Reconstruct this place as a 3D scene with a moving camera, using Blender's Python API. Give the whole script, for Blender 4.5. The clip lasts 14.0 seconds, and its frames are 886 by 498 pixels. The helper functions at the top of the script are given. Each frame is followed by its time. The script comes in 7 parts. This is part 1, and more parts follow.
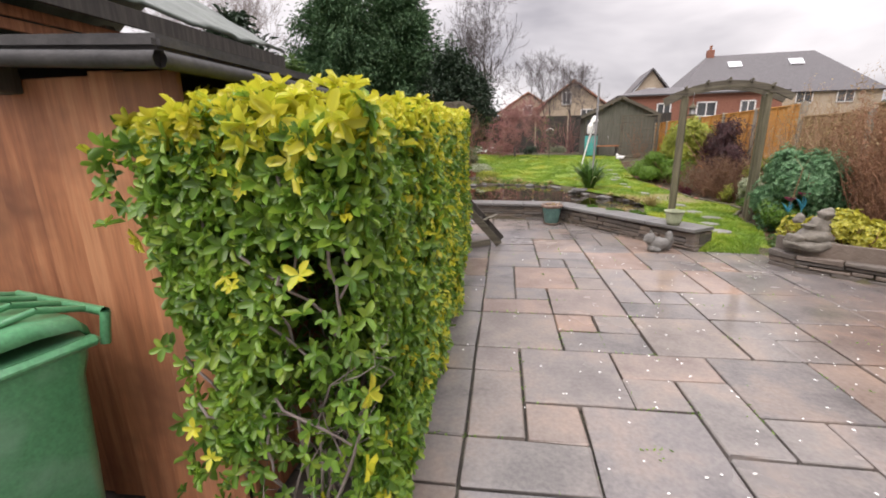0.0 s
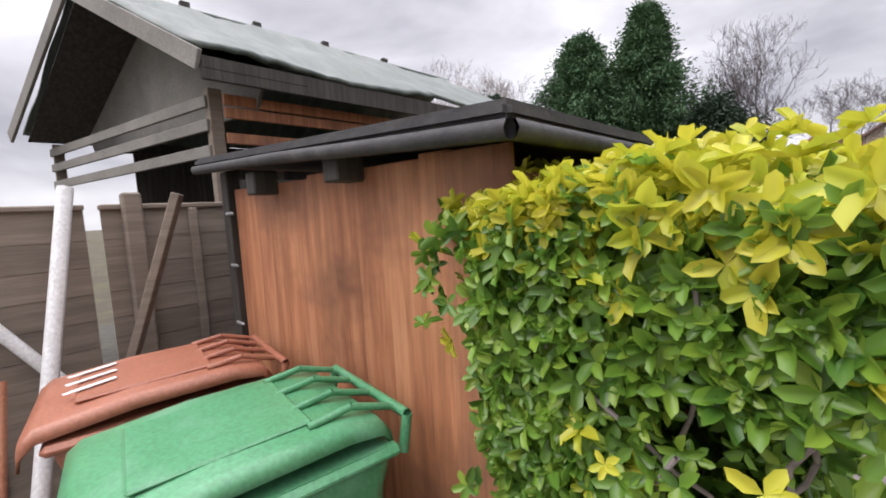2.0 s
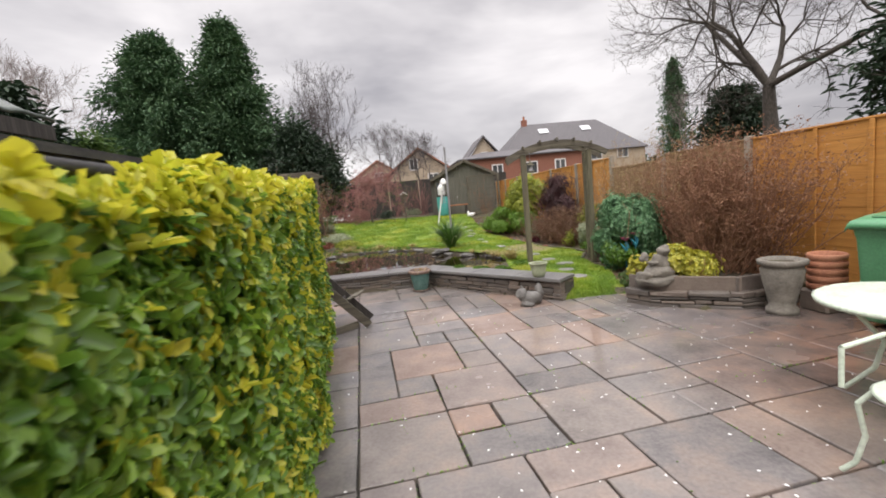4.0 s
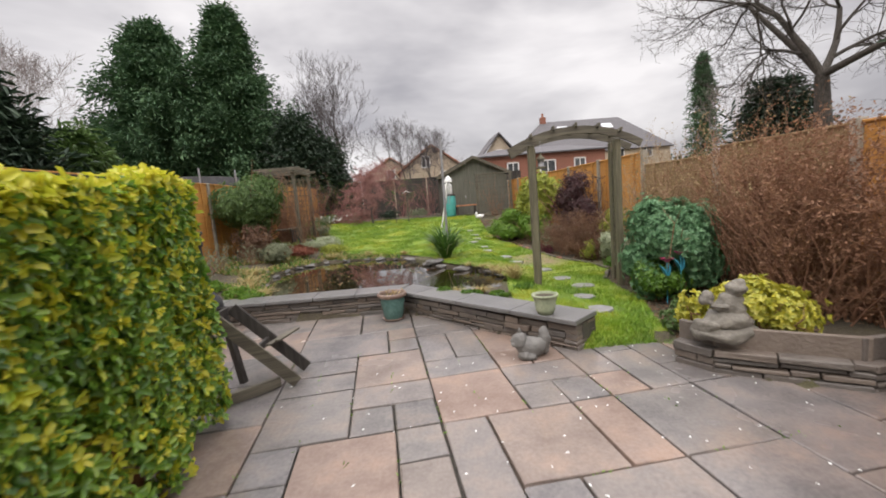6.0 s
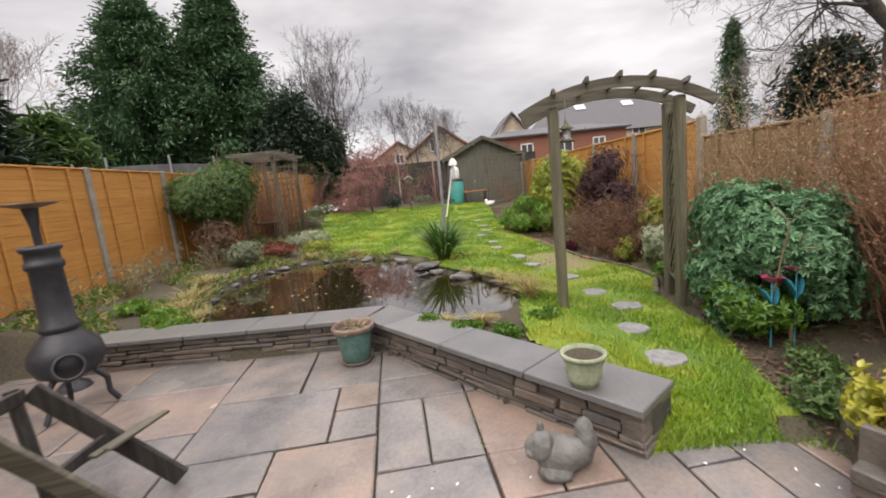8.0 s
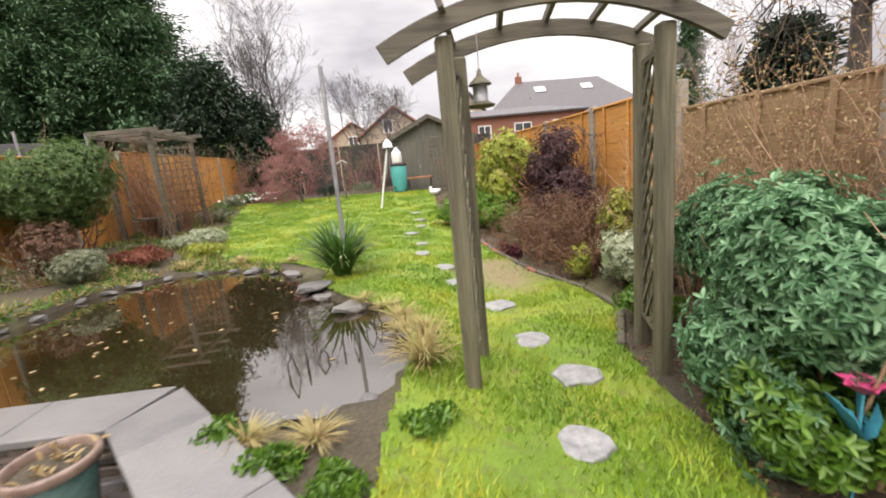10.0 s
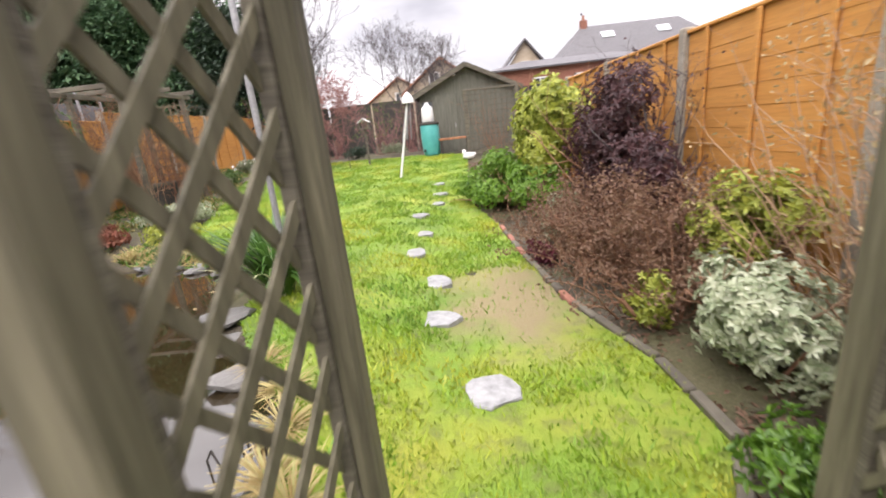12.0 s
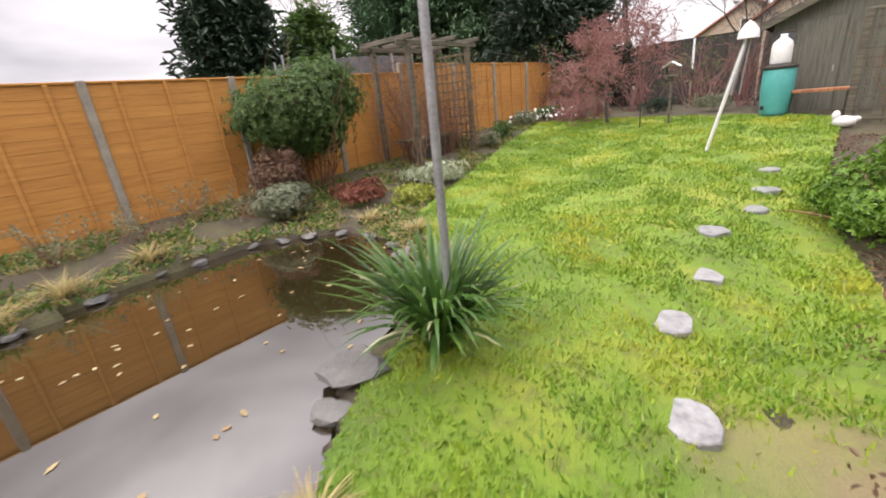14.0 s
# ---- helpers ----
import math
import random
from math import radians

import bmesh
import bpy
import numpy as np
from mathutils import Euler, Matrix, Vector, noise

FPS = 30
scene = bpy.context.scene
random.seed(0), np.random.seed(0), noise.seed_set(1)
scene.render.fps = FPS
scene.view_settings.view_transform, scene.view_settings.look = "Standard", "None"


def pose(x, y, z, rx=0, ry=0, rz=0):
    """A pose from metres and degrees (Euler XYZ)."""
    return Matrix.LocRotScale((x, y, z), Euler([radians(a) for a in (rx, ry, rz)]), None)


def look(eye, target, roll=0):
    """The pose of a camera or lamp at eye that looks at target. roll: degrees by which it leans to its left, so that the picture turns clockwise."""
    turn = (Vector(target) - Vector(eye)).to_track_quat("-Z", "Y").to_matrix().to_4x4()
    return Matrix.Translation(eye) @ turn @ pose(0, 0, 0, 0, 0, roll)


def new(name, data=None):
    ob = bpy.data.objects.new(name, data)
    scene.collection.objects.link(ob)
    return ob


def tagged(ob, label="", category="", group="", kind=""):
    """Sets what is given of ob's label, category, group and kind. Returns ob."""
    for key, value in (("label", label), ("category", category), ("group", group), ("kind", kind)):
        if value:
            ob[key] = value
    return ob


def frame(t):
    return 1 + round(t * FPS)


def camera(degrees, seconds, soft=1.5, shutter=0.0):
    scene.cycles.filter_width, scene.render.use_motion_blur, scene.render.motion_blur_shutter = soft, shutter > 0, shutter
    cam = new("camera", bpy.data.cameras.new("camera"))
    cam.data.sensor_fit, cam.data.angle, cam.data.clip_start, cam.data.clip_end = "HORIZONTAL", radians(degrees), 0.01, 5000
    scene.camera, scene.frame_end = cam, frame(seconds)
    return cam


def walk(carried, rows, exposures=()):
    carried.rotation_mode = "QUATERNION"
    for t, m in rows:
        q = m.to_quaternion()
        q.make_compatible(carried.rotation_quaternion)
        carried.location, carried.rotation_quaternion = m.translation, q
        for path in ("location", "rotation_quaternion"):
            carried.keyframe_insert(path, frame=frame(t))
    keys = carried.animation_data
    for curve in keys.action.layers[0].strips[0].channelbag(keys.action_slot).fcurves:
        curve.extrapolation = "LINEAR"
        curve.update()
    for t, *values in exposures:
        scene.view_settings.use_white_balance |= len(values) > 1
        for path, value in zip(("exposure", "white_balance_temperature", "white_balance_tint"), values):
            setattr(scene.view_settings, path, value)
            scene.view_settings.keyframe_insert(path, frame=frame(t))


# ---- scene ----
cam = camera(93.7, 14.0, soft=1.8, shutter=0.4)
PATH = [
    (0, (1.059, -0.008, 1.496), (0.61, 1.875, 0.991), -1.1),
    (0.5, (0.919, 0.11, 1.472), (0.434, 1.99, 0.991), -1.1),
    (1, (0.665, 0.196, 1.476), (0.044, 2.064, 1.125), -5.8),
    (1.5, (0.615, 0.234, 1.521), (-0.372, 1.956, 1.277), -2.3),
    (2, (0.578, 0.23, 1.554), (-0.804, 1.664, 1.37), -3.2),
    (2.5, (0.655, 0.315, 1.552), (-0.541, 1.91, 1.388), -4.9),
    (3, (0.828, 0.42, 1.54), (0.22, 2.318, 1.381), -6.1),
    (3.5, (0.934, 0.511, 1.528), (0.795, 2.492, 1.295), -6.6),
    (4, (1.013, 0.68, 1.519), (1.207, 2.656, 1.277), -5.6),
    (6.5, (1.805, 2.728, 1.528), (1.869, 4.712, 1.283), -4.7),
    (7, (1.893, 3.132, 1.538), (1.907, 5.115, 1.277), -5.0),
    (9.5, (2.663, 5.326, 1.513), (2.783, 7.285, 1.131), -7.4),
    (10, (2.982, 5.753, 1.509), (3.18, 7.702, 1.109), -5.7),
    (10.5, (3.271, 6.198, 1.524), (3.461, 8.149, 1.125), -6.3),
    (11, (3.51, 6.658, 1.494), (3.49, 8.606, 1.039), -5.7),
    (11.5, (3.623, 7.156, 1.497), (3.703, 9.089, 0.991), -7.1),
    (12, (3.766, 7.633, 1.489), (3.688, 9.551, 0.928), -6.3),
    (12.5, (3.86, 8.091, 1.502), (3.601, 9.975, 0.883), -5.7),
    (13, (3.913, 8.498, 1.642), (3.147, 10.232, 1.005), -7.5),
    (13.5, (3.877, 8.878, 1.678), (2.594, 10.262, 1.017), -5.2),
    (14, (3.739, 9.34, 1.678), (2.493, 10.752, 1.004), -6.0),
]
walk(cam, [(t, look(eye, target, roll)) for t, eye, target, roll in PATH],
     [(0, 0.4, 6850, 16), (1.5, 0.42, 6450, 14), (2.5, 0.45, 6500, 15), (3.5, 0.35, 6800, 13), (4, 0.25, 6800, 13), (7, 0.2, 6800, 12), (9.5, 0.55, 7000, 15), (10.5, 0.85, 6900, 13), (12, 0.95, 6700, 16), (13, 0.95, 6700, 16), (14, 0.62, 6800, 17)])

# world: overcast sky
world = bpy.data.worlds.new("overcast")
scene.world = world
world.use_nodes = True
wn, wl = world.node_tree.nodes, world.node_tree.links
bg = wn["Background"]
sky = wn.new("ShaderNodeTexSky")
sky.sky_type = "NISHITA"
sky.sun_disc = False
sky.sun_elevation, sky.sun_rotation = radians(28), radians(150)
coord = wn.new("ShaderNodeTexCoord")
mapn = wn.new("ShaderNodeMapping")
mapn.inputs["Scale"].default_value = (1.0, 1.0, 2.6)
mapn.inputs["Location"].default_value = (0.7, 0.3, 0.15)
wl.new(coord.outputs["Generated"], mapn.inputs["Vector"])
cn = wn.new("ShaderNodeTexNoise")
cn.inputs["Scale"].default_value, cn.inputs["Detail"].default_value, cn.inputs["Roughness"].default_value = 1.9, 5.0, 0.5
cn.inputs["Distortion"].default_value = 0.25
wl.new(mapn.outputs["Vector"], cn.inputs["Vector"])
cr = wn.new("ShaderNodeValToRGB")
cr.color_ramp.elements[0].position, cr.color_ramp.elements[0].color = 0.34, (0.40, 0.40, 0.44, 1)
cr.color_ramp.elements[1].position, cr.color_ramp.elements[1].color = 0.62, (0.90, 0.90, 0.93, 1)
wl.new(cn.outputs["Fac"], cr.inputs["Fac"])
skys = wn.new("ShaderNodeVectorMath")
skys.operation = "SCALE"
skys.inputs["Scale"].default_value = 0.08
wl.new(sky.outputs["Color"], skys.inputs[0])
mixw = wn.new("ShaderNodeMix")
mixw.data_type = "RGBA"
mixw.inputs["Factor"].default_value = 0.92
wl.new(skys.outputs["Vector"], mixw.inputs["A"])
sep = wn.new("ShaderNodeSeparateXYZ")
wl.new(coord.outputs["Generated"], sep.inputs["Vector"])
zen = wn.new("ShaderNodeMapRange")
zen.interpolation_type = "SMOOTHSTEP"
for key, value in (("From Min", 0.42), ("From Max", 0.95), ("To Min", 0.92), ("To Max", 3.9)):
    zen.inputs[key].default_value = value
wl.new(sep.outputs["Z"], zen.inputs["Value"])
cs = wn.new("ShaderNodeVectorMath")
cs.operation = "SCALE"
wl.new(cr.outputs["Color"], cs.inputs[0])
wl.new(zen.outputs["Result"], cs.inputs["Scale"])
wl.new(cs.outputs["Vector"], mixw.inputs["B"])
wl.new(mixw.outputs["Result"], bg.inputs["Color"])
bg.inputs["Strength"].default_value = 1.05

sun_data = bpy.data.lights.new("sun", "SUN")
sun_data.energy, sun_data.angle, sun_data.color = 1.5, radians(50), (1.0, 0.96, 0.9)
sun_ob = new("sun", sun_data)
sun_ob.matrix_world = look((0, 0, 30), (5, 14, 12))

# ---- materials ----


def ramp(nt, fac, stops):
    r = nt.nodes.new("ShaderNodeValToRGB")
    els = r.color_ramp.elements
    while len(els) < len(stops):
        els.new(0.5)
    for e, (p, c) in zip(els, stops):
        e.position, e.color = p, (*c, 1)
    nt.links.new(fac, r.inputs["Fac"])
    return r.outputs["Color"]


def noise_fac(nt, scale, detail=4.0, rough=0.55, stretch=None, vec=None, distort=0.0):
    n = nt.nodes.new("ShaderNodeTexNoise")
    n.inputs["Scale"].default_value, n.inputs["Detail"].default_value = scale, detail
    n.inputs["Roughness"].default_value, n.inputs["Distortion"].default_value = rough, distort
    if vec is None:
        tc = nt.nodes.new("ShaderNodeTexCoord")
        vec = tc.outputs["Object"]
    if stretch:
        m = nt.nodes.new("ShaderNodeMapping")
        m.inputs["Scale"].default_value = stretch
        nt.links.new(vec, m.inputs["Vector"])
        vec = m.outputs["Vector"]
    nt.links.new(vec, n.inputs["Vector"])
    return n.outputs["Fac"]


def mixc(nt, fac, a, b, blend="MIX"):
    m = nt.nodes.new("ShaderNodeMix")
    m.data_type, m.blend_type = "RGBA", blend
    for sock, v in ((m.inputs["Factor"], fac), (m.inputs["A"], a), (m.inputs["B"], b)):
        if hasattr(v, "is_linked"):
            nt.links.new(v, sock)
        elif isinstance(v, tuple):
            sock.default_value = (*v, 1)
        else:
            sock.default_value = v
    return m.outputs["Result"]


def base_mat(name, rough=0.7, metal=0.0):
    m = bpy.data.materials.new(name)
    m.use_nodes = True
    p = m.node_tree.nodes["Principled BSDF"]
    p.inputs["Roughness"].default_value, p.inputs["Metallic"].default_value = rough, metal
    return m, m.node_tree, p


def bump(nt, p, fac, strength=0.4, dist=0.01):
    b = nt.nodes.new("ShaderNodeBump")
    b.inputs["Strength"].default_value, b.inputs["Distance"].default_value = strength, dist
    nt.links.new(fac, b.inputs["Height"])
    nt.links.new(b.outputs["Normal"], p.inputs["Normal"])


def object_random(nt):
    return nt.nodes.new("ShaderNodeObjectInfo").outputs["Random"]


def island_random(nt):
    return nt.nodes.new("ShaderNodeNewGeometry").outputs["Random Per Island"]


def surf(name, dark, mid, light, scale=6.0, rough=0.7, stretch=None, relief=0.3, dist=0.006, fine=60.0, vary=None, stain=None, metal=0.0):
    """A surface with two scales of variation, and its own tone for each object if vary is given."""
    m, nt, p = base_mat(name, rough, metal)
    f1 = noise_fac(nt, scale, 5, 0.6, stretch)
    col = ramp(nt, f1, [(0.36, dark), (0.5, mid), (0.64, light)] if stretch else [(0.3, dark), (0.5, mid), (0.72, light)])
    f2 = noise_fac(nt, fine, 3, 0.6, stretch)
    col = mixc(nt, 0.45, col, ramp(nt, f2, [(0.3, tuple(c * 0.55 for c in mid)), (0.7, tuple(min(1, c * 1.35) for c in mid))]))
    if stain:
        f3 = noise_fac(nt, 1.7, 4, 0.65)
        sf = ramp(nt, f3, [(0.5, (0, 0, 0)), (0.68, (1, 1, 1))])
        col = mixc(nt, sf, col, stain)
    if vary:
        col = mixc(nt, 0.42, col, ramp(nt, object_random(nt), [(i / (len(vary) - 1), c) for i, c in enumerate(vary)]))
    nt.links.new(col, p.inputs["Base Color"])
    bump(nt, p, f2, relief, dist)
    return m


def leaf_mat(name, stops, rough=0.4, thin=0.3):
    m, nt, p = base_mat(name, rough)
    col = ramp(nt, island_random(nt), [(i / (len(stops) - 1), c) for i, c in enumerate(stops)])
    col = mixc(nt, 0.35, col, ramp(nt, noise_fac(nt, 9, 3), [(0.3, tuple(c * 0.5 for c in stops[0])), (0.7, stops[-1])]))
    nt.links.new(col, p.inputs["Base Color"])
    tr = nt.nodes.new("ShaderNodeBsdfTranslucent")
    nt.links.new(col, tr.inputs["Color"])
    mx = nt.nodes.new("ShaderNodeMixShader")
    mx.inputs[0].default_value = thin
    nt.links.new(p.outputs[0], mx.inputs[1])
    nt.links.new(tr.outputs[0], mx.inputs[2])
    nt.links.new(mx.outputs[0], nt.nodes["Material Output"].inputs["Surface"])
    return m


def flag_material():
    m, nt, p = base_mat("sandstone_flag", 0.3)
    geo = nt.nodes.new("ShaderNodeNewGeometry").outputs["Position"]
    rnd = object_random(nt)
    tone = ramp(nt, rnd, [(0.0, (0.10, 0.10, 0.11)), (0.3, (0.20, 0.19, 0.185)), (0.5, (0.16, 0.16, 0.175)), (0.68, (0.24, 0.20, 0.175)), (0.86, (0.33, 0.19, 0.13)), (1.0, (0.21, 0.20, 0.20))])
    n1 = noise_fac(nt, 2.2, 5, 0.6, vec=geo)
    tone = mixc(nt, 0.5, tone, ramp(nt, n1, [(0.36, (0.075, 0.065, 0.06)), (0.5, (0.19, 0.165, 0.15)), (0.66, (0.32, 0.235, 0.18))]))
    n2 = noise_fac(nt, 38, 4, 0.65, vec=geo)
    tone = mixc(nt, 0.16, tone, ramp(nt, n2, [(0.35, (0.10, 0.09, 0.085)), (0.65, (0.36, 0.33, 0.30))]))
    nz = nt.nodes.new("ShaderNodeTexNoise")
    nz.inputs["Scale"].default_value, nz.inputs["Detail"].default_value = 1.6, 5.0
    nt.links.new(geo, nz.inputs["Vector"])
    wob = nt.nodes.new("ShaderNodeVectorMath")
    wob.operation = "ADD"
    nt.links.new(geo, wob.inputs[0])
    nt.links.new(nz.outputs["Color"], wob.inputs[1])
    mm = nt.nodes.new("ShaderNodeMapping")
    mm.inputs["Location"].default_value, mm.inputs["Scale"].default_value = (-4.9 * 0.5 - 0.25, -3.3 * 0.5 - 0.25, 0), (0.5, 0.5, 0)
    nt.links.new(wob.outputs["Vector"], mm.inputs["Vector"])
    ln = nt.nodes.new("ShaderNodeVectorMath")
    ln.operation = "LENGTH"
    nt.links.new(mm.outputs["Vector"], ln.inputs[0])
    damp = ramp(nt, ln.outputs["Value"], [(0.35, (0.8, 0.8, 0.8)), (1.0, (0, 0, 0))])
    tone = mixc(nt, damp, tone, ramp(nt, n1, [(0.35, (0.045, 0.03, 0.025)), (0.5, (0.10, 0.06, 0.045)), (0.66, (0.20, 0.11, 0.075))]))
    nt.links.new(tone, p.inputs["Base Color"])
    wet = noise_fac(nt, 0.9, 4, 0.6, vec=geo)
    rr = ramp(nt, wet, [(0.38, (0.07, 0.07, 0.07)), (0.66, (0.3, 0.3, 0.3))])
    nt.links.new(rr, p.inputs["Roughness"])
    bump(nt, p, noise_fac(nt, 5, 5, 0.55, vec=geo), 0.3, 0.012)
    return m


def ground_material():
    m, nt, p = base_mat("garden_soil", 0.9)
    geo = nt.nodes.new("ShaderNodeNewGeometry").outputs["Position"]
    n1 = noise_fac(nt, 1.3, 6, 0.65, vec=geo)
    col = ramp(nt, n1, [(0.3, (0.035, 0.026, 0.018)), (0.5, (0.07, 0.055, 0.035)), (0.62, (0.10, 0.10, 0.035)), (0.75, (0.16, 0.13, 0.075))])
    n2 = noise_fac(nt, 45, 4, 0.7, vec=geo)
    col = mixc(nt, 0.4, col, ramp(nt, n2, [(0.35, (0.02, 0.016, 0.01)), (0.7, (0.16, 0.14, 0.09))]))
    nt.links.new(col, p.inputs["Base Color"])
    bump(nt, p, n2, 0.8, 0.03)
    return m


def lawn_material():
    m, nt, p = base_mat("mossy_lawn", 0.75)
    geo = nt.nodes.new("ShaderNodeNewGeometry").outputs["Position"]
    n1 = noise_fac(nt, 0.8, 4, 0.6, vec=geo)
    col = ramp(nt, n1, [(0.3, (0.075, 0.17, 0.014)), (0.5, (0.18, 0.31, 0.018)), (0.68, (0.36, 0.38, 0.035))])
    n2 = noise_fac(nt, 9, 5, 0.7, vec=geo)
    col = mixc(nt, ramp(nt, n2, [(0.5, (0, 0, 0)), (0.64, (0.6, 0.6, 0.6))]), col, (0.12, 0.11, 0.04))
    wob = nt.nodes.new("ShaderNodeVectorMath")
    wob.operation = "ADD"
    nz = nt.nodes.new("ShaderNodeTexNoise")
    nz.inputs["Scale"].default_value, nz.inputs["Detail"].default_value = 2.6, 5.0
    nt.links.new(geo, nz.inputs["Vector"])
    nt.links.new(geo, wob.inputs[0])
    nt.links.new(nz.outputs["Color"], wob.inputs[1])
    mm = nt.nodes.new("ShaderNodeMapping")
    mm.inputs["Location"].default_value, mm.inputs["Scale"].default_value = (-4.15 * 1.5 - 0.75, -10.75 * 0.9 - 0.45, 0), (1.5, 0.9, 0)
    nt.links.new(wob.outputs["Vector"], mm.inputs["Vector"])
    ln = nt.nodes.new("ShaderNodeVectorMath")
    ln.operation = "LENGTH"
    nt.links.new(mm.outputs["Vector"], ln.inputs[0])
    col = mixc(nt, ramp(nt, ln.outputs["Value"], [(0.45, (1, 1, 1)), (0.95, (0, 0, 0))]), col, (0.30, 0.22, 0.13))
    n3 = noise_fac(nt, 90, 3, 0.7, vec=geo)
    col = mixc(nt, 0.25, col, ramp(nt, n3, [(0.3, (0.05, 0.07, 0.01)), (0.7, (0.24, 0.29, 0.06))]))
    nt.links.new(col, p.inputs["Base Color"])
    bump(nt, p, n3, 0.8, 0.03)
    return m


def blade_material():
    m, nt, p = base_mat("grass_blades", 0.5)
    geo = nt.nodes.new("ShaderNodeNewGeometry").outputs["Position"]
    col = ramp(nt, island_random(nt), [(0.0, (0.08, 0.17, 0.014)), (0.45, (0.17, 0.30, 0.02)), (0.8, (0.32, 0.38, 0.033)), (1.0, (0.36, 0.29, 0.10))])
    n1 = noise_fac(nt, 1.1, 5, 0.65, vec=geo)
    col = mixc(nt, 0.68, col, ramp(nt, n1, [(0.36, (0.07, 0.18, 0.012)), (0.5, (0.17, 0.30, 0.014)), (0.64, (0.40, 0.39, 0.033))]))
    nt.links.new(col, p.inputs["Base Color"])
    return m


def water_material():
    m, nt, p = base_mat("pond_water", 0.03)
    p.inputs["Base Color"].default_value = (0.022, 0.015, 0.006, 1)
    p.inputs["Coat Weight"].default_value, p.inputs["Coat IOR"].default_value, p.inputs["Coat Roughness"].default_value = 1.0, 2.2, 0.02
    p.inputs["IOR"].default_value = 1.33
    p.inputs["Specular IOR Level"].default_value = 0.75
    geo = nt.nodes.new("ShaderNodeNewGeometry").outputs["Position"]
    bump(nt, p, noise_fac(nt, 2.2, 2, 0.5, vec=geo), 0.05, 0.02)
    return m


def wood_mat(name, dark, mid, light, vertical=True, vary=None, rough=0.75, stain=None):
    st = (26, 26, 1.6) if vertical else (1.6, 1.6, 26)
    return surf(name, dark, mid, light, 1.0, rough, st, 0.35, 0.004, 3.5, vary, stain)


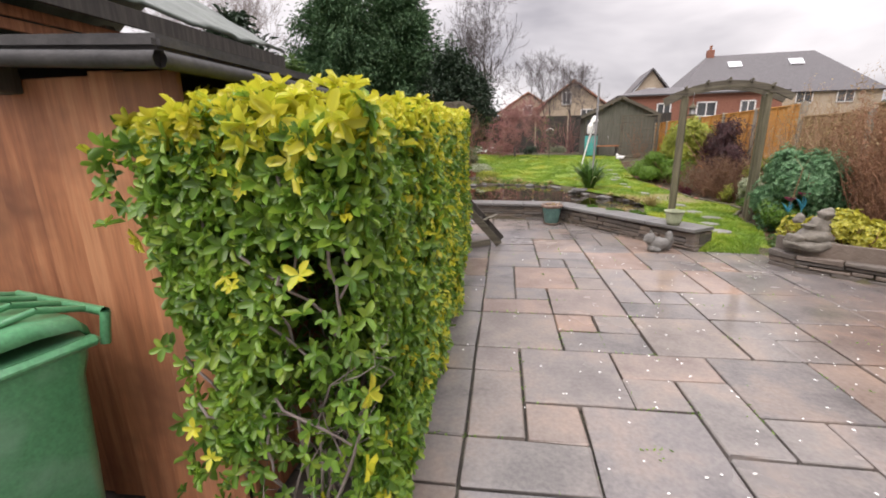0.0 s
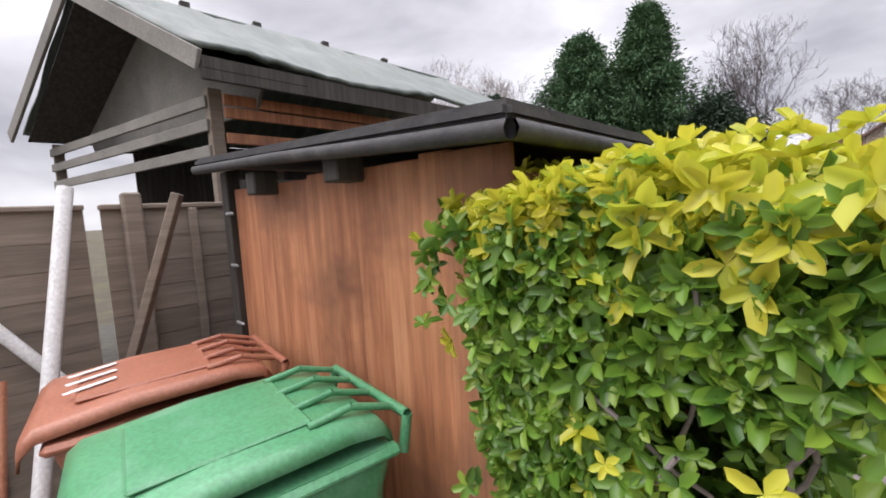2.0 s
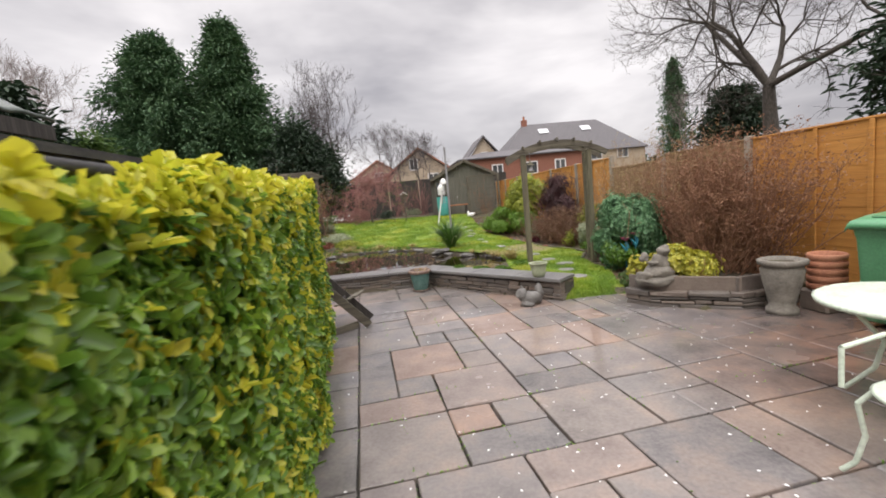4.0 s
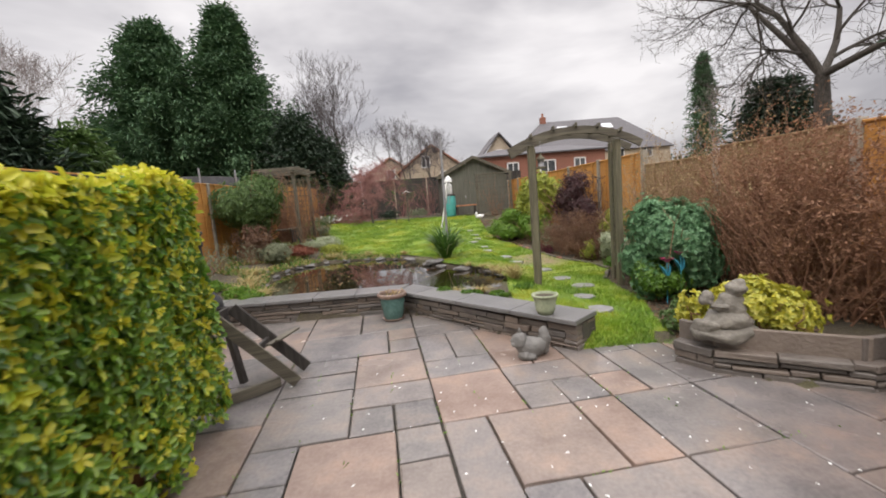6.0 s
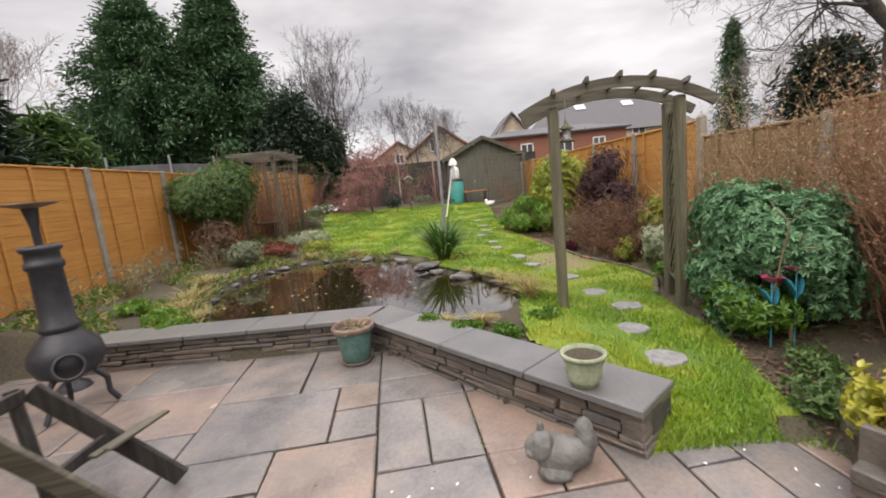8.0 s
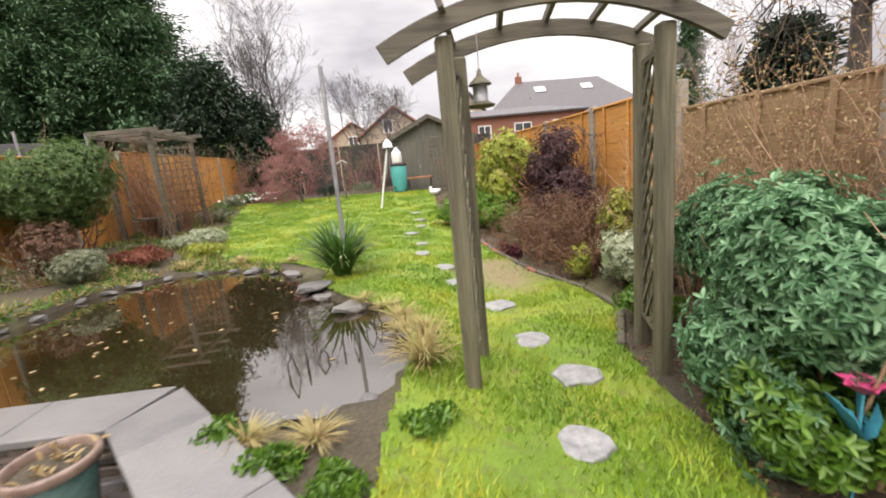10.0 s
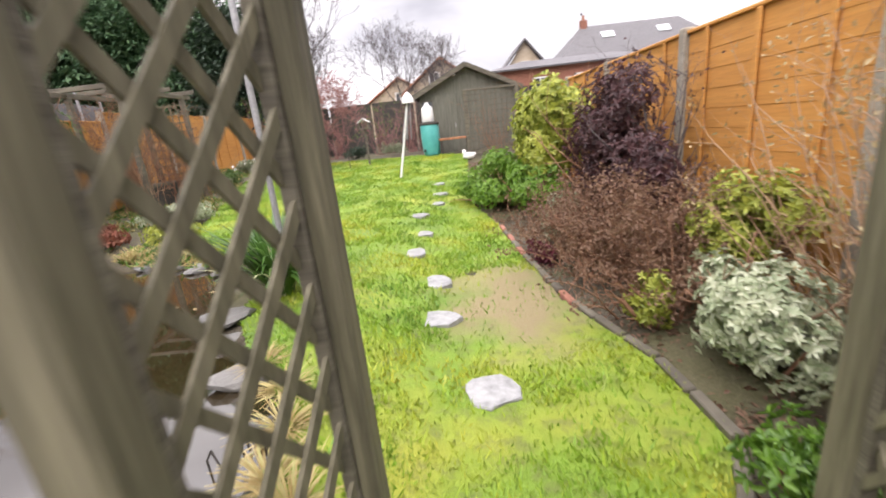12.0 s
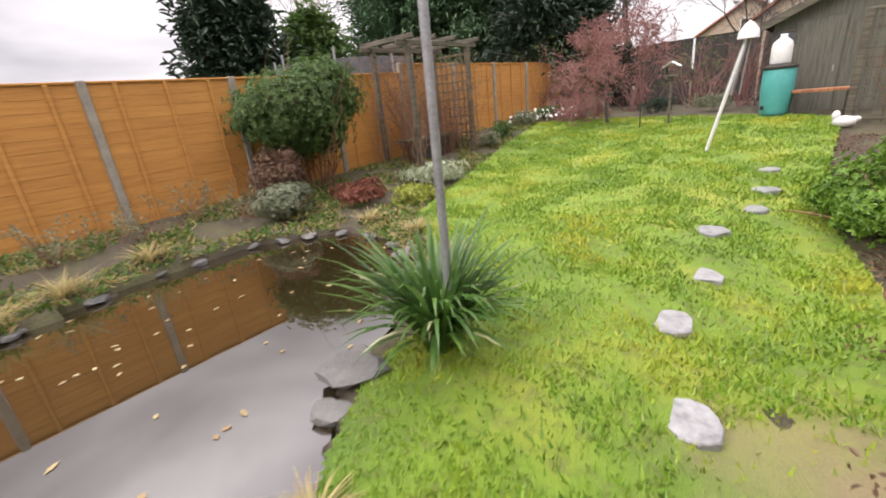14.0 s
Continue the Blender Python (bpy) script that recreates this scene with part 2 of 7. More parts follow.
M = dict(
    soil=ground_material(), lawn=lawn_material(), blades=blade_material(), water=water_material(), flag=flag_material(),
    mortar=surf("joint_sand", (0.035, 0.033, 0.028), (0.06, 0.055, 0.045), (0.10, 0.10, 0.06), 8, 0.9),
    stone=surf("slate_walling", (0.06, 0.054, 0.048), (0.12, 0.105, 0.092), (0.22, 0.19, 0.165), 7, 0.5, None, 0.8, 0.012, 40, [(0.06, 0.055, 0.052), (0.15, 0.125, 0.105), (0.22, 0.16, 0.12), (0.09, 0.088, 0.09)]),
    cap=surf("grey_coping", (0.085, 0.083, 0.085), (0.15, 0.147, 0.145), (0.24, 0.23, 0.22), 3.5, 0.3, None, 0.35, 0.006, 45, [(0.12, 0.118, 0.118), (0.19, 0.185, 0.18)]),
    rock=surf("pond_rock", (0.06, 0.06, 0.058), (0.13, 0.127, 0.12), (0.24, 0.225, 0.21), 5, 0.65, None, 0.7, 0.02, 30, [(0.09, 0.09, 0.09), (0.18, 0.17, 0.155)]),
    step=surf("pale_stepping_stone", (0.13, 0.13, 0.13), (0.24, 0.24, 0.238), (0.33, 0.33, 0.325), 9, 0.3, None, 0.25, 0.004, 18),
    post=wood_mat("weathered_post", (0.06, 0.054, 0.034), (0.12, 0.108, 0.068), (0.20, 0.18, 0.12)),
    rail=wood_mat("weathered_rail", (0.055, 0.047, 0.035), (0.105, 0.092, 0.068), (0.175, 0.158, 0.115), False),
    fence_orange=wood_mat("orange_fence_board", (0.34, 0.15, 0.035), (0.50, 0.23, 0.05), (0.60, 0.31, 0.08), False, [(0.46, 0.20, 0.045), (0.58, 0.27, 0.065)]),
    fence_tan=wood_mat("tan_fence_board", (0.16, 0.10, 0.05), (0.27, 0.18, 0.09), (0.38, 0.27, 0.15), False, [(0.24, 0.15, 0.07), (0.33, 0.23, 0.13)]),
    fence_post=surf("concrete_post", (0.20, 0.17, 0.13), (0.30, 0.27, 0.22), (0.42, 0.38, 0.32), 5, 0.85),
    fence_old=wood_mat("grey_fence_board", (0.10, 0.08, 0.06), (0.19, 0.155, 0.12), (0.30, 0.25, 0.20), False, [(0.13, 0.10, 0.08), (0.24, 0.19, 0.15)]),
    cedar=wood_mat("red_brown_board", (0.12, 0.04, 0.02), (0.42, 0.17, 0.08), (0.66, 0.34, 0.18), True, [(0.10, 0.035, 0.02), (0.48, 0.22, 0.11), (0.26, 0.10, 0.05), (0.54, 0.27, 0.15)], 0.6, (0.09, 0.04, 0.025)),
    felt=surf("roof_felt", (0.02, 0.02, 0.022), (0.045, 0.044, 0.045), (0.09, 0.088, 0.085), 9, 0.75),
    greenfelt=surf("green_grey_sheet_roof", (0.045, 0.06, 0.052), (0.085, 0.105, 0.09), (0.15, 0.175, 0.155), 1.4, 0.5, (1, 4, 1), 0.3, 0.01, 20),
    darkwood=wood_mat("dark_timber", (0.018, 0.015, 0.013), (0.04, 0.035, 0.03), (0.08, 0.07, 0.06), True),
    greyply=surf("grey_boarding", (0.12, 0.11, 0.10), (0.20, 0.19, 0.17), (0.28, 0.26, 0.24), 2, 0.8),
    shed=wood_mat("grey_green_shed_board", (0.07, 0.07, 0.055), (0.12, 0.12, 0.095), (0.17, 0.165, 0.14), True),
    trunk=surf("bark", (0.035, 0.03, 0.027), (0.075, 0.065, 0.055), (0.13, 0.115, 0.10), 6, 0.9, (3, 3, 1), 0.8, 0.02, 30),
    twig=surf("dark_twig", (0.05, 0.042, 0.042), (0.10, 0.085, 0.085), (0.16, 0.14, 0.14), 5, 0.9),
    twig_pale=surf("pale_twig", (0.16, 0.13, 0.12), (0.26, 0.22, 0.21), (0.36, 0.32, 0.31), 5, 0.9),
    twig_brown=surf("red_brown_twig", (0.13, 0.06, 0.035), (0.24, 0.12, 0.07), (0.36, 0.20, 0.12), 5, 0.85),
    twig_tan=surf("tan_twig", (0.20, 0.12, 0.07), (0.32, 0.20, 0.12), (0.45, 0.31, 0.20), 5, 0.85),
    twig_red=surf("russet_twig", (0.17, 0.07, 0.065), (0.28, 0.13, 0.12), (0.38, 0.20, 0.18), 5, 0.85),
    bin_green=surf("green_bin_plastic", (0.06, 0.22, 0.10), (0.085, 0.28, 0.135), (0.13, 0.35, 0.19), 3, 0.3, None, 0.08, 0.002, 80, None, (0.20, 0.38, 0.26)),
    bin_brown=surf("brown_bin_plastic", (0.24, 0.085, 0.05), (0.32, 0.12, 0.07), (0.40, 0.17, 0.11), 3, 0.42, None, 0.08, 0.002, 80),
    black=surf("black_rubber", (0.012, 0.012, 0.012), (0.022, 0.022, 0.022), (0.04, 0.04, 0.04), 8, 0.6),
    white=surf("white_plastic", (0.62, 0.62, 0.60), (0.76, 0.76, 0.75), (0.82, 0.82, 0.81), 5, 0.4, None, 0.05, 0.002),
    teal=surf("turquoise_plastic", (0.06, 0.30, 0.30), (0.08, 0.38, 0.37), (0.12, 0.46, 0.44), 4, 0.4, None, 0.05, 0.002),
    tealglaze=surf("teal_glaze", (0.04, 0.10, 0.09), (0.08, 0.17, 0.15), (0.14, 0.26, 0.23), 6, 0.25, None, 0.1, 0.003, 30),
    brownglaze=surf("brown_rim_glaze", (0.10, 0.06, 0.045), (0.19, 0.13, 0.10), (0.32, 0.25, 0.21), 7, 0.3, None, 0.1, 0.003, 30),
    lichenpot=surf("lichened_pot", (0.14, 0.17, 0.10), (0.26, 0.29, 0.19), (0.42, 0.44, 0.32), 6, 0.75, None, 0.4, 0.006, 40),
    concrete=surf("lichened_stone_ornament", (0.09, 0.085, 0.07), (0.18, 0.165, 0.14), (0.29, 0.27, 0.23), 9, 0.85, None, 0.7, 0.012, 45),
    terracotta=surf("terracotta", (0.25, 0.09, 0.05), (0.38, 0.16, 0.09), (0.47, 0.24, 0.15), 6, 0.75, None, 0.2, 0.003, 50),
    iron=surf("black_cast_iron", (0.016, 0.016, 0.02), (0.03, 0.03, 0.036), (0.06, 0.058, 0.062), 7, 0.5, None, 0.2, 0.003, 50),
    patina=surf("pale_green_painted_metal", (0.42, 0.50, 0.40), (0.55, 0.63, 0.52), (0.66, 0.72, 0.62), 6, 0.45, None, 0.1, 0.002, 50),
    greymetal=surf("grey_metal", (0.22, 0.22, 0.23), (0.32, 0.32, 0.33), (0.44, 0.44, 0.45), 5, 0.45, None, 0.05, 0.002, 50, metal=0.4),
    brick=surf("red_brick", (0.17, 0.065, 0.045), (0.26, 0.11, 0.075), (0.34, 0.16, 0.11), 9, 0.85, None, 0.3, 0.004, 40),
    render_wall=surf("pale_render", (0.34, 0.28, 0.20), (0.44, 0.36, 0.27), (0.52, 0.45, 0.36), 3, 0.85),
    slate=surf("slate_roof", (0.06, 0.055, 0.06), (0.10, 0.095, 0.10), (0.15, 0.14, 0.145), 4, 0.6, (1, 1, 6), 0.3, 0.02, 14),
    glass=surf("window_pane", (0.05, 0.055, 0.06), (0.08, 0.085, 0.09), (0.12, 0.125, 0.13), 1, 0.08, None, 0.0, 0.001, 10),
    # roof window glass with the sky's reflection painted in as a pale base colour
    skyglass=surf("sky_toned_pane", (0.55, 0.57, 0.60), (0.65, 0.67, 0.70), (0.72, 0.74, 0.77), 1, 0.05, None, 0.0, 0.001, 10),
    choisya=leaf_mat("glossy_green_leaf", [(0.04, 0.13, 0.022), (0.10, 0.25, 0.035), (0.18, 0.36, 0.045), (0.34, 0.48, 0.06)], 0.28, 0.36),
    choisya_y=leaf_mat("yellow_new_leaf", [(0.46, 0.52, 0.04), (0.66, 0.62, 0.05), (0.78, 0.68, 0.07), (0.56, 0.62, 0.06)], 0.34, 0.42),
    conifer=leaf_mat("conifer_spray", [(0.03, 0.085, 0.04), (0.065, 0.15, 0.065), (0.13, 0.23, 0.10)], 0.7, 0.1),
    yew=leaf_mat("dark_evergreen_leaf", [(0.012, 0.032, 0.016), (0.025, 0.055, 0.028), (0.045, 0.08, 0.042)], 0.6, 0.1),
    bushgreen=leaf_mat("mid_green_leaf", [(0.05, 0.10, 0.025), (0.09, 0.17, 0.04), (0.15, 0.24, 0.07)], 0.5),
    bluegreen=leaf_mat("blue_green_leaf", [(0.06, 0.18, 0.07), (0.14, 0.31, 0.15), (0.26, 0.45, 0.24)], 0.4),
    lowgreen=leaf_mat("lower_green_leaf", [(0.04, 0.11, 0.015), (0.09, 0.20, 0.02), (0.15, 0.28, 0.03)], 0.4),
    variegated=leaf_mat("cream_variegated_leaf", [(0.20, 0.28, 0.13), (0.45, 0.50, 0.32), (0.62, 0.64, 0.48)], 0.45),
    golden=leaf_mat("golden_leaf", [(0.42, 0.40, 0.03), (0.62, 0.56, 0.05), (0.24, 0.30, 0.03), (0.70, 0.66, 0.16)], 0.4),
    golden_tall=leaf_mat("yellow_green_leaf", [(0.16, 0.22, 0.03), (0.33, 0.38, 0.05), (0.50, 0.52, 0.09)], 0.45),
    purple=leaf_mat("dark_purple_leaf", [(0.03, 0.012, 0.016), (0.07, 0.028, 0.035), (0.12, 0.05, 0.05)], 0.5),
    box=leaf_mat("bright_box_leaf", [(0.07, 0.17, 0.02), (0.14, 0.28, 0.025), (0.22, 0.38, 0.04)], 0.45),
    brownleaf=leaf_mat("brown_heath_leaf", [(0.12, 0.065, 0.04), (0.20, 0.11, 0.07), (0.27, 0.17, 0.11)], 0.7),
    tanleaf=leaf_mat("red_tan_winter_leaf", [(0.20, 0.09, 0.05), (0.32, 0.16, 0.09), (0.42, 0.25, 0.15)], 0.7),
    greyleaf=leaf_mat("grey_green_leaf", [(0.14, 0.17, 0.09), (0.24, 0.27, 0.16), (0.34, 0.36, 0.25)], 0.6),
    straw=leaf_mat("straw_grass", [(0.30, 0.20, 0.08), (0.45, 0.32, 0.14), (0.55, 0.44, 0.22), (0.25, 0.30, 0.08)], 0.7),
    rust=leaf_mat("rust_leaf", [(0.18, 0.05, 0.03), (0.30, 0.09, 0.05), (0.22, 0.10, 0.06)], 0.7),
    redleaf=leaf_mat("dark_red_leaf", [(0.08, 0.012, 0.02), (0.17, 0.03, 0.05), (0.24, 0.06, 0.09)], 0.45),
    strap=leaf_mat("strap_leaf", [(0.03, 0.085, 0.02), (0.065, 0.155, 0.03), (0.13, 0.24, 0.05)], 0.33),
    strap_pale=leaf_mat("pale_strap_leaf", [(0.35, 0.38, 0.20), (0.50, 0.50, 0.30)], 0.45),
    deadleaf=leaf_mat("dead_leaf", [(0.25, 0.15, 0.06), (0.42, 0.30, 0.14), (0.55, 0.45, 0.25)], 0.6),
    pink=surf("pink_painted_metal", (0.55, 0.05, 0.18), (0.70, 0.09, 0.26), (0.80, 0.20, 0.40), 12, 0.4),
    blue=surf("turquoise_painted_metal", (0.04, 0.22, 0.30), (0.06, 0.32, 0.42), (0.10, 0.42, 0.50), 12, 0.4),
    petal=surf("white_petal", (0.70, 0.70, 0.66), (0.80, 0.80, 0.77), (0.86, 0.86, 0.84), 20, 0.6),
)

# ---- builders ----


def thing(name, loc, label, category, group="", kind=""):
    ob = new(name)
    ob.empty_display_size = 0.1
    ob.location = loc
    return tagged(ob, label, category, group, kind)


PLURAL = ("twig_growth", "branch_growth", "leaves", "foliage", "green_leaves", "yellow_leaves", "inner_leaves", "dead_leaves", "dry_leaves", "climber", "climber", "crown")


def link_mesh(name, me, material, parent=None, label=""):
    if material is not None and not me.materials:
        me.materials.append(material)
    ob = new(name, me)
    if parent is not None:
        ob.parent = parent
        if name in PLURAL:
            tagged(ob, kind="stuff")
        if parent.type == "EMPTY":
            ob.matrix_parent_inverse = Matrix.LocRotScale(parent.location, parent.rotation_euler, None).inverted()
    return tagged(ob, label)


def part(name, bm, material, parent=None, label="", smooth=False):
    me = bpy.data.meshes.new(name)
    bm.to_mesh(me)
    bm.free()
    if smooth:
        me.shade_smooth()
    return link_mesh(name, me, material, parent, label)


def np_mesh(name, verts, faces, smooth=False):
    """A mesh from arrays; every face has the same number of corners."""
    verts, faces = np.asarray(verts, np.float32), np.asarray(faces, np.int32)
    me = bpy.data.meshes.new(name)
    k = faces.shape[1]
    me.vertices.add(len(verts))
    me.vertices.foreach_set("co", verts.ravel())
    me.loops.add(faces.size)
    me.loops.foreach_set("vertex_index", faces.ravel())
    me.polygons.add(len(faces))
    me.polygons.foreach_set("loop_start", np.arange(0, faces.size, k, dtype=np.int32))
    me.update(calc_edges=True)
    me.validate()
    if smooth:
        me.shade_smooth()
    return me


def thicken(bm, t):
    """Gives thin faces a thickness."""
    bm.normal_update()
    bmesh.ops.solidify(bm, geom=bm.faces[:], thickness=t)


def box_into(bm, m, sx, sy, sz, bevel=0.0, jitter=0.0, rng=None):
    """A box of that size about the pose m."""
    r = bmesh.ops.create_cube(bm, size=1.0, matrix=m @ Matrix.Diagonal((sx, sy, sz, 1)))
    vs = r["verts"]
    if jitter and rng is not None:
        for v in vs:
            v.co += Vector(rng.normal(0, jitter, 3))
    if bevel:
        es = {e for v in vs for e in v.link_edges}
        bmesh.ops.bevel(bm, geom=list(es), offset=bevel, segments=1, affect="EDGES")


def box(name, centre, size, material, parent=None, label="", bevel=0.006, rot=(0, 0, 0)):
    bm = bmesh.new()
    box_into(bm, pose(*centre, *rot), *size, bevel)
    return part(name, bm, material, parent, label)


def beam(name, a, b, w, d, material, parent=None, label="", bevel=0.004):
    """A squared timber from a to b."""
    a, b = Vector(a), Vector(b)
    v = b - a
    q = v.to_track_quat("Z", "Y").to_matrix().to_4x4()
    bm = bmesh.new()
    box_into(bm, Matrix.Translation((a + b) / 2) @ q, w, d, v.length, bevel)
    return part(name, bm, material, parent, label)


def lathe(name, loc, profile, material, parent=None, label="", n=28, tilt=(0, 0, 0)):
    """A turned shape from (radius, height) pairs."""
    a = np.linspace(0, 2 * np.pi, n, endpoint=False)
    vs, fs = [], []
    for r, z in profile:
        vs += [(r * math.cos(t), r * math.sin(t), z) for t in a]
    for i in range(len(profile) - 1):
        for j in range(n):
            k = (j + 1) % n
            fs.append((i * n + j, i * n + k, (i + 1) * n + k, (i + 1) * n + j))
    vs = np.array([pose(*loc, *tilt) @ Vector(v) for v in vs])
    return link_mesh(name, np_mesh(name, vs, fs, True), material, parent, label)


def tubes(A, B, ra, rb, n=5):
    """Vertices and faces of tapered sticks from A to B."""
    A, B, ra, rb = np.asarray(A, float), np.asarray(B, float), np.asarray(ra, float), np.asarray(rb, float)
    d = B - A
    d = d / np.maximum(np.linalg.norm(d, axis=1, keepdims=True), 1e-9)
    ref = np.where(np.abs(d[:, 2:3]) > 0.9, np.array([[1.0, 0, 0]]), np.array([[0, 0, 1.0]]))
    u = np.cross(d, ref)
    u /= np.linalg.norm(u, axis=1, keepdims=True)
    w = np.cross(d, u)
    ang = np.linspace(0, 2 * np.pi, n, endpoint=False)
    ring = np.cos(ang)[None, :, None] * u[:, None, :] + np.sin(ang)[None, :, None] * w[:, None, :]
    V = np.concatenate([A[:, None] + ring * ra[:, None, None], B[:, None] + ring * rb[:, None, None]], 1)
    N = len(A)
    j = np.arange(n)
    f = np.stack([j, (j + 1) % n, n + (j + 1) % n, n + j], 1)
    F = (np.arange(N)[:, None, None] * 2 * n + f[None]).reshape(-1, 4)
    return V.reshape(-1, 3), F


def polyline(name, pts, radius, material, parent=None, label="", n=7):
    pts = np.array(pts, float)
    rad = np.full(len(pts) - 1, radius)
    V, F = tubes(pts[:-1], pts[1:], rad, rad, n)
    return link_mesh(name, np_mesh(name, V, F, True), material, parent, label)


def leaf_mesh(name, P, D, N, length, width, fold=0.25, curl=0.2, blunt=0.0):
    """Pointed folded leaves at P along D, facing N."""
    P, D, N = (np.asarray(q, float) for q in (P, D, N))
    D = D / np.maximum(np.linalg.norm(D, axis=1, keepdims=True), 1e-9)
    S = np.cross(D, N)
    S /= np.maximum(np.linalg.norm(S, axis=1, keepdims=True), 1e-9)
    N = np.cross(S, D)
    l, w = np.broadcast_to(length, len(P))[:, None], np.broadcast_to(width, len(P))[:, None]
    mid = P + D * l * 0.4
    far = P + D * l * (0.74 + 0.14 * blunt) - N * l * curl * 0.4
    tip = P + D * l - N * l * curl
    up = N * w * fold
    V = np.stack([P, mid + S * w * 0.5 + up, far + S * w * 0.42 + up, tip, far - S * w * 0.42 + up, mid - S * w * 0.5 + up], 1)
    f = np.array([[0, 1, 2, 3], [0, 3, 4, 5]])
    F = (np.arange(len(P))[:, None, None] * 6 + f[None]).reshape(-1, 4)
    return np_mesh(name, V.reshape(-1, 3), F)


def unit(v):
    return v / np.maximum(np.linalg.norm(v, axis=-1, keepdims=True), 1e-9)


def whorls(rng, C, OUT, k, length, width, spread=1.0):
    """k leaflets round each twig end C that points along OUT."""
    n = len(C)
    a = rng.uniform(0, 2 * np.pi, (n, 1)) + np.linspace(0, 2 * np.pi, k, endpoint=False)[None] + rng.normal(0, 0.25, (n, k))
    ref = unit(np.cross(OUT, rng.normal(size=(n, 3))))
    ref2 = np.cross(OUT, ref)
    D = unit(spread * (np.cos(a)[..., None] * ref[:, None] + np.sin(a)[..., None] * ref2[:, None]) + OUT[:, None] * rng.uniform(0.2, 0.9, (n, k, 1)))
    P = np.repeat(C[:, None], k, 1)
    N = np.repeat(OUT[:, None], k, 1) + rng.normal(0, 0.25, (n, k, 3))
    sz = np.repeat(rng.uniform(0.7, 1.25, (n, 1)), k, 1) * rng.uniform(0.8, 1.15, (n, k))
    return P.reshape(-1, 3), D.reshape(-1, 3), N.reshape(-1, 3), length * sz.ravel(), width * sz.ravel()


def blob_points(rng, n, centre, radii, lumps=7, shell=0.55, flat=0.0):
    """Points and outward ways in an uneven lumpy crown."""
    lumps *= 2
    cs = unit(rng.normal(size=(lumps, 3))) * rng.uniform(0.25, 0.78, (lumps, 1))
    rs = rng.uniform(0.24, 0.48, lumps)
    i = rng.integers(0, lumps, n)
    d = unit(rng.normal(size=(n, 3)))
    q = cs[i] + d * rs[i][:, None] * rng.uniform(shell, 1.0, (n, 1)) ** 0.6
    q[:, 2] = np.maximum(q[:, 2], -0.92)
    out = unit(d + 0.5 * unit(q) + np.array([0, 0, 0.25]))
    q = q + rng.normal(0, 0.05, q.shape) + d * (rng.random((n, 1)) > 0.9) * 0.12
    return np.asarray(centre) + q * np.asarray(radii), out


def stems(rng, base, n, height, spread, r0=0.01, seg=4, fork=2, lean=0.0, droop=0.0):
    """Sticks of a many-stemmed shrub: rising from the base and forking."""
    A, B, ra, rb = [], [], [], []
    base = np.asarray(base, float)
    for _ in range(n):
        p = base + np.array([rng.normal(0, spread * 0.18), rng.normal(0, spread * 0.18), 0])
        aim = rng.normal(0, 1, 2)
        d = unit(np.array([aim[0] * spread * 0.55 / height + lean, aim[1] * spread * 0.55 / height, 1.0]))
        tips = [(p, d, r0 * rng.uniform(0.6, 1.2), height * rng.uniform(0.6, 1.05))]
        for level in range(fork + 1):
            nxt = []
            for p, d, r, h in tips:
                s = h / seg * (0.9 if level == 0 else 0.6)
                for k in range(seg if level == 0 else 3):
                    d = unit(d + rng.normal(0, 0.14, 3) - np.array([0, 0, droop * level]))
                    q = p + d * s
                    A.append(p), B.append(q), ra.append(r), rb.append(r * 0.82)
                    p, r = q, r * 0.82
                    if level < fork and rng.random() < 0.6:
                        nxt.append((p, unit(d + rng.normal(0, 0.55, 3)), r * 0.7, h * 0.5))
                if level < fork:
                    nxt.append((p, unit(d + rng.normal(0, 0.4, 3)), r * 0.7, h * 0.5))
            tips = nxt
    return np.array(A), np.array(B), np.array(ra), np.array(rb)


def tree_sticks(rng, base, height, trunk_h, r0, levels=5, spread=0.6, rise=0.25, kids=3):
    """Sticks of a bare tree, from the trunk to fine twigs."""
    A, B, R0, R1, L = [], [], [], [], []
    tips = [(np.asarray(base, float), np.array([0, 0, 1.0]), r0, trunk_h)]
    for level in range(levels):
        nxt = []
        for p, d, r, h in tips:
            seg = 4 if level < 2 else 3
            for k in range(seg):
                d = unit(d + rng.normal(0, 0.05 + 0.05 * level, 3) + np.array([0, 0, rise * 0.2]))
                q = p + d * h / seg
                A.append(p), B.append(q), R0.append(r), R1.append(r * 0.86), L.append(level)
                p, r = q, r * 0.86
                if level > 0 and rng.random() < 0.55:
                    nxt.append((p, unit(d + rng.normal(0, spread, 3)), r * 0.6, h * rng.uniform(0.45, 0.7)))
            for _ in range(kids):
                side = rng.normal(0, spread, 3)
                nxt.append((p, unit(d + side + np.array([0, 0, rise])), r * 0.68, (height - trunk_h) * 0.42 * 0.66 ** level * rng.uniform(0.75, 1.2)))
        tips = nxt
    return np.array(A), np.array(B), np.array(R0), np.array(R1), np.array(L)


def smooth01(v):
    v = np.clip(v, 0, 1)
    return v * v * (3 - 2 * v)


def inside(poly, X, Y):
    poly = np.asarray(poly, float)
    r = np.zeros(np.shape(X), bool)
    for (x0, y0), (x1, y1) in zip(poly, np.roll(poly, -1, 0)):
        c = (y0 > Y) != (y1 > Y)
        with np.errstate(divide="ignore", invalid="ignore"):
            r ^= c & (X < (x1 - x0) * (Y - y0) / (y1 - y0 + 1e-12) + x0)
    return r


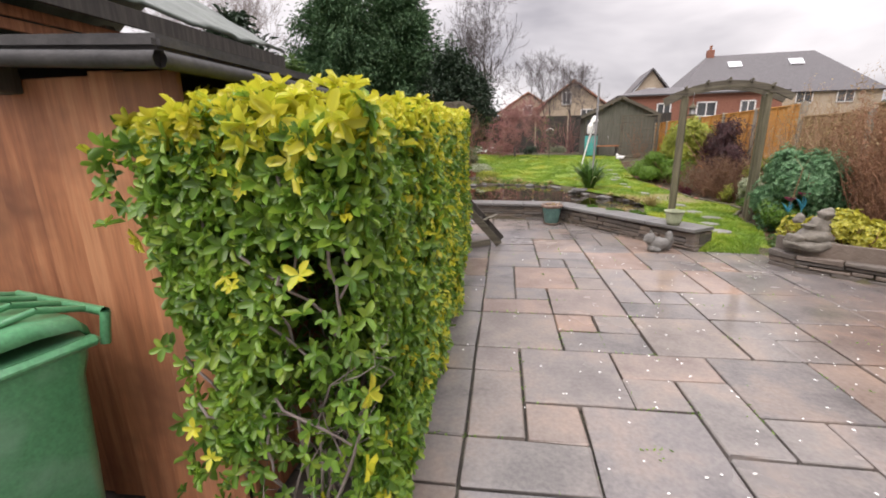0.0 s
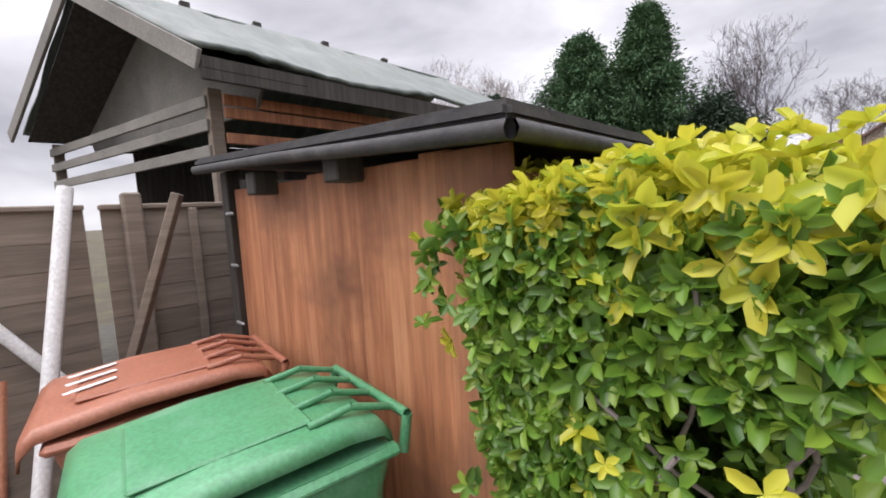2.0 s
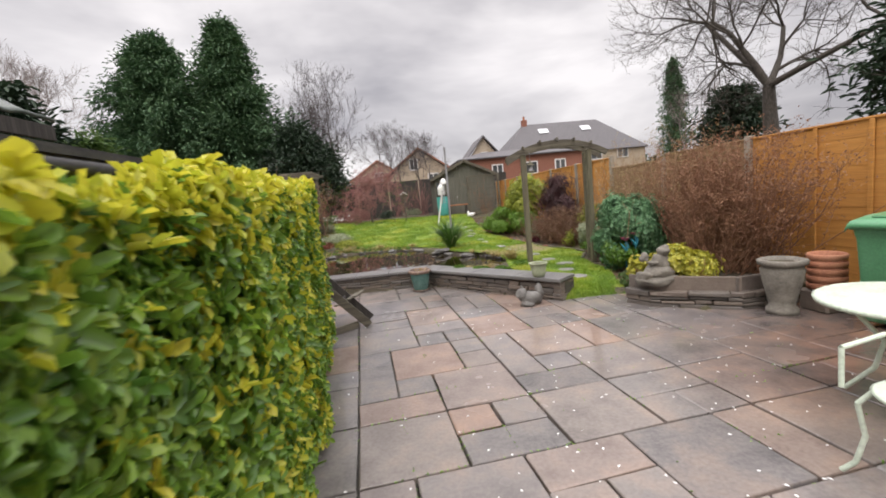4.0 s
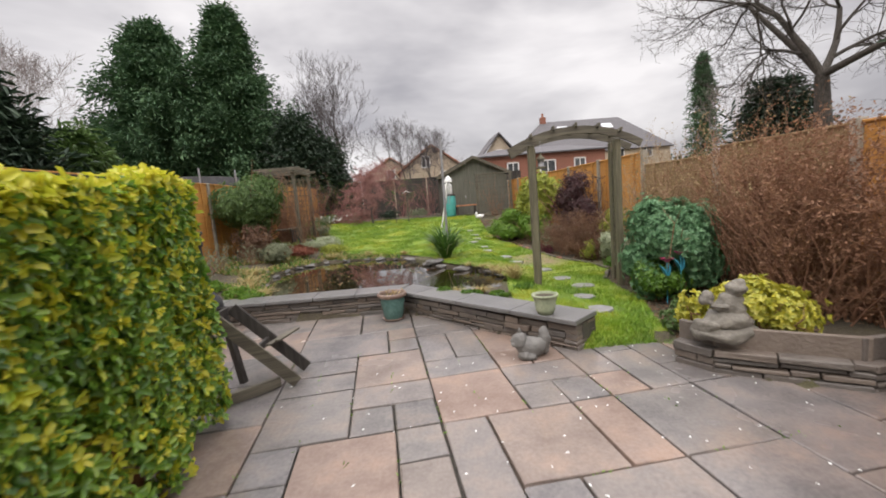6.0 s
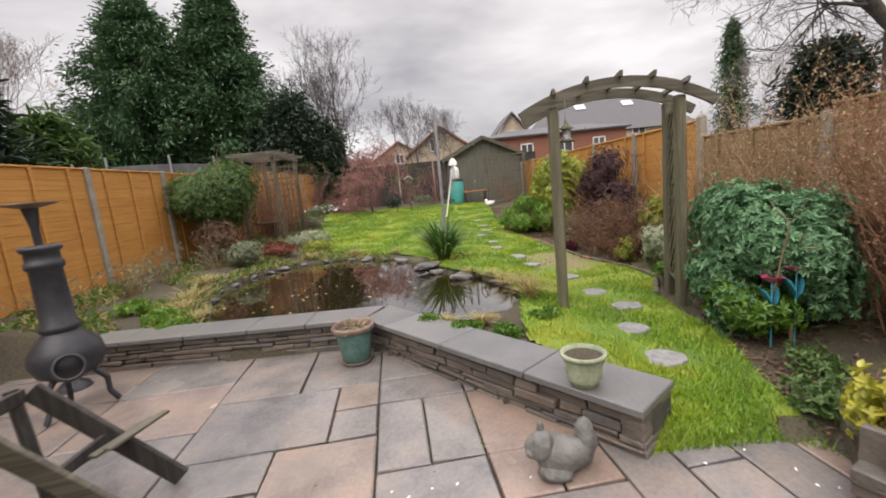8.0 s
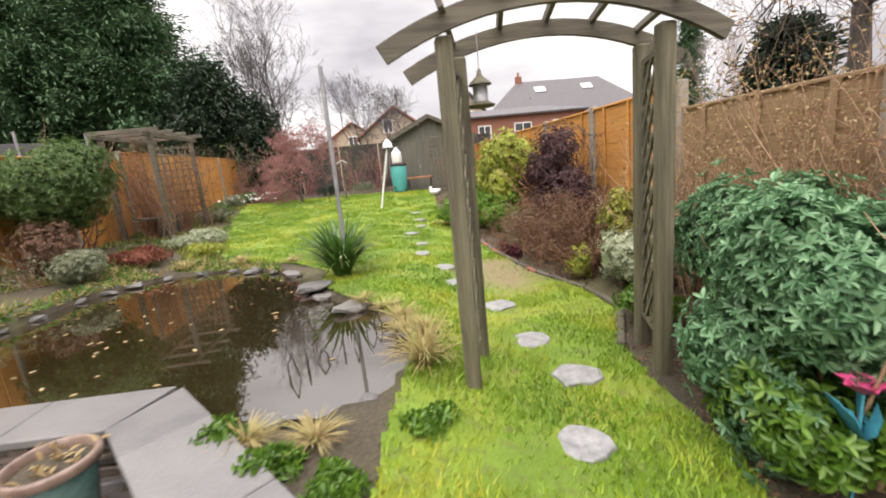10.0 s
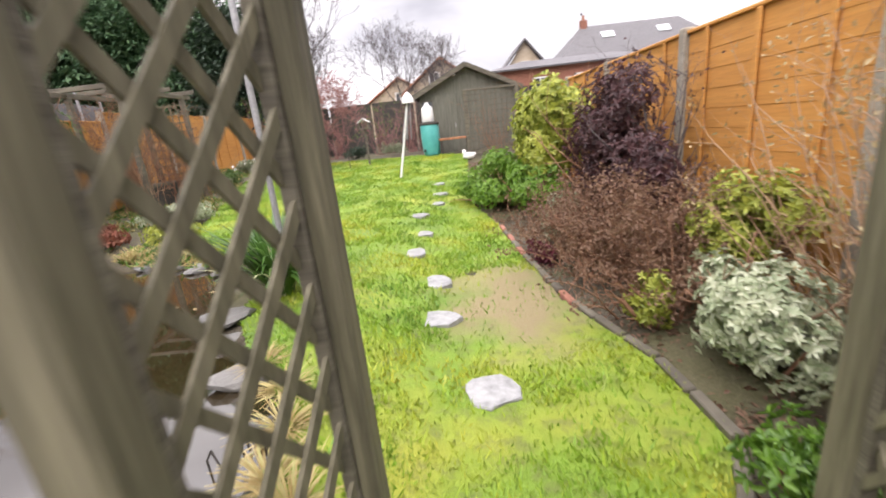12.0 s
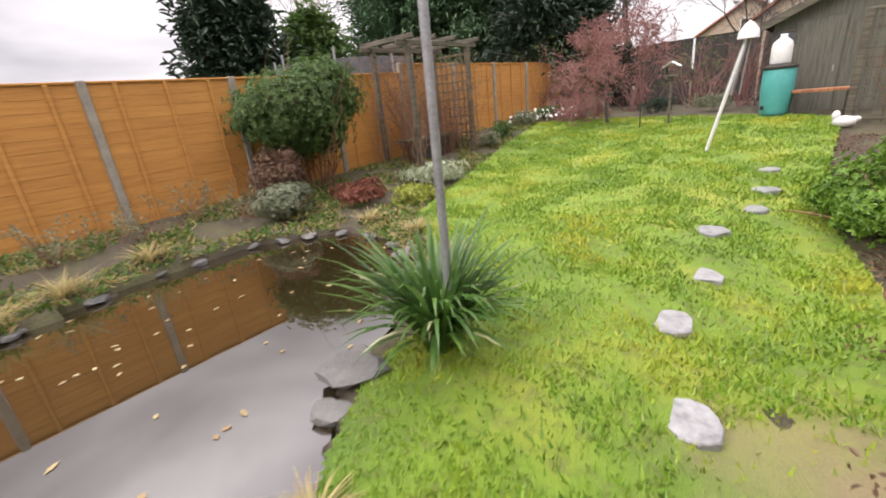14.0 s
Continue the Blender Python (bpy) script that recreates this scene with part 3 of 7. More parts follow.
def height(x, y):
    """The lie of the garden: level by the patio, rising to the far end and to the pond's far bank."""
    x, y = np.asarray(x, float), np.asarray(y, float)
    z = 0.05 + 0.63 * smooth01((y - 13.2) / 9.0)
    z = z + 0.18 * smooth01((3.9 - x) / 1.1) * smooth01((y - 5.9) / 1.2) * (1 - smooth01((y - 14) / 6))
    z = z + 0.22 * smooth01((-0.6 - x) / 2.4) * smooth01((y - 5.5) / 2.5)
    z = z + 0.12 * smooth01((x - 4.6) / 1.0) * smooth01((y - 5.2) / 1.5)
    return z


WATER = 0.19
POND = [(-0.45, 8.35), (1.0, 8.3), (1.5, 8.25), (1.9, 8.0), (2.35, 7.9), (2.75, 8.1), (2.92, 8.45), (2.85, 9.1), (2.6, 9.6), (2.3, 9.95), (1.95, 10.3), (1.72, 10.75), (1.55, 11.35), (1.0, 12.0), (0.2, 12.35), (-0.7, 12.3), (-1.2, 11.6), (-1.35, 10.6), (-1.05, 9.6), (-0.75, 8.9)]
PATIO = [(-9, -6), (7.2, -6), (7.2, 4.9), (4.4, 4.9), (3.9, 5.35), (3.95, 5.9), (3.84, 6.1), (3.05, 6.15), (2.55, 6.75), (1.4, 8.05), (-1.6, 8.15), (-9, 8.15)]
LAWN = [(3.05, 5.98), (3.84, 5.95), (3.98, 5.82), (4.13, 6.5), (4.42, 7.3), (4.42, 7.9), (4.50, 8.4), (4.86, 9.1), (4.82, 9.8), (4.55, 10.66), (4.42, 12.0), (4.35, 13.4), (4.1, 14.8), (4.1, 17), (4.3, 20.3), (3.4, 21.0), (1.5, 21.5), (-1.2, 22.2), (-2.0, 20.5), (-1.7, 18.4), (-0.9, 15.5), (-0.2, 13.4), (0.6, 12.6), (1.4, 12.1), (1.95, 11.4), (2.0, 10.6), (2.35, 10.0), (2.66, 9.65), (2.93, 9.1), (2.98, 8.5), (2.9, 8.1), (2.8, 7.6), (2.75, 7.1), (3.0, 6.6)]

STONES = [(3.66, 6.85), (3.76, 7.5), (4.0, 8.14), (3.89, 8.72), (3.87, 9.59), (3.58, 10.46), (3.52, 11.22), (3.26, 12.01), (3.29, 12.87), (3.2, 13.92), (3.45, 14.9), (3.5, 15.7), (3.45, 16.6)]

# ---- ground, lawn, pond ----


def build_ground():
    xs = np.concatenate([[-900, -300, -120, -60, -35, -22, -14], np.arange(-9, 8.01, 0.15), [10, 14, 20, 30, 50, 90, 200, 500, 900]])
    ys = np.concatenate([[-900, -300, -100, -40, -15, -8], np.arange(-6, 27.01, 0.15), [29, 32, 36, 42, 50, 62, 80, 120, 250, 900]])
    X, Y = np.meshgrid(xs, ys)
    Z = height(X, Y)
    Z = Z + 0.02 * np.sin(X * 5.1 + Y * 1.7) * np.sin(Y * 4.3 - X)
    Z = np.where(inside(PATIO, X, Y), -0.07, Z)
    Z = np.where(inside(POND, X, Y), -0.35, Z)
    V = np.stack([X, Y, Z], -1).reshape(-1, 3)
    nx, ny = len(xs), len(ys)
    i, j = np.meshgrid(np.arange(nx - 1), np.arange(ny - 1))
    a = (j * nx + i).ravel()
    F = np.stack([a, a + 1, a + nx + 1, a + nx], 1)
    tagged(link_mesh("ground", np_mesh("ground", V, F, True), M["soil"]), "dark damp garden soil with moss and litter", "ground", kind="structure")


def build_lawn():
    s = 0.035
    X, Y = np.meshgrid(np.arange(-2.4, 5.2, s), np.arange(5.7, 22.6, s))
    Z = height(X, Y) + 0.03 + 0.012 * np.sin(X * 3.1 + Y) * np.sin(Y * 2.3) - 0.085 * smooth01((6.16 - Y) / 0.2)
    ok = inside(LAWN, X[:-1, :-1] + s / 2, Y[:-1, :-1] + s / 2)
    ny, nx = X.shape
    jj, ii = np.nonzero(ok)
    a = jj * nx + ii
    F = np.stack([a, a + 1, a + nx + 1, a + nx], 1)
    used, inv = np.unique(F, return_inverse=True)
    V = np.stack([X, Y, Z], -1).reshape(-1, 3)[used]
    tagged(link_mesh("lawn", np_mesh("lawn", V, inv.reshape(-1, 4), True), M["lawn"]), "bright mossy winter lawn with worn muddy patches", "lawn", kind="structure")
    rng = np.random.default_rng(5)
    n = 320000
    y = 5.8 + 16 * rng.random(n) ** 1.9
    x = rng.uniform(-2.2, 5.0, n)
    k = inside(LAWN, x, y)
    thin = np.array([noise.noise((a * 2.1, b * 2.1, 0)) for a, b in zip(x[::1], y[::1])])
    k &= (thin > -0.16) | (rng.random(n) < 0.25)
    bare = ((x - 4.1) / 0.55) ** 2 + ((y - 10.7) / 0.9) ** 2 < 1
    k &= ~bare | (rng.random(n) < 0.12)
    for sx, sy in STONES:
        k &= (x - sx) ** 2 + (y - sy) ** 2 > 0.15 ** 2
    x, y = x[k], y[k]
    z = height(x, y) + 0.028 - 0.085 * smooth01((6.16 - y) / 0.2)
    a = rng.uniform(0, 2 * np.pi, len(x))
    h = rng.uniform(0.018, 0.05, len(x)) * (1 + 0.6 * (rng.random(len(x)) > 0.93))
    w = rng.uniform(0.003, 0.006, len(x)) * (1 + (y - 6) * 0.13)
    lean = rng.uniform(0.2, 1.0, len(x)) * h
    b = rng.uniform(0, 2 * np.pi, len(x))
    P = np.stack([x, y, z], 1)
    s1 = np.stack([np.cos(a) * w, np.sin(a) * w, 0 * w], 1)
    tip = P + np.stack([np.cos(b) * lean, np.sin(b) * lean, h], 1)
    V = np.stack([P - s1, P + s1, tip], 1).reshape(-1, 3)
    F = np.arange(len(V)).reshape(-1, 3)
    tagged(link_mesh("grass", np_mesh("grass", V, F), M["blades"]), "short wet grass blades of the lawn", "grass", kind="stuff")


def build_pond():
    bm = bmesh.new()
    f = bm.faces.new([bm.verts.new((x, y, WATER)) for x, y in POND])
    c = np.mean(POND, 0)
    for v in bm.verts:
        v.co.x += (v.co.x - c[0]) * 0.05
        v.co.y += (v.co.y - c[1]) * 0.05 if v.co.y > 8.4 else 0.02
    bm.normal_update()
    if f.normal.z < 0:
        f.normal_flip()
    tagged(part("water", bm, M["water"]), "still dark brown pond water reflecting the sky", "pond", kind="structure")
    rng = np.random.default_rng(8)
    n = 60
    x, y = rng.uniform(-1.2, 2.8, n * 4), rng.uniform(8.4, 12.2, n * 4)
    k = inside(POND, x, y)
    P = np.stack([x[k], y[k], np.full(k.sum(), WATER + 0.004)], 1)[:n]
    a = rng.uniform(0, 6.3, len(P))
    D = np.stack([np.cos(a), np.sin(a), 0 * a], 1)
    Nn = np.tile([0, 0, 1.0], (len(P), 1))
    tagged(link_mesh("floating_leaves", leaf_mesh("floating_leaves", P, D, Nn, rng.uniform(0.03, 0.09, len(P)), 0.03, 0.05, 0.02), M["deadleaf"]), "fallen brown leaves floating on the pond", "leaves", kind="stuff")


def build_reeds():
    rng = np.random.default_rng(9)
    spots = [(2.12, 8.5, 0.16), (2.24, 8.56, 0.14), (2.36, 8.66, 0.1), (2.45, 8.84, 0.12), (2.56, 8.92, 0.16), (2.62, 9.05, 0.12), (2.68, 9.2, 0.14)]
    for x, y, h in spots:
        a = rng.uniform(0, 6.28)
        dx, dy = math.cos(a) * h * 0.8, math.sin(a) * h * 0.5
        ob = polyline("reed", [(x, y, WATER - 0.1), (x, y, WATER + h * 0.5), (x + dx * 0.5, y + dy * 0.5, WATER + h), (x + dx, y + dy, WATER + 0.01)], 0.005, M["darkwood"], n=5)
        tagged(ob, "dead dark reed stalk bent over the water", "reed", "bent reeds in the pond")


def rock_mesh(name, rng, size):
    bm = bmesh.new()
    bmesh.ops.create_icosphere(bm, subdivisions=2, radius=1.0)
    sd = Vector(rng.uniform(0, 50, 3))
    for v in bm.verts:
        c = v.co.copy()
        k = 0.78 + 0.38 * noise.noise(c * 1.1 + sd) + 0.1 * noise.noise(c * 3 + sd)
        v.co = Vector((c.x * size[0] * k, c.y * size[1] * k, max(-0.5, min(0.55, c.z)) * size[2] * k))
    me = bpy.data.meshes.new(name)
    bm.to_mesh(me)
    bm.free()
    return me


def build_pond_rocks():
    rng = np.random.default_rng(12)
    kinds = [rock_mesh("pond_rock", rng, (0.2, 0.14, 0.09)) for _ in range(5)]
    P = np.array(POND + POND[:1])
    for k, (p, q) in enumerate(zip(P[:-1], P[1:])):
        if k < 3:
            continue
        n = max(1, int(np.linalg.norm(q - p) / 0.42))
        for i in range(n):
            c = p + (q - p) * (i + rng.uniform(0.2, 0.8)) / n
            if 4 < k < 12 and rng.random() < 0.5:
                continue
            out = unit(c - np.mean(POND, 0))
            c = c + out * rng.uniform(0.0, 0.08)
            ob = link_mesh("pond_rock", kinds[rng.integers(5)], M["rock"])
            s = rng.uniform(0.45, 0.95)
            ob.matrix_basis = Matrix.LocRotScale((c[0], c[1], WATER + 0.03), Euler((rng.normal(0, 0.1), rng.normal(0, 0.1), rng.uniform(0, 6.3))), (s, s, s * 0.8))
            tagged(ob, "rough grey edging rock at the pond margin", "rock", "rocks round the pond")
    ob = link_mesh("pond_rock", rock_mesh("flat_rock", rng, (0.25, 0.18, 0.08)), M["rock"])
    ob.matrix_basis = pose(2.45, 9.75, WATER + 0.03, 0, 0, 40)
    tagged(ob, "large flat grey rock between pond and lawn", "rock", "rocks round the pond")
    ob = link_mesh("pond_rock", rock_mesh("flat_rock", rng, (0.26, 0.2, 0.08)), M["rock"])
    ob.matrix_basis = pose(1.95, 10.45, WATER + 0.1, 0, 0, 20)
    tagged(ob, "flat pinkish grey rock beside the strap-leaved plant", "rock", "rocks round the pond")


def ashlar(rng, n, m, taken=None):
    """Random paving of n by m squares: rectangles that fill it."""
    free = np.ones((n, m), bool) if taken is None else ~taken
    out = []
    shapes = [(2, 2), (3, 2), (2, 3), (1, 2), (2, 1), (3, 3), (1, 1)]
    wts = np.array([0.24, 0.30, 0.10, 0.05, 0.17, 0.10, 0.04])
    for j in range(m):
        for i in range(n):
            if not free[i, j]:
                continue
            for k in rng.choice(len(shapes), len(shapes), replace=False, p=wts):
                a, b = shapes[k]
                if i + a <= n and j + b <= m and free[i:i + a, j:j + b].all():
                    break
            else:
                a, b = 1, 1
            free[i:i + a, j:j + b] = False
            out.append((i, j, a, b))
    return out


TILT_PAVING = radians(5.0)
# plan of the laid flags, one letter a flag, from the near rows to the pond wall
PAVING = ["EEDDFF88...",
          "BCDDzG88...",
          "BwwyzAA4...",
          "vwwxxAA4...",
          "aabbqqrs33.",
          "aacdqqtt33.",
          "eeiimmuu55.",
          "fgiinouu55.",
          "fhhknpp677.",
          "jhhlnpp677.",
          "RRSTUUWXY0.",
          "RRQQUUVVZ02",
          "HHJJOO9+Z12",
          "IIJJNP.....",
          "KKKLNP.....",
          "KKKM**....."]


def build_patio():
    root = tagged(box("patio", (-0.6, 1.05, -0.09), (15.5, 14.2, 0.1), M["mortar"], None, "", 0), "patio bed with mossy open joints", "patio", kind="structure")
    rng = np.random.default_rng(21)
    n, m, ci, cj = 26, 38, 8, 18
    taken = np.zeros((n, m), bool)
    cells = []
    for j, row in enumerate(PAVING):
        for i, key in enumerate(row):
            if key == "." or taken[i + ci, j + cj]:
                continue
            a = max(k for k, r in enumerate(row) if r == key) - i + 1
            b = max(k for k, r in enumerate(PAVING) if key in r) - j + 1
            taken[i + ci:i + ci + a, j + cj:j + cj + b] = True
            cells.append((i + ci, j + cj, a, b))
    cells += ashlar(rng, n, m, taken)
    U = 0.3172
    lines = [1.423 + v for v in np.concatenate([np.arange(-cj, 8) * 0.3295, 8 * 0.3295 + np.arange(0, 16) * 0.372])]
    meshes = {}
    ca, sa = math.cos(TILT_PAVING), math.sin(TILT_PAVING)
    for i, j, a, b in cells:
        cx, cy = (i - ci + a / 2) * U + 0.876, (lines[j] + lines[j + b]) / 2
        w, d = a * U, lines[j + b] - lines[j]
        x, y = ca * cx - sa * cy, sa * cx + ca * cy
        corners = [(ca * (cx + sx * w * 0.42) - sa * (cy + sy * d * 0.42), sa * (cx + sx * w * 0.42) + ca * (cy + sy * d * 0.42)) for sx in (-1, 1) for sy in (-1, 1)]
        if not any(inside(PATIO, np.array(p), np.array(q)) for p, q in corners):
            continue
        if y < -3.0 or x < -2.2 or x > 7:
            continue
        key = (a, round(d, 2), int(rng.integers(3)))
        if key not in meshes:
            bm = bmesh.new()
            box_into(bm, pose(0, 0, 0), w - 0.016, d - 0.016, 0.05, 0.006)
            for v in bm.verts:
                v.co.x += rng.normal(0, 0.003)
                v.co.y += rng.normal(0, 0.003)
            me = bpy.data.meshes.new("flagstone")
            bm.to_mesh(me)
            bm.free()
            meshes[key] = me
        ob = link_mesh("flagstone", meshes[key], M["flag"], root)
        ob.matrix_basis = Matrix.LocRotScale((x, y, -0.025 + rng.normal(0, 0.0015)), Euler((rng.normal(0, 0.003), rng.normal(0, 0.003), TILT_PAVING + rng.normal(0, 0.003))), None)


def stone_wall(root, p, q, z0, z1, depth, rng, name="stone"):
    """Courses of split stone along the face from p to q, the face on its right-hand side."""
    p, q = Vector((*p, 0)), Vector((*q, 0))
    L = (q - p).length
    way = (q - p) / L
    nrm = Vector((way.y, -way.x, 0))
    yaw = math.degrees(math.atan2(way.y, way.x))
    z = z0
    while z < z1 - 0.012:
        h = min(rng.uniform(0.035, 0.075), z1 - z)
        s = 0.0
        while s < L - 0.02:
            w = min(rng.uniform(0.12, 0.42), L - s)
            if L - s - w < 0.07:
                w = L - s
            c = p + way * (s + w / 2) + nrm * (-depth / 2 + rng.uniform(-0.018, 0.018))
            bm = bmesh.new()
            box_into(bm, pose(c.x, c.y, z + h / 2, 0, 0, yaw), w - 0.01, depth, h - 0.009, 0.007, 0.004, rng)
            part(name, bm, M["stone"], root)
            s += w
        z += h


CAP_IN = [(-1.75, 8.05), (1.31, 7.93), (3.03, 5.88)]


def build_pond_wall():
    root = thing("garden_wall", (1.3, 7.95, 0), "low split-stone retaining wall with pale coping beside the pond", "garden wall")
    rng = np.random.default_rng(31)
    face = [(-1.75, 8.09), (1.34, 7.98), (3.06, 5.94)]
    for p, q in zip(face[:-1], face[1:]):
        stone_wall(root, p, q, -0.02, 0.262, 0.13, rng)
    # core and end
    for p, q in zip(face[:-1], face[1:]):
        p, q = Vector((*p, 0)), Vector((*q, 0))
        way = (q - p).normalized()
        n = Vector((-way.y, way.x, 0))
        beam("core", p + n * 0.24 + Vector((0, 0, 0.12)), q + n * 0.24 + Vector((0, 0, 0.12)), 0.26, 0.24, M["mortar"], root)
    way = (Vector(face[2]) - Vector(face[1])).normalized()
    n = Vector((-way.y, way.x))
    e0, e1 = Vector(face[2]), Vector(face[2]) + n * 0.36
    stone_wall(root, e0, e1, -0.02, 0.262, 0.12, rng)
    # coping slabs
    for (p, q), cuts in zip(zip(CAP_IN[:-1], CAP_IN[1:]), ((0, 0.2, 0.41, 0.62, 0.81, 1.0), (0, 0.13, 0.42, 0.72, 1.0))):
        p, q = Vector(p), Vector(q)
        L = (q - p).length
        way = (q - p) / L
        n = Vector((-way.y, way.x))
        for a, b in zip(cuts[:-1], cuts[1:]):
            a, b = a * L + 0.004, b * L - 0.004
            bm = bmesh.new()
            lo, hi = [], []
            oa = ob_ = 0.0
            if p.x < 0 and b > L - 0.05:
                ob_ = 0.16
            if p.x > 0 and a < 0.05:
                oa = -0.16
            for s, off in ((a, 0.0), (b, 0.0), (b + ob_, 0.42), (a + oa, 0.42)):
                c = p + way * s + n * off
                lo.append(bm.verts.new((c.x, c.y, 0.263)))
                hi.append(bm.verts.new((c.x, c.y, 0.31)))
            bm.faces.new(hi)
            bm.faces.new(lo[::-1])
            for k in range(4):
                bm.faces.new((lo[k], lo[(k + 1) % 4], hi[(k + 1) % 4], hi[k]))
            bmesh.ops.bevel(bm, geom=bm.edges[:], offset=0.006, segments=1, affect="EDGES")
            part("coping_slab", bm, M["cap"], root)


def build_planter():
    root = thing("raised_planter", (4.1, 5.3, 0), "low slate-walled raised bed with a stone coping", "planter")
    rng = np.random.default_rng(41)
    pts = [(3.72, 5.52), (3.86, 5.24), (4.62, 4.72), (5.3, 4.72)]
    for p, q in zip(pts[:-1], pts[1:]):
        stone_wall(root, p, q, -0.02, 0.2, 0.16, rng)
        a, b = Vector(p), Vector(q)
        way = (b - a).normalized()
        n = Vector((-way.y, way.x)) * 0.11
        beam("coping_slab", (a.x + n.x, a.y + n.y, 0.225), (b.x + n.x, b.y + n.y, 0.225), 0.045, 0.24, M["stone"], root)
    bm = bmesh.new()
    vs = [bm.verts.new((x, y, 0.18)) for x, y in [(3.8, 5.55), (3.95, 5.3), (4.66, 4.82), (5.85, 4.8), (5.85, 6.2), (4.3, 6.2)]]
    bm.faces.new(vs)
    thicken(bm, 0.1)
    part("soil", bm, M["soil"], root)


def build_stepping_stones():
    rng = np.random.default_rng(51)
    spots = STONES
    for x, y in spots:
        bm = bmesh.new()
        n = 11
        r = [0.155 * rng.uniform(0.78, 1.15) for _ in range(n)]
        z = float(height(x, y))
        lo = [bm.verts.new((x + r[i] * math.cos(i * 6.283 / n) * 1.05, y + r[i] * math.sin(i * 6.283 / n), z - 0.02)) for i in range(n)]
        hi = [bm.verts.new((v.co.x, v.co.y, z + 0.047 + rng.normal(0, 0.003))) for v in lo]
        bm.faces.new(hi)
        for i in range(n):
            bm.faces.new((lo[i], lo[(i + 1) % n], hi[(i + 1) % n], hi[i]))
        bmesh.ops.bevel(bm, geom=[e for e in bm.edges if e.verts[0] in hi and e.verts[1] in hi], offset=0.008, segments=1, affect="EDGES")
        tagged(part("stepping_stone", bm, M["step"]), "pale worn stepping stone set in the lawn", "stepping stone", "stepping stones across the lawn")


def build_edging():
    pts = [(4.50, 8.45), (4.86, 9.1), (4.83, 9.75), (4.6, 10.6), (4.45, 11.9), (4.38, 13.3)]
    rng = np.random.default_rng(61)
    for p, q in zip(pts[:-1], pts[1:]):
        p, q = Vector(p), Vector(q)
        n = max(2, round((q - p).length / 0.28))
        for i in range(n):
            a, b = p.lerp(q, i / n), p.lerp(q, (i + 0.93) / n)
            z = float(height(a.x, a.y)) + 0.025
            ob = beam("edging_brick", (a.x, a.y, z), (b.x, b.y, z + rng.normal(0, 0.008)), 0.06, 0.06, M["brick"] if rng.random() < 0.4 else M["rail"], None, "", 0.008)
            tagged(ob, "mossy brick and timber edging along the flower bed", "edging", "edging of the flower bed")


def fence_panel(x, y0, y1, z0, z1, face, rng, orient="x", label="orange-stained overlapping wooden fence panel", mat="fence_orange", battens=3):
    """Overlap panel along y at x (or along x at y = x), boards horizontal, with battens."""
    mid = (y0 + y1) / 2
    loc = (x, mid, z0) if orient == "x" else (mid, x, z0)
    root = thing("fence", loc, label, "fence", "garden fences")
    n = max(6, round((z1 - z0) / 0.15))
    step = (z1 - z0) / n
    for i in range(n):
        z = z0 + (i + 0.5) * step
        t = 1.3 * face
        if orient == "x":
            box("board", (x, mid, z), (0.014, y1 - y0 - 0.01, step * 1.22), M[mat], root, "", 0.003, (0, -t, 0))
        else:
            box("board", (mid, x, z), (y1 - y0 - 0.01, 0.014, step * 1.22), M[mat], root, "", 0.003, (t, 0, 0))
    for k in range(battens):
        s = y0 + (k + 0.5) * (y1 - y0) / battens
        if orient == "x":
            box("batten", (x + face * 0.026, s, (z0 + z1) / 2), (0.02, 0.05, z1 - z0), M[mat], root)
        else:
            box("batten", (s, x + face * 0.026, (z0 + z1) / 2), (0.05, 0.02, z1 - z0), M[mat], root)
    if orient == "x":
        box("capping_rail", (x, mid, z1 + 0.015), (0.06, y1 - y0, 0.03), M[mat], root)
    else:
        box("capping_rail", (mid, x, z1 + 0.015), (y1 - y0, 0.06, 0.03), M[mat], root)


def fence_post(x, y, z0, z1, mat="fence_post", w=0.1):
    ob = box("fence_post", (x, y, (z0 + z1) / 2), (w, w, z1 - z0), M[mat], None, "", 0.01)
    tagged(ob, "weathered upright fence post", "fence post", "garden fence posts")


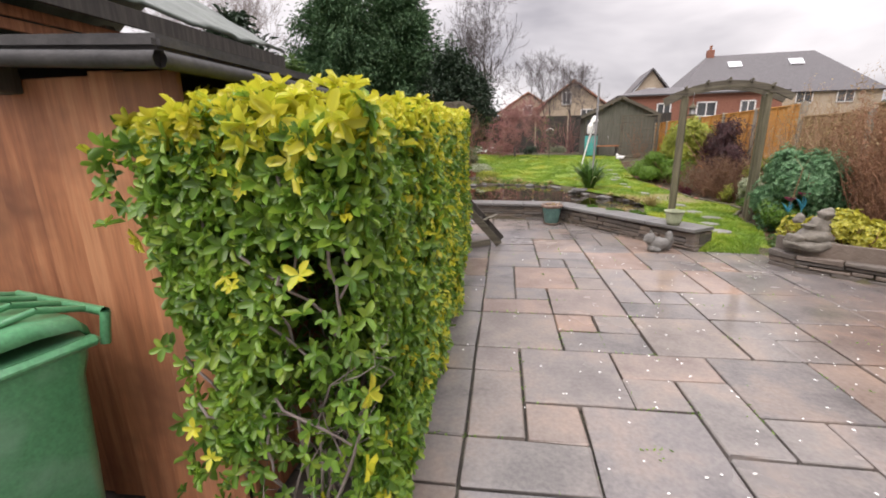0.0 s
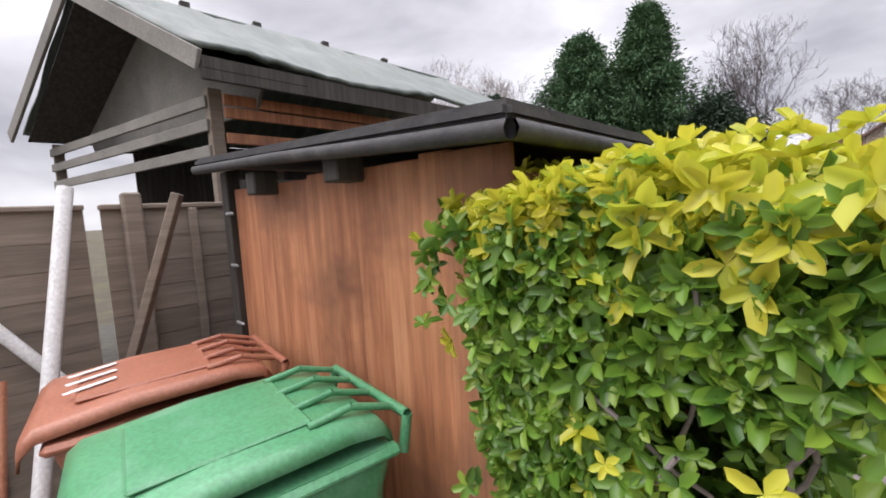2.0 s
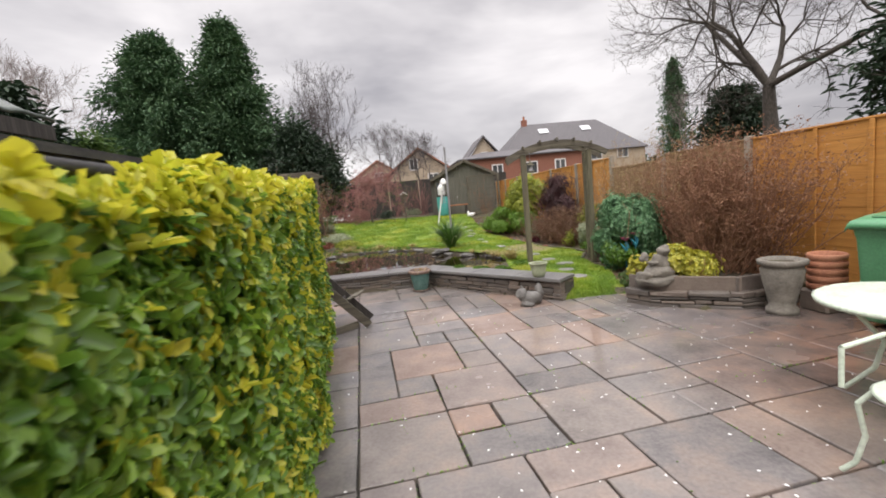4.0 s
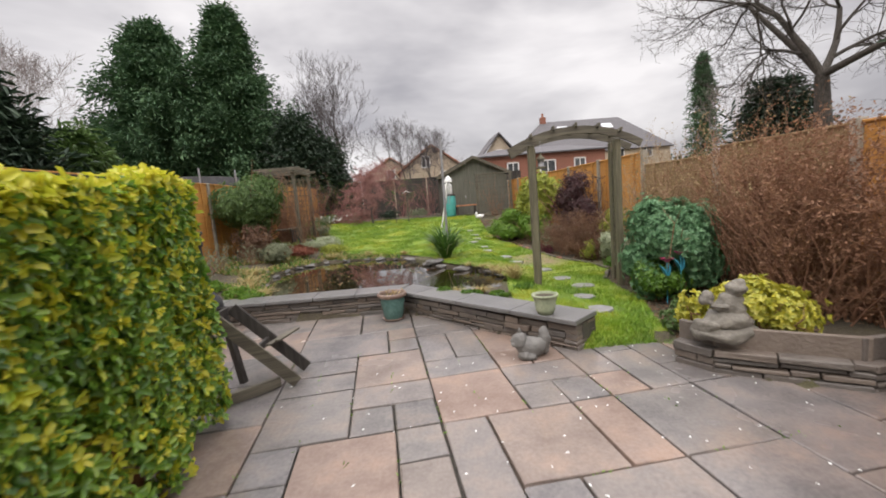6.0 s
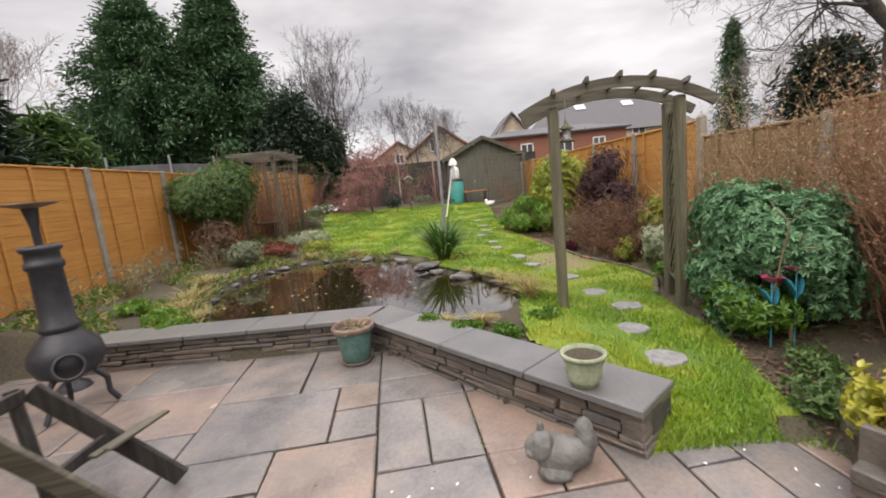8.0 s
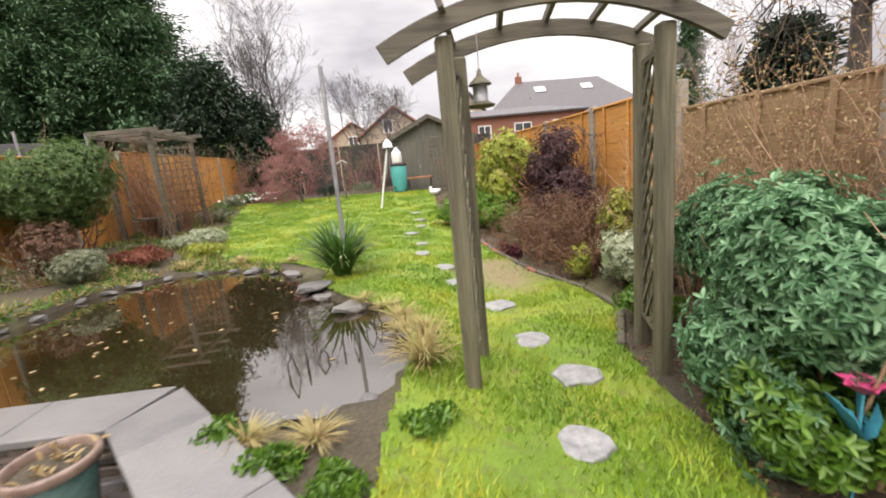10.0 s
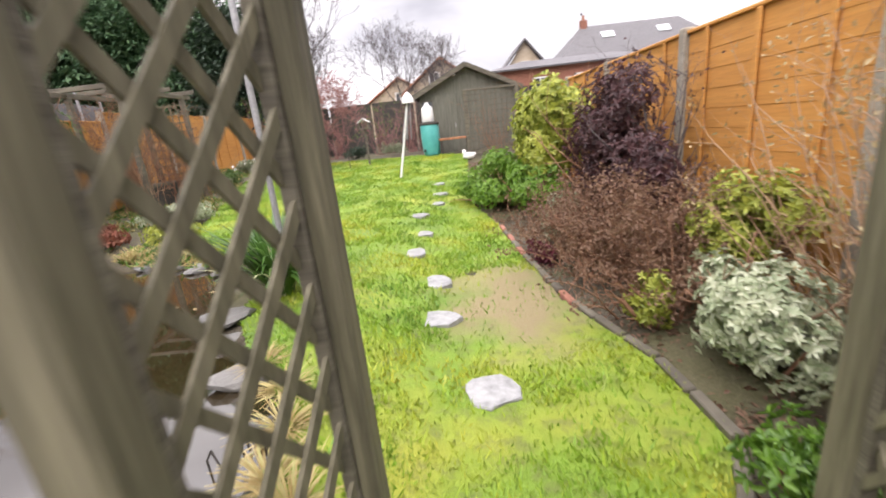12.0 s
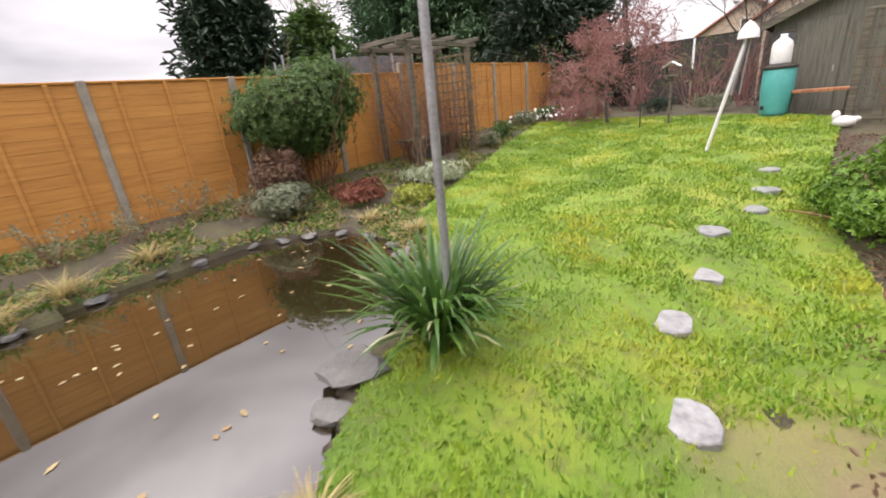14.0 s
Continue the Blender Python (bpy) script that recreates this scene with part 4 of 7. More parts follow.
def build_fences():
    rng = np.random.default_rng(71)
    # left boundary
    y = 5.15
    k = 0
    while y < 24.5:
        rise = 0.0 if y < 15 else 0.18
        z0, z1 = 0.40 + rise, 2.30 + rise
        fence_panel(-3.24, y + 0.05, y + 1.83, z0, z1, 1, rng)
        fence_post(-3.24, y, 0.1, z1 + 0.04)
        y += 1.88
    fence_post(-3.24, y, 0.1, 2.52)
    # right boundary
    y = -3.3
    while y < 20.5:
        z0, z1 = (0.1, 1.90) if y < 7.0 else (0.15, 1.80) if y < 9.2 else (0.18, 2.04)
        if 6.0 < y < 9.0:
            fence_panel(5.97, y + 0.05, y + 1.83, z0, z1, -1, rng, "x", "weathered tan overlapping fence panel behind bare climbers", "fence_tan")
        else:
            fence_panel(5.97, y + 0.05, y + 1.83, z0, z1, -1, rng)
        fence_post(5.97, y, 0.0, z1 + 0.06)
        y += 1.88
    fence_post(5.97, y, 0.0, 2.1)
    # far end
    x = -5.0
    while x < 6.5:
        fence_panel(26.6, x + 0.03, x + 1.83, 0.65, 2.75, -1, rng, "y", "dark weathered wooden fence panel at the garden's end", "darkwood")
        x += 1.86
    # old grey fence by the bins
    y = -5.0
    while y < 0.9:
        fence_panel(-2.35, y, y + 1.8, 0.05, 1.66, 1, rng, "x", "weathered grey overlapping fence panel behind the bins", "fence_old", 2)
        y += 1.86
    fence_post(-2.3, 0.72, 0, 1.75, "fence_old", 0.09)
    box_ob = beam("brace_timber", (-2.2, 0.35, 0.02), (-1.93, 0.86, 1.72), 0.09, 0.04, M["fence_old"])
    tagged(box_ob, "weathered grey timber leaning on the fence corner", "timber")


def build_arch():
    root = thing("garden_arch", (3.9, 8.35, 0.1), "weathered wooden rose arch with lattice sides over the lawn path", "garden arch")
    XL, XR, Y0, Y1, SH = 3.32, 4.54, 8.03, 8.49, 0.15
    for x, y in ((XL, Y0), (XR, Y0), (XL + SH, Y1), (XR + SH, Y1)):
            z0 = float(height(x, y)) - 0.1
            box("post", (x, y, (z0 + 2.14) / 2), (0.088, 0.088, 2.14 - z0), M["post"], root, "", 0.01)
    cx, half, rad = (XL + XR) / 2, (XR - XL) / 2 + 0.32, 1.9
    for y in (Y0 - 0.062, Y1 + 0.062):
        bm = bmesh.new()
        n = 18
        rings = []
        for i in range(n + 1):
            x = -half + 2 * half * i / n
            zc = 2.30 - rad + math.sqrt(rad * rad - x * x)
            sl = math.atan2(-x, math.sqrt(rad * rad - x * x))
            dx, dz = -math.sin(sl) * 0.048, math.cos(sl) * 0.048
            rings.append([bm.verts.new((cx + (SH if y > 8.2 else 0) + x + s * dx, y + t, zc + s * dz)) for s, t in ((-1, -0.018), (1, -0.018), (1, 0.018), (-1, 0.018))])
        for a, b in zip(rings[:-1], rings[1:]):
            for k in range(4):
                bm.faces.new((a[k], a[(k + 1) % 4], b[(k + 1) % 4], b[k]))
        bm.faces.new(rings[0])
        bm.faces.new(rings[-1][::-1])
        bmesh.ops.recalc_face_normals(bm, faces=bm.faces[:])
        part("arched_beam", bm, M["rail"], root)
    for i in range(5):
        x = -0.62 + 0.31 * i
        zc = 2.30 - rad + math.sqrt(rad * rad - x * x) + 0.055
        tilt = -math.degrees(math.asin(x / rad))
        box("rafter", (cx + x + SH / 2, (Y0 + Y1) / 2, zc), (0.03, Y1 - Y0 + 0.36, 0.055), M["rail"], root, "", 0.004, (0, -tilt, -13.4))
    ya, yb, za, zb = Y0 + 0.055, Y1 - 0.055, 0.30, 2.02
    for x0 in (XL, XR):
        def at(y, z, off=0.0):
            return (x0 + SH * (y - Y0) / (Y1 - Y0) + off, y, z)

        for y in (ya, yb):
            beam("lattice_frame", at(y, za), at(y, zb), 0.034, 0.026, M["rail"], root)
        for z in (za, zb):
            beam("lattice_frame", at(ya, z), at(yb, z), 0.03, 0.034, M["rail"], root)
        for sgn, off in ((1, 0.008), (-1, -0.008)):
            c = za - 1.35 * (yb - ya) + 0.06
            while c < zb:
                lo, hi = max(0.0, (za - c) / (1.35 * (yb - ya))), min(1.0, (zb - c) / (1.35 * (yb - ya)))
                if hi - lo > 0.08:
                    q = []
                    for f in (lo, hi):
                        y = ya + (yb - ya) * (f if sgn > 0 else 1 - f)
                        q.append(at(y, c + 1.35 * (yb - ya) * f, off))
                    beam("slat", q[0], q[1], 0.012, 0.026, M["post"], root, "", 0)
                c += 0.17
    # hanging lantern feeder
    f = thing("bird_feeder", (3.6, 8.5, 1.84), "small hanging lantern-shaped bird feeder of weathered metal", "bird feeder")
    lathe("tray", (3.6, 8.5, 1.84), [(0.001, 0), (0.085, 0.0), (0.09, 0.012), (0.08, 0.016), (0.055, 0.03), (0.001, 0.03)], M["post"], f)
    lathe("cage", (3.6, 8.5, 1.868), [(0.05, 0), (0.052, 0.01), (0.048, 0.012), (0.048, 0.1), (0.054, 0.105), (0.04, 0.11)], M["greymetal"], f, n=8)
    lathe("roof", (3.6, 8.5, 1.975), [(0.075, 0), (0.07, 0.01), (0.03, 0.045), (0.018, 0.06), (0.012, 0.09), (0.001, 0.10)], M["post"], f)
    polyline("hook", [(3.6, 8.5, 2.07), (3.6, 8.5, 2.3)], 0.003, M["greymetal"], f)


def build_sheds():
    # boarded shed beside the hedge
    root = thing("boarded_shed", (-0.9, 1.2, 0), "red-brown boarded garden shed with black felt roof edge", "shed")
    rng = np.random.default_rng(81)
    y0, y1, x0, x1 = 1.12, 4.6, -1.80, -0.02
    x = x0
    while x < x1 - 0.02:
        w = min(rng.uniform(0.1, 0.17), x1 - x)
        box("board", (x + w / 2, y0 + rng.uniform(-0.006, 0.006), 0.88), (w * 1.06, 0.02, 1.70 + rng.uniform(-0.03, 0.0)), M["cedar"], root, "", 0.004, (0, 0, rng.uniform(6, 10)))
        x += w
    y = y0 + 0.03
    while y < y1:
        box("board", (x1, y + 0.075, 0.83), (0.02, 0.152, 1.62), M["cedar"], root, "", 0.004, (0, 0, 4))
        y += 0.15
    # solid dark box filling the shed, so the gaps between boards look dark
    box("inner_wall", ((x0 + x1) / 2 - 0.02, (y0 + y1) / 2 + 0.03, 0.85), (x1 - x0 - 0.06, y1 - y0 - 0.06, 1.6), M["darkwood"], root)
    box("corner_post", (x0 - 0.06, y0 - 0.02, 0.93), (0.09, 0.07, 1.8), M["darkwood"], root)
    bm = bmesh.new()
    zs = [(x0 - 0.16, 1.86), (x1 + 0.10, 1.735)]
    vs = [bm.verts.new((zs[a][0], yy, zs[a][1])) for yy in (y0 - 0.16, y1 + 0.1) for a in (0, 1)]
    bm.faces.new((vs[0], vs[1], vs[3], vs[2]))
    thicken(bm, -0.045)
    bmesh.ops.bevel(bm, geom=bm.edges[:], offset=0.014, segments=2, affect="EDGES")
    part("felt_roof", bm, M["felt"], root)
    polyline("roof_roll", [(x0 - 0.16, y0 - 0.155, 1.845), (-1.0, y0 - 0.158, 1.79), (-0.4, y0 - 0.16, 1.745), (x1 + 0.10, y0 - 0.155, 1.715), (x1 + 0.11, y1 + 0.1, 1.715)], 0.024, M["felt"], root)
    for xx in (-1.32, -0.66):
        box("bracket", (xx, y0 - 0.075, 1.72), (0.09, 0.11, 0.1), M["darkwood"], root)
    for z in (1.0, 1.32, 1.6):
        box("hinge", (x0 + 0.0, y0 - 0.06, z), (0.1, 0.012, 0.018), M["greymetal"], root)

    # neighbour's open-sided timber building
    root = thing("timber_outbuilding", (-4.66, 3.4, 0), "open-sided timber outbuilding with a rumpled green sheet roof", "outbuilding")
    ya, yb, xr, zr, xe, ze = 1.25, 5.75, -4.45, 3.77, -2.58, 2.72
    for s in (1, -1):
        nx, ny = 18, 60
        vs, fs = [], []
        for i in range(nx + 1):
            for j in range(ny + 1):
                f = i / nx
                xx = xr + s * (xe - xr) * f
                yf = ya + 0.21 * (xx - xe)
                yy = yf + (yb - yf) * j / ny
                zz = zr + (ze - zr) * f + 0.06 * noise.noise((xx * 2.2, yy * 1.6 + s, 0.3)) + 0.03 * noise.noise((xx * 3.0 + yy * 4.0, yy * 5.0, 1.3))
                vs.append((xx, yy, zz))
        for i in range(nx):
            for j in range(ny):
                a = i * (ny + 1) + j
                fs.append((a, a + 1, a + ny + 2, a + ny + 1))
        me = np_mesh("roof_sheet", vs, fs, True)
        ob = link_mesh("roof_sheet", me, M["greenfelt"], root)
        sol = ob.modifiers.new("thick", "SOLIDIFY")
        sol.thickness = 0.035
        beam("bargeboard", (xr, ya - 0.452, zr - 0.06), (xr + s * (xe - xr), ya - 0.452 + s * 0.437, ze - 0.06), 0.03, 0.14, M["greyply"], root)
        box("fascia", (xr + s * (xe - xr) * 0.99, (ya + yb) / 2, ze - 0.10), (0.03, yb - ya, 0.16), M["darkwood"], root)
    polyline("ridge_bolts", [(xr, ya, zr + 0.03), (xr, yb, zr + 0.03)], 0.03, M["greenfelt"], root)
    for yy in (1.75, 2.5, 3.4, 4.4):
        box("ridge_clip", (xr, yy, zr + 0.07), (0.07, 0.09, 0.07), M["darkwood"], root)
    bm = bmesh.new()
    g = [bm.verts.new(p) for p in ((-6.1, 1.08, 2.45), (-2.95, 1.75, 2.45), (-2.8, 1.78, 2.74), (xr, 1.42, 3.66), (-6.2, 1.04, 2.74))]
    bm.faces.new(g)
    thicken(bm, 0.03)
    part("gable_board", bm, M["greyply"], root)
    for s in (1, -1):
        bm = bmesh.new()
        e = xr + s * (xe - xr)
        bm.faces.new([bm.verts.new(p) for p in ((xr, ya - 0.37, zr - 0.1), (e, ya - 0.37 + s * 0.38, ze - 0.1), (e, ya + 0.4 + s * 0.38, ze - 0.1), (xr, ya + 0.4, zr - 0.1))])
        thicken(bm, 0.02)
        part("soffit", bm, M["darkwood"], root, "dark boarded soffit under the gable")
    for xx in (-3.02, -6.3):
        for yy in (1.45 if xx > -4 else 0.75, 3.5, 5.4):
            box("post", (xx, yy, 1.3), (0.1, 0.1, 2.6), M["fence_old"], root)
    for z, m in ((2.52, "cedar"), (2.42, "cedar"), (2.22, "cedar"), (2.02, "cedar")):
        box("side_rail", (-2.95, 3.5, z), (0.03, 4.0, 0.085), M[m], root)
    for z in (2.5, 2.32, 2.12):
        box("front_rail", (-4.66, 1.04, z), (3.4, 0.03, 0.09), M["greyply"], root, "", 0.004, (0, 0, 12))
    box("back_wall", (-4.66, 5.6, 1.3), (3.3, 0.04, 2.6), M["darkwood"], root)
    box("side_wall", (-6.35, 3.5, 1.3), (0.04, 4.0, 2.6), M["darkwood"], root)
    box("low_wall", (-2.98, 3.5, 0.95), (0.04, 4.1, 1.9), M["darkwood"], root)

    # garden shed at the far end
    root = thing("garden_shed", (4.4, 22.6, 0.65), "grey-green wooden shed with a low gabled felt roof", "shed")
    xa, xb, yf, yk, zb = 2.98, 6.0, 21.65, 24.3, 0.6
    apx, apz, ez = 4.5, 3.28, 2.55
    bm = bmesh.new()
    f = [bm.verts.new(p) for p in ((xa, yf, zb), (xb, yf, zb), (xb, yf, ez), (apx, yf, apz), (xa, yf, ez))]
    r = bmesh.ops.extrude_face_region(bm, geom=[bm.faces.new(f)])
    bmesh.ops.translate(bm, vec=(0, yk - yf, 0), verts=[v for v in r["geom"] if isinstance(v, bmesh.types.BMVert)])
    bmesh.ops.recalc_face_normals(bm, faces=bm.faces[:])
    part("wall", bm, M["shed"], root)
    x = xa + 0.1
    while x < xb:
        h = ez + (apz - ez) * (1 - abs(x - apx) / 1.55)
        box("cover_strip", (x, yf - 0.008, (zb + h) / 2), (0.03, 0.016, h - zb - 0.04), M["shed"], root, "", 0.002)
        x += 0.24
    for s, xe2 in ((-1, xa - 0.22), (1, xb + 0.22)):
        ze2 = apz - (apz - ez) * abs(xe2 - apx) / abs((xa if s < 0 else xb) - apx)
        bm = bmesh.new()
        q = [bm.verts.new(p) for p in ((apx, yf - 0.22, apz + 0.02), (xe2, yf - 0.22, ze2 + 0.02), (xe2, yk + 0.1, ze2 + 0.02), (apx, yk + 0.1, apz + 0.02))]
        bm.faces.new(q)
        thicken(bm, 0.05)
        part("roof", bm, M["felt"], root)
        beam("bargeboard", (apx, yf - 0.23, apz - 0.02), (xe2, yf - 0.23, ze2 - 0.02), 0.025, 0.13, M["rail"], root)
    d = box("door", (3.75, yf - 0.022, 1.55), (0.78, 0.035, 1.85), M["shed"], root)
    box("door_handle", (4.05, yf - 0.05, 1.5), (0.03, 0.03, 0.12), M["greymetal"], d)
    lathe("floodlight", (4.1, yf - 0.06, 2.98), [(0.001, 0), (0.06, 0.0), (0.07, 0.05), (0.03, 0.08), (0.001, 0.085)], M["white"], root, n=12)
    w = box("window", (3.2, yf - 0.016, 2.0), (0.34, 0.03, 0.6), M["glass"], root)
    for dx in (-0.18, 0.18):
        box("frame", (3.2 + dx, yf - 0.03, 2.0), (0.03, 0.03, 0.66), M["rail"], w)
    for dz in (-0.32, 0.32):
        box("frame", (3.2, yf - 0.03, 2.0 + dz), (0.39, 0.03, 0.03), M["rail"], w)
    # bench
    b = thing("bench", (3.95, 20.95, 0.65), "plain wooden plank bench against the shed", "bench")
    box("seat", (3.95, 20.95, 1.12), (0.95, 0.28, 0.06), M["cedar"], b)
    for dx in (-0.4, 0.4):
        box("leg", (3.95 + dx, 20.95, 0.87), (0.08, 0.24, 0.46), M["darkwood"], b)


def build_trellis_screen():
    root = thing("trellis_screen", (5.0, 19.8, 0.55), "weathered square trellis screen with climbing stems", "trellis")
    xa, xb, y, za, zb = 4.33, 5.75, 19.8, 0.55, 2.4
    for x in (xa, xb):
        box("post", (x, y, (za + zb) / 2), (0.1, 0.1, zb - za), M["rail"], root)
    for z in (za + 0.1, zb - 0.02):
        box("rail", ((xa + xb) / 2, y, z), (xb - xa, 0.04, 0.05), M["rail"], root)
    for k in range(9):
        x = xa + (k + 1) * (xb - xa) / 10
        box("slat", (x, y + 0.01, (za + zb) / 2), (0.02, 0.012, zb - za - 0.1), M["rail"], root, "", 0)
    for k in range(11):
        z = za + (k + 1) * (zb - za) / 12
        box("slat", ((xa + xb) / 2, y - 0.006, z), (xb - xa, 0.012, 0.02), M["rail"], root, "", 0)
    rng = np.random.default_rng(91)
    A, B, a, b = stems(rng, (5.1, 19.75, 0.6), 26, 1.7, 1.2, 0.006)
    V, F = tubes(A, B, a, b, 3)
    link_mesh("climber", np_mesh("climber", V, F), M["twig_brown"], root)


def build_litter():
    rng = np.random.default_rng(701)
    n = 240
    x, y = rng.normal(2.6, 1.2, n), rng.uniform(1.6, 6.0, n)
    k = inside(PATIO, x, y) & (x > 0.7 - 0.115 * (y - 0.9))
    P = np.stack([x[k], y[k], np.full(k.sum(), 0.004)], 1)
    n = len(P)
    D = unit(rng.normal(size=(n, 3)) * [1, 1, 0.1])
    tagged(link_mesh("fallen_petals", leaf_mesh("fallen_petals", P, D, np.tile([0, 0, 1.0], (n, 1)), rng.uniform(0.012, 0.028, n), 0.012, 0.1, 0.05), M["petal"]), "small pale fallen petals scattered on the wet patio", "petals", kind="stuff")
    # moss and weeds in the joints
    ca, sa = math.cos(TILT_PAVING), math.sin(TILT_PAVING)
    n = 2600
    along = rng.random(n) < 0.5
    cx = np.where(along, rng.uniform(0.6, 4.5, n), rng.integers(0, 11, n) * 0.3172 + 0.876)
    cy = np.where(along, 1.423 + rng.integers(0, 9, n) * 0.3295, rng.uniform(1.0, 6.4, n))
    cx, cy = cx + rng.normal(0, 0.006, n), cy + rng.normal(0, 0.006, n)
    x, y = ca * cx - sa * cy, sa * cx + ca * cy
    k = inside(PATIO, x, y) & (np.array([noise.noise((a * 2.5, b * 2.5, 9.0)) for a, b in zip(x, y)]) > 0.12)
    P = np.stack([x[k], y[k], np.full(k.sum(), -0.006)], 1)
    n = len(P)
    D = unit(rng.normal(size=(n, 3)) * [1, 1, 0.4] + [0, 0, 0.6])
    tagged(link_mesh("joint_moss", leaf_mesh("joint_moss", P, D, unit(rng.normal(size=(n, 3)) + [0, 0, 1.0]), rng.uniform(0.012, 0.03, n), 0.008), M["box"]), "bright moss and weeds in the paving joints", "moss", kind="stuff")

# ---- hedge, shrubs, trees ----


def build_hedge():
    root = thing("hedge", (0.3, 3.2, 0), "clipped evergreen hedge with yellow new leaves on top", "hedge")
    rng = np.random.default_rng(101)
    Y0, Y1, H = 0.90, 5.35, 1.0

    def right(y):
        return 0.64 - 0.115 * (y - 0.9)

    def left(y):
        return -0.15 - 0.115 * (y - 0.9)

    def lump(p):
        return np.array([noise.noise((a * 2.3, b * 2.3, c * 2.3)) for a, b, c in p]) * 0.09

    # faces: right side, top, front, back
    def side(n):
        y, z = Y0 + (Y1 - Y0) * rng.random(n) ** 1.15, H * rng.random(n) ** 0.85
        return np.stack([right(y), y, z], 1), np.tile([1.0, 0, 0.1], (n, 1))

    def top(n):
        y, u = Y0 + (Y1 - Y0) * rng.random(n) ** 1.2, rng.random(n)
        return np.stack([left(y) + (right(y) - left(y)) * u, y, np.full(n, H)], 1), np.tile([0, 0, 1.0], (n, 1))

    def front(n):
        u, z = rng.random(n), H * rng.random(n) ** 0.85
        return np.stack([left(Y0) + (right(Y0) - left(Y0)) * u, np.full(n, Y0), z], 1), np.tile([0, -1.0, 0.1], (n, 1))

    def back(n):
        u, z = rng.random(n), H * rng.random(n)
        return np.stack([left(Y1) + (right(Y1) - left(Y1)) * u, np.full(n, Y1), z], 1), np.tile([0, 1.0, 0.1], (n, 1))

    def lside(n):
        z = H * rng.random(n) ** 0.6
        y = Y0 + 0.5 * rng.random(n)
        return np.stack([left(y), y, z], 1), np.tile([-1.0, 0, 0.1], (n, 1))

    C, O = [], []
    for fn, n in ((side, 15000), (top, 6000), (front, 4200), (back, 700), (lside, 700)):
        p, o = fn(n)
        depth = rng.random(len(p)) ** 1.6 * 0.16
        k = lump(p)
        C.append(p + o * (k - depth)[:, None])
        O.append(unit(o + rng.normal(0, 0.45, (len(p), 3)) + np.array([0, 0, 0.25])))
    C, O = np.concatenate(C), np.concatenate(O)

    def top_at(y):
        return 1.58 + 0.045 * (y - 0.9)

    C[:, 2] *= top_at(C[:, 1])
    # the near end flares out towards the shed at the top and draws in at the foot
    flare = np.clip((1.9 - C[:, 1]) / 0.6, 0, 1) * np.clip((0.45 - C[:, 0]) / 0.5, 0, 1)
    C[:, 0] -= flare * (0.11 * smooth01((C[:, 2] - 0.8) / 0.7) - 0.07)
    # sparser, gappy towards the foot
    hole = np.array([noise.noise((a * 3.0 + 7, b * 3.0, c * 3.0)) for a, b, c in C])
    end = np.clip((1.5 - C[:, 1]) / 0.5, 0, 1)
    keep = (hole > -0.2 + 0.36 * end - 0.45 * (C[:, 2] - 0.7)) | (rng.random(len(C)) < 0.25 - 0.19 * end)
    keep &= (C[:, 2] > 0.12) | (rng.random(len(C)) < 0.3)
    C, O = C[keep], O[keep]
    yellow = (C[:, 2] > top_at(C[:, 1]) - 0.07 + rng.normal(0, 0.055, len(C))) | (rng.random(len(C)) < 0.02 + 0.24 * np.clip((C[:, 1] - 1.1) / 1.2, 0, 1))
    for name, sel, mat, ln in (("green_leaves", ~yellow, "choisya", 0.04), ("yellow_leaves", yellow, "choisya_y", 0.043)):
        ln = np.repeat(ln * (1 + 0.35 * np.clip((C[sel][:, 1] - 1.4) / 1.4, 0, 1)), 5)
        P, D, N, l, w = whorls(rng, C[sel], O[sel], 5, ln, ln * 0.5)
        link_mesh(name, leaf_mesh(name, P, D, N, l, w, 0.16, 0.3, 0.8), M[mat], root)
    # bright shoots
    for x, y, z in ((0.13, Y0 - 0.09, 0.72), (0.16, Y0 - 0.08, 0.62), (0.33, Y0 - 0.09, 1.16), (0.52, Y0 - 0.09, 1.2), (0.6, 1.7, 0.8)):
        q = whorls(rng, np.array([[x, y, z]]), unit(np.array([[0.3, -1, 0.5]])), 5, 0.034, 0.016, 0.9)
        link_mesh("bright_shoot", leaf_mesh("bright_shoot", *q, 0.15, 0.2, 0.6), M["choisya_y"], root)
    # bare crooked branches showing through the near end
    for i in range(16):
        x, z = rng.uniform(0.12, 0.52), rng.uniform(0.35, 1.15)
        a = rng.normal(0, 0.5)
        pts = [(x + 0.05 * math.sin(a) * k + rng.normal(0, 0.012), Y0 + 0.1 - 0.02 * k + rng.normal(0, 0.012), z + 0.06 * math.cos(a) * k) for k in range(6)]
        polyline("branch", pts, 0.0045, M["twig_pale"], root, "pale crooked bare branch", 5)
    # woody inside
    A, B, ra, rb = [], [], [], []
    for y in np.arange(Y0 + 0.15, Y1 - 0.1, 0.32):
        q = stems(rng, ((left(y) + right(y)) / 2, y, 0), 7, 1.1, 0.36, 0.011, 4, 2)
        for acc, v in zip((A, B, ra, rb), q):
            acc.append(v)
    A, B, ra, rb = (np.concatenate(v) for v in (A, B, ra, rb))
    k = (B[:, 0] > left(B[:, 1])) & (B[:, 0] < right(B[:, 1]) + 0.02) & (B[:, 1] > Y0) & (B[:, 1] < Y1)
    V, F = tubes(A[k], B[k], ra[k], rb[k], 4)
    link_mesh("branch_growth", np_mesh("branch_growth", V, F), M["twig_pale"], root)
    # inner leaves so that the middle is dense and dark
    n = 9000
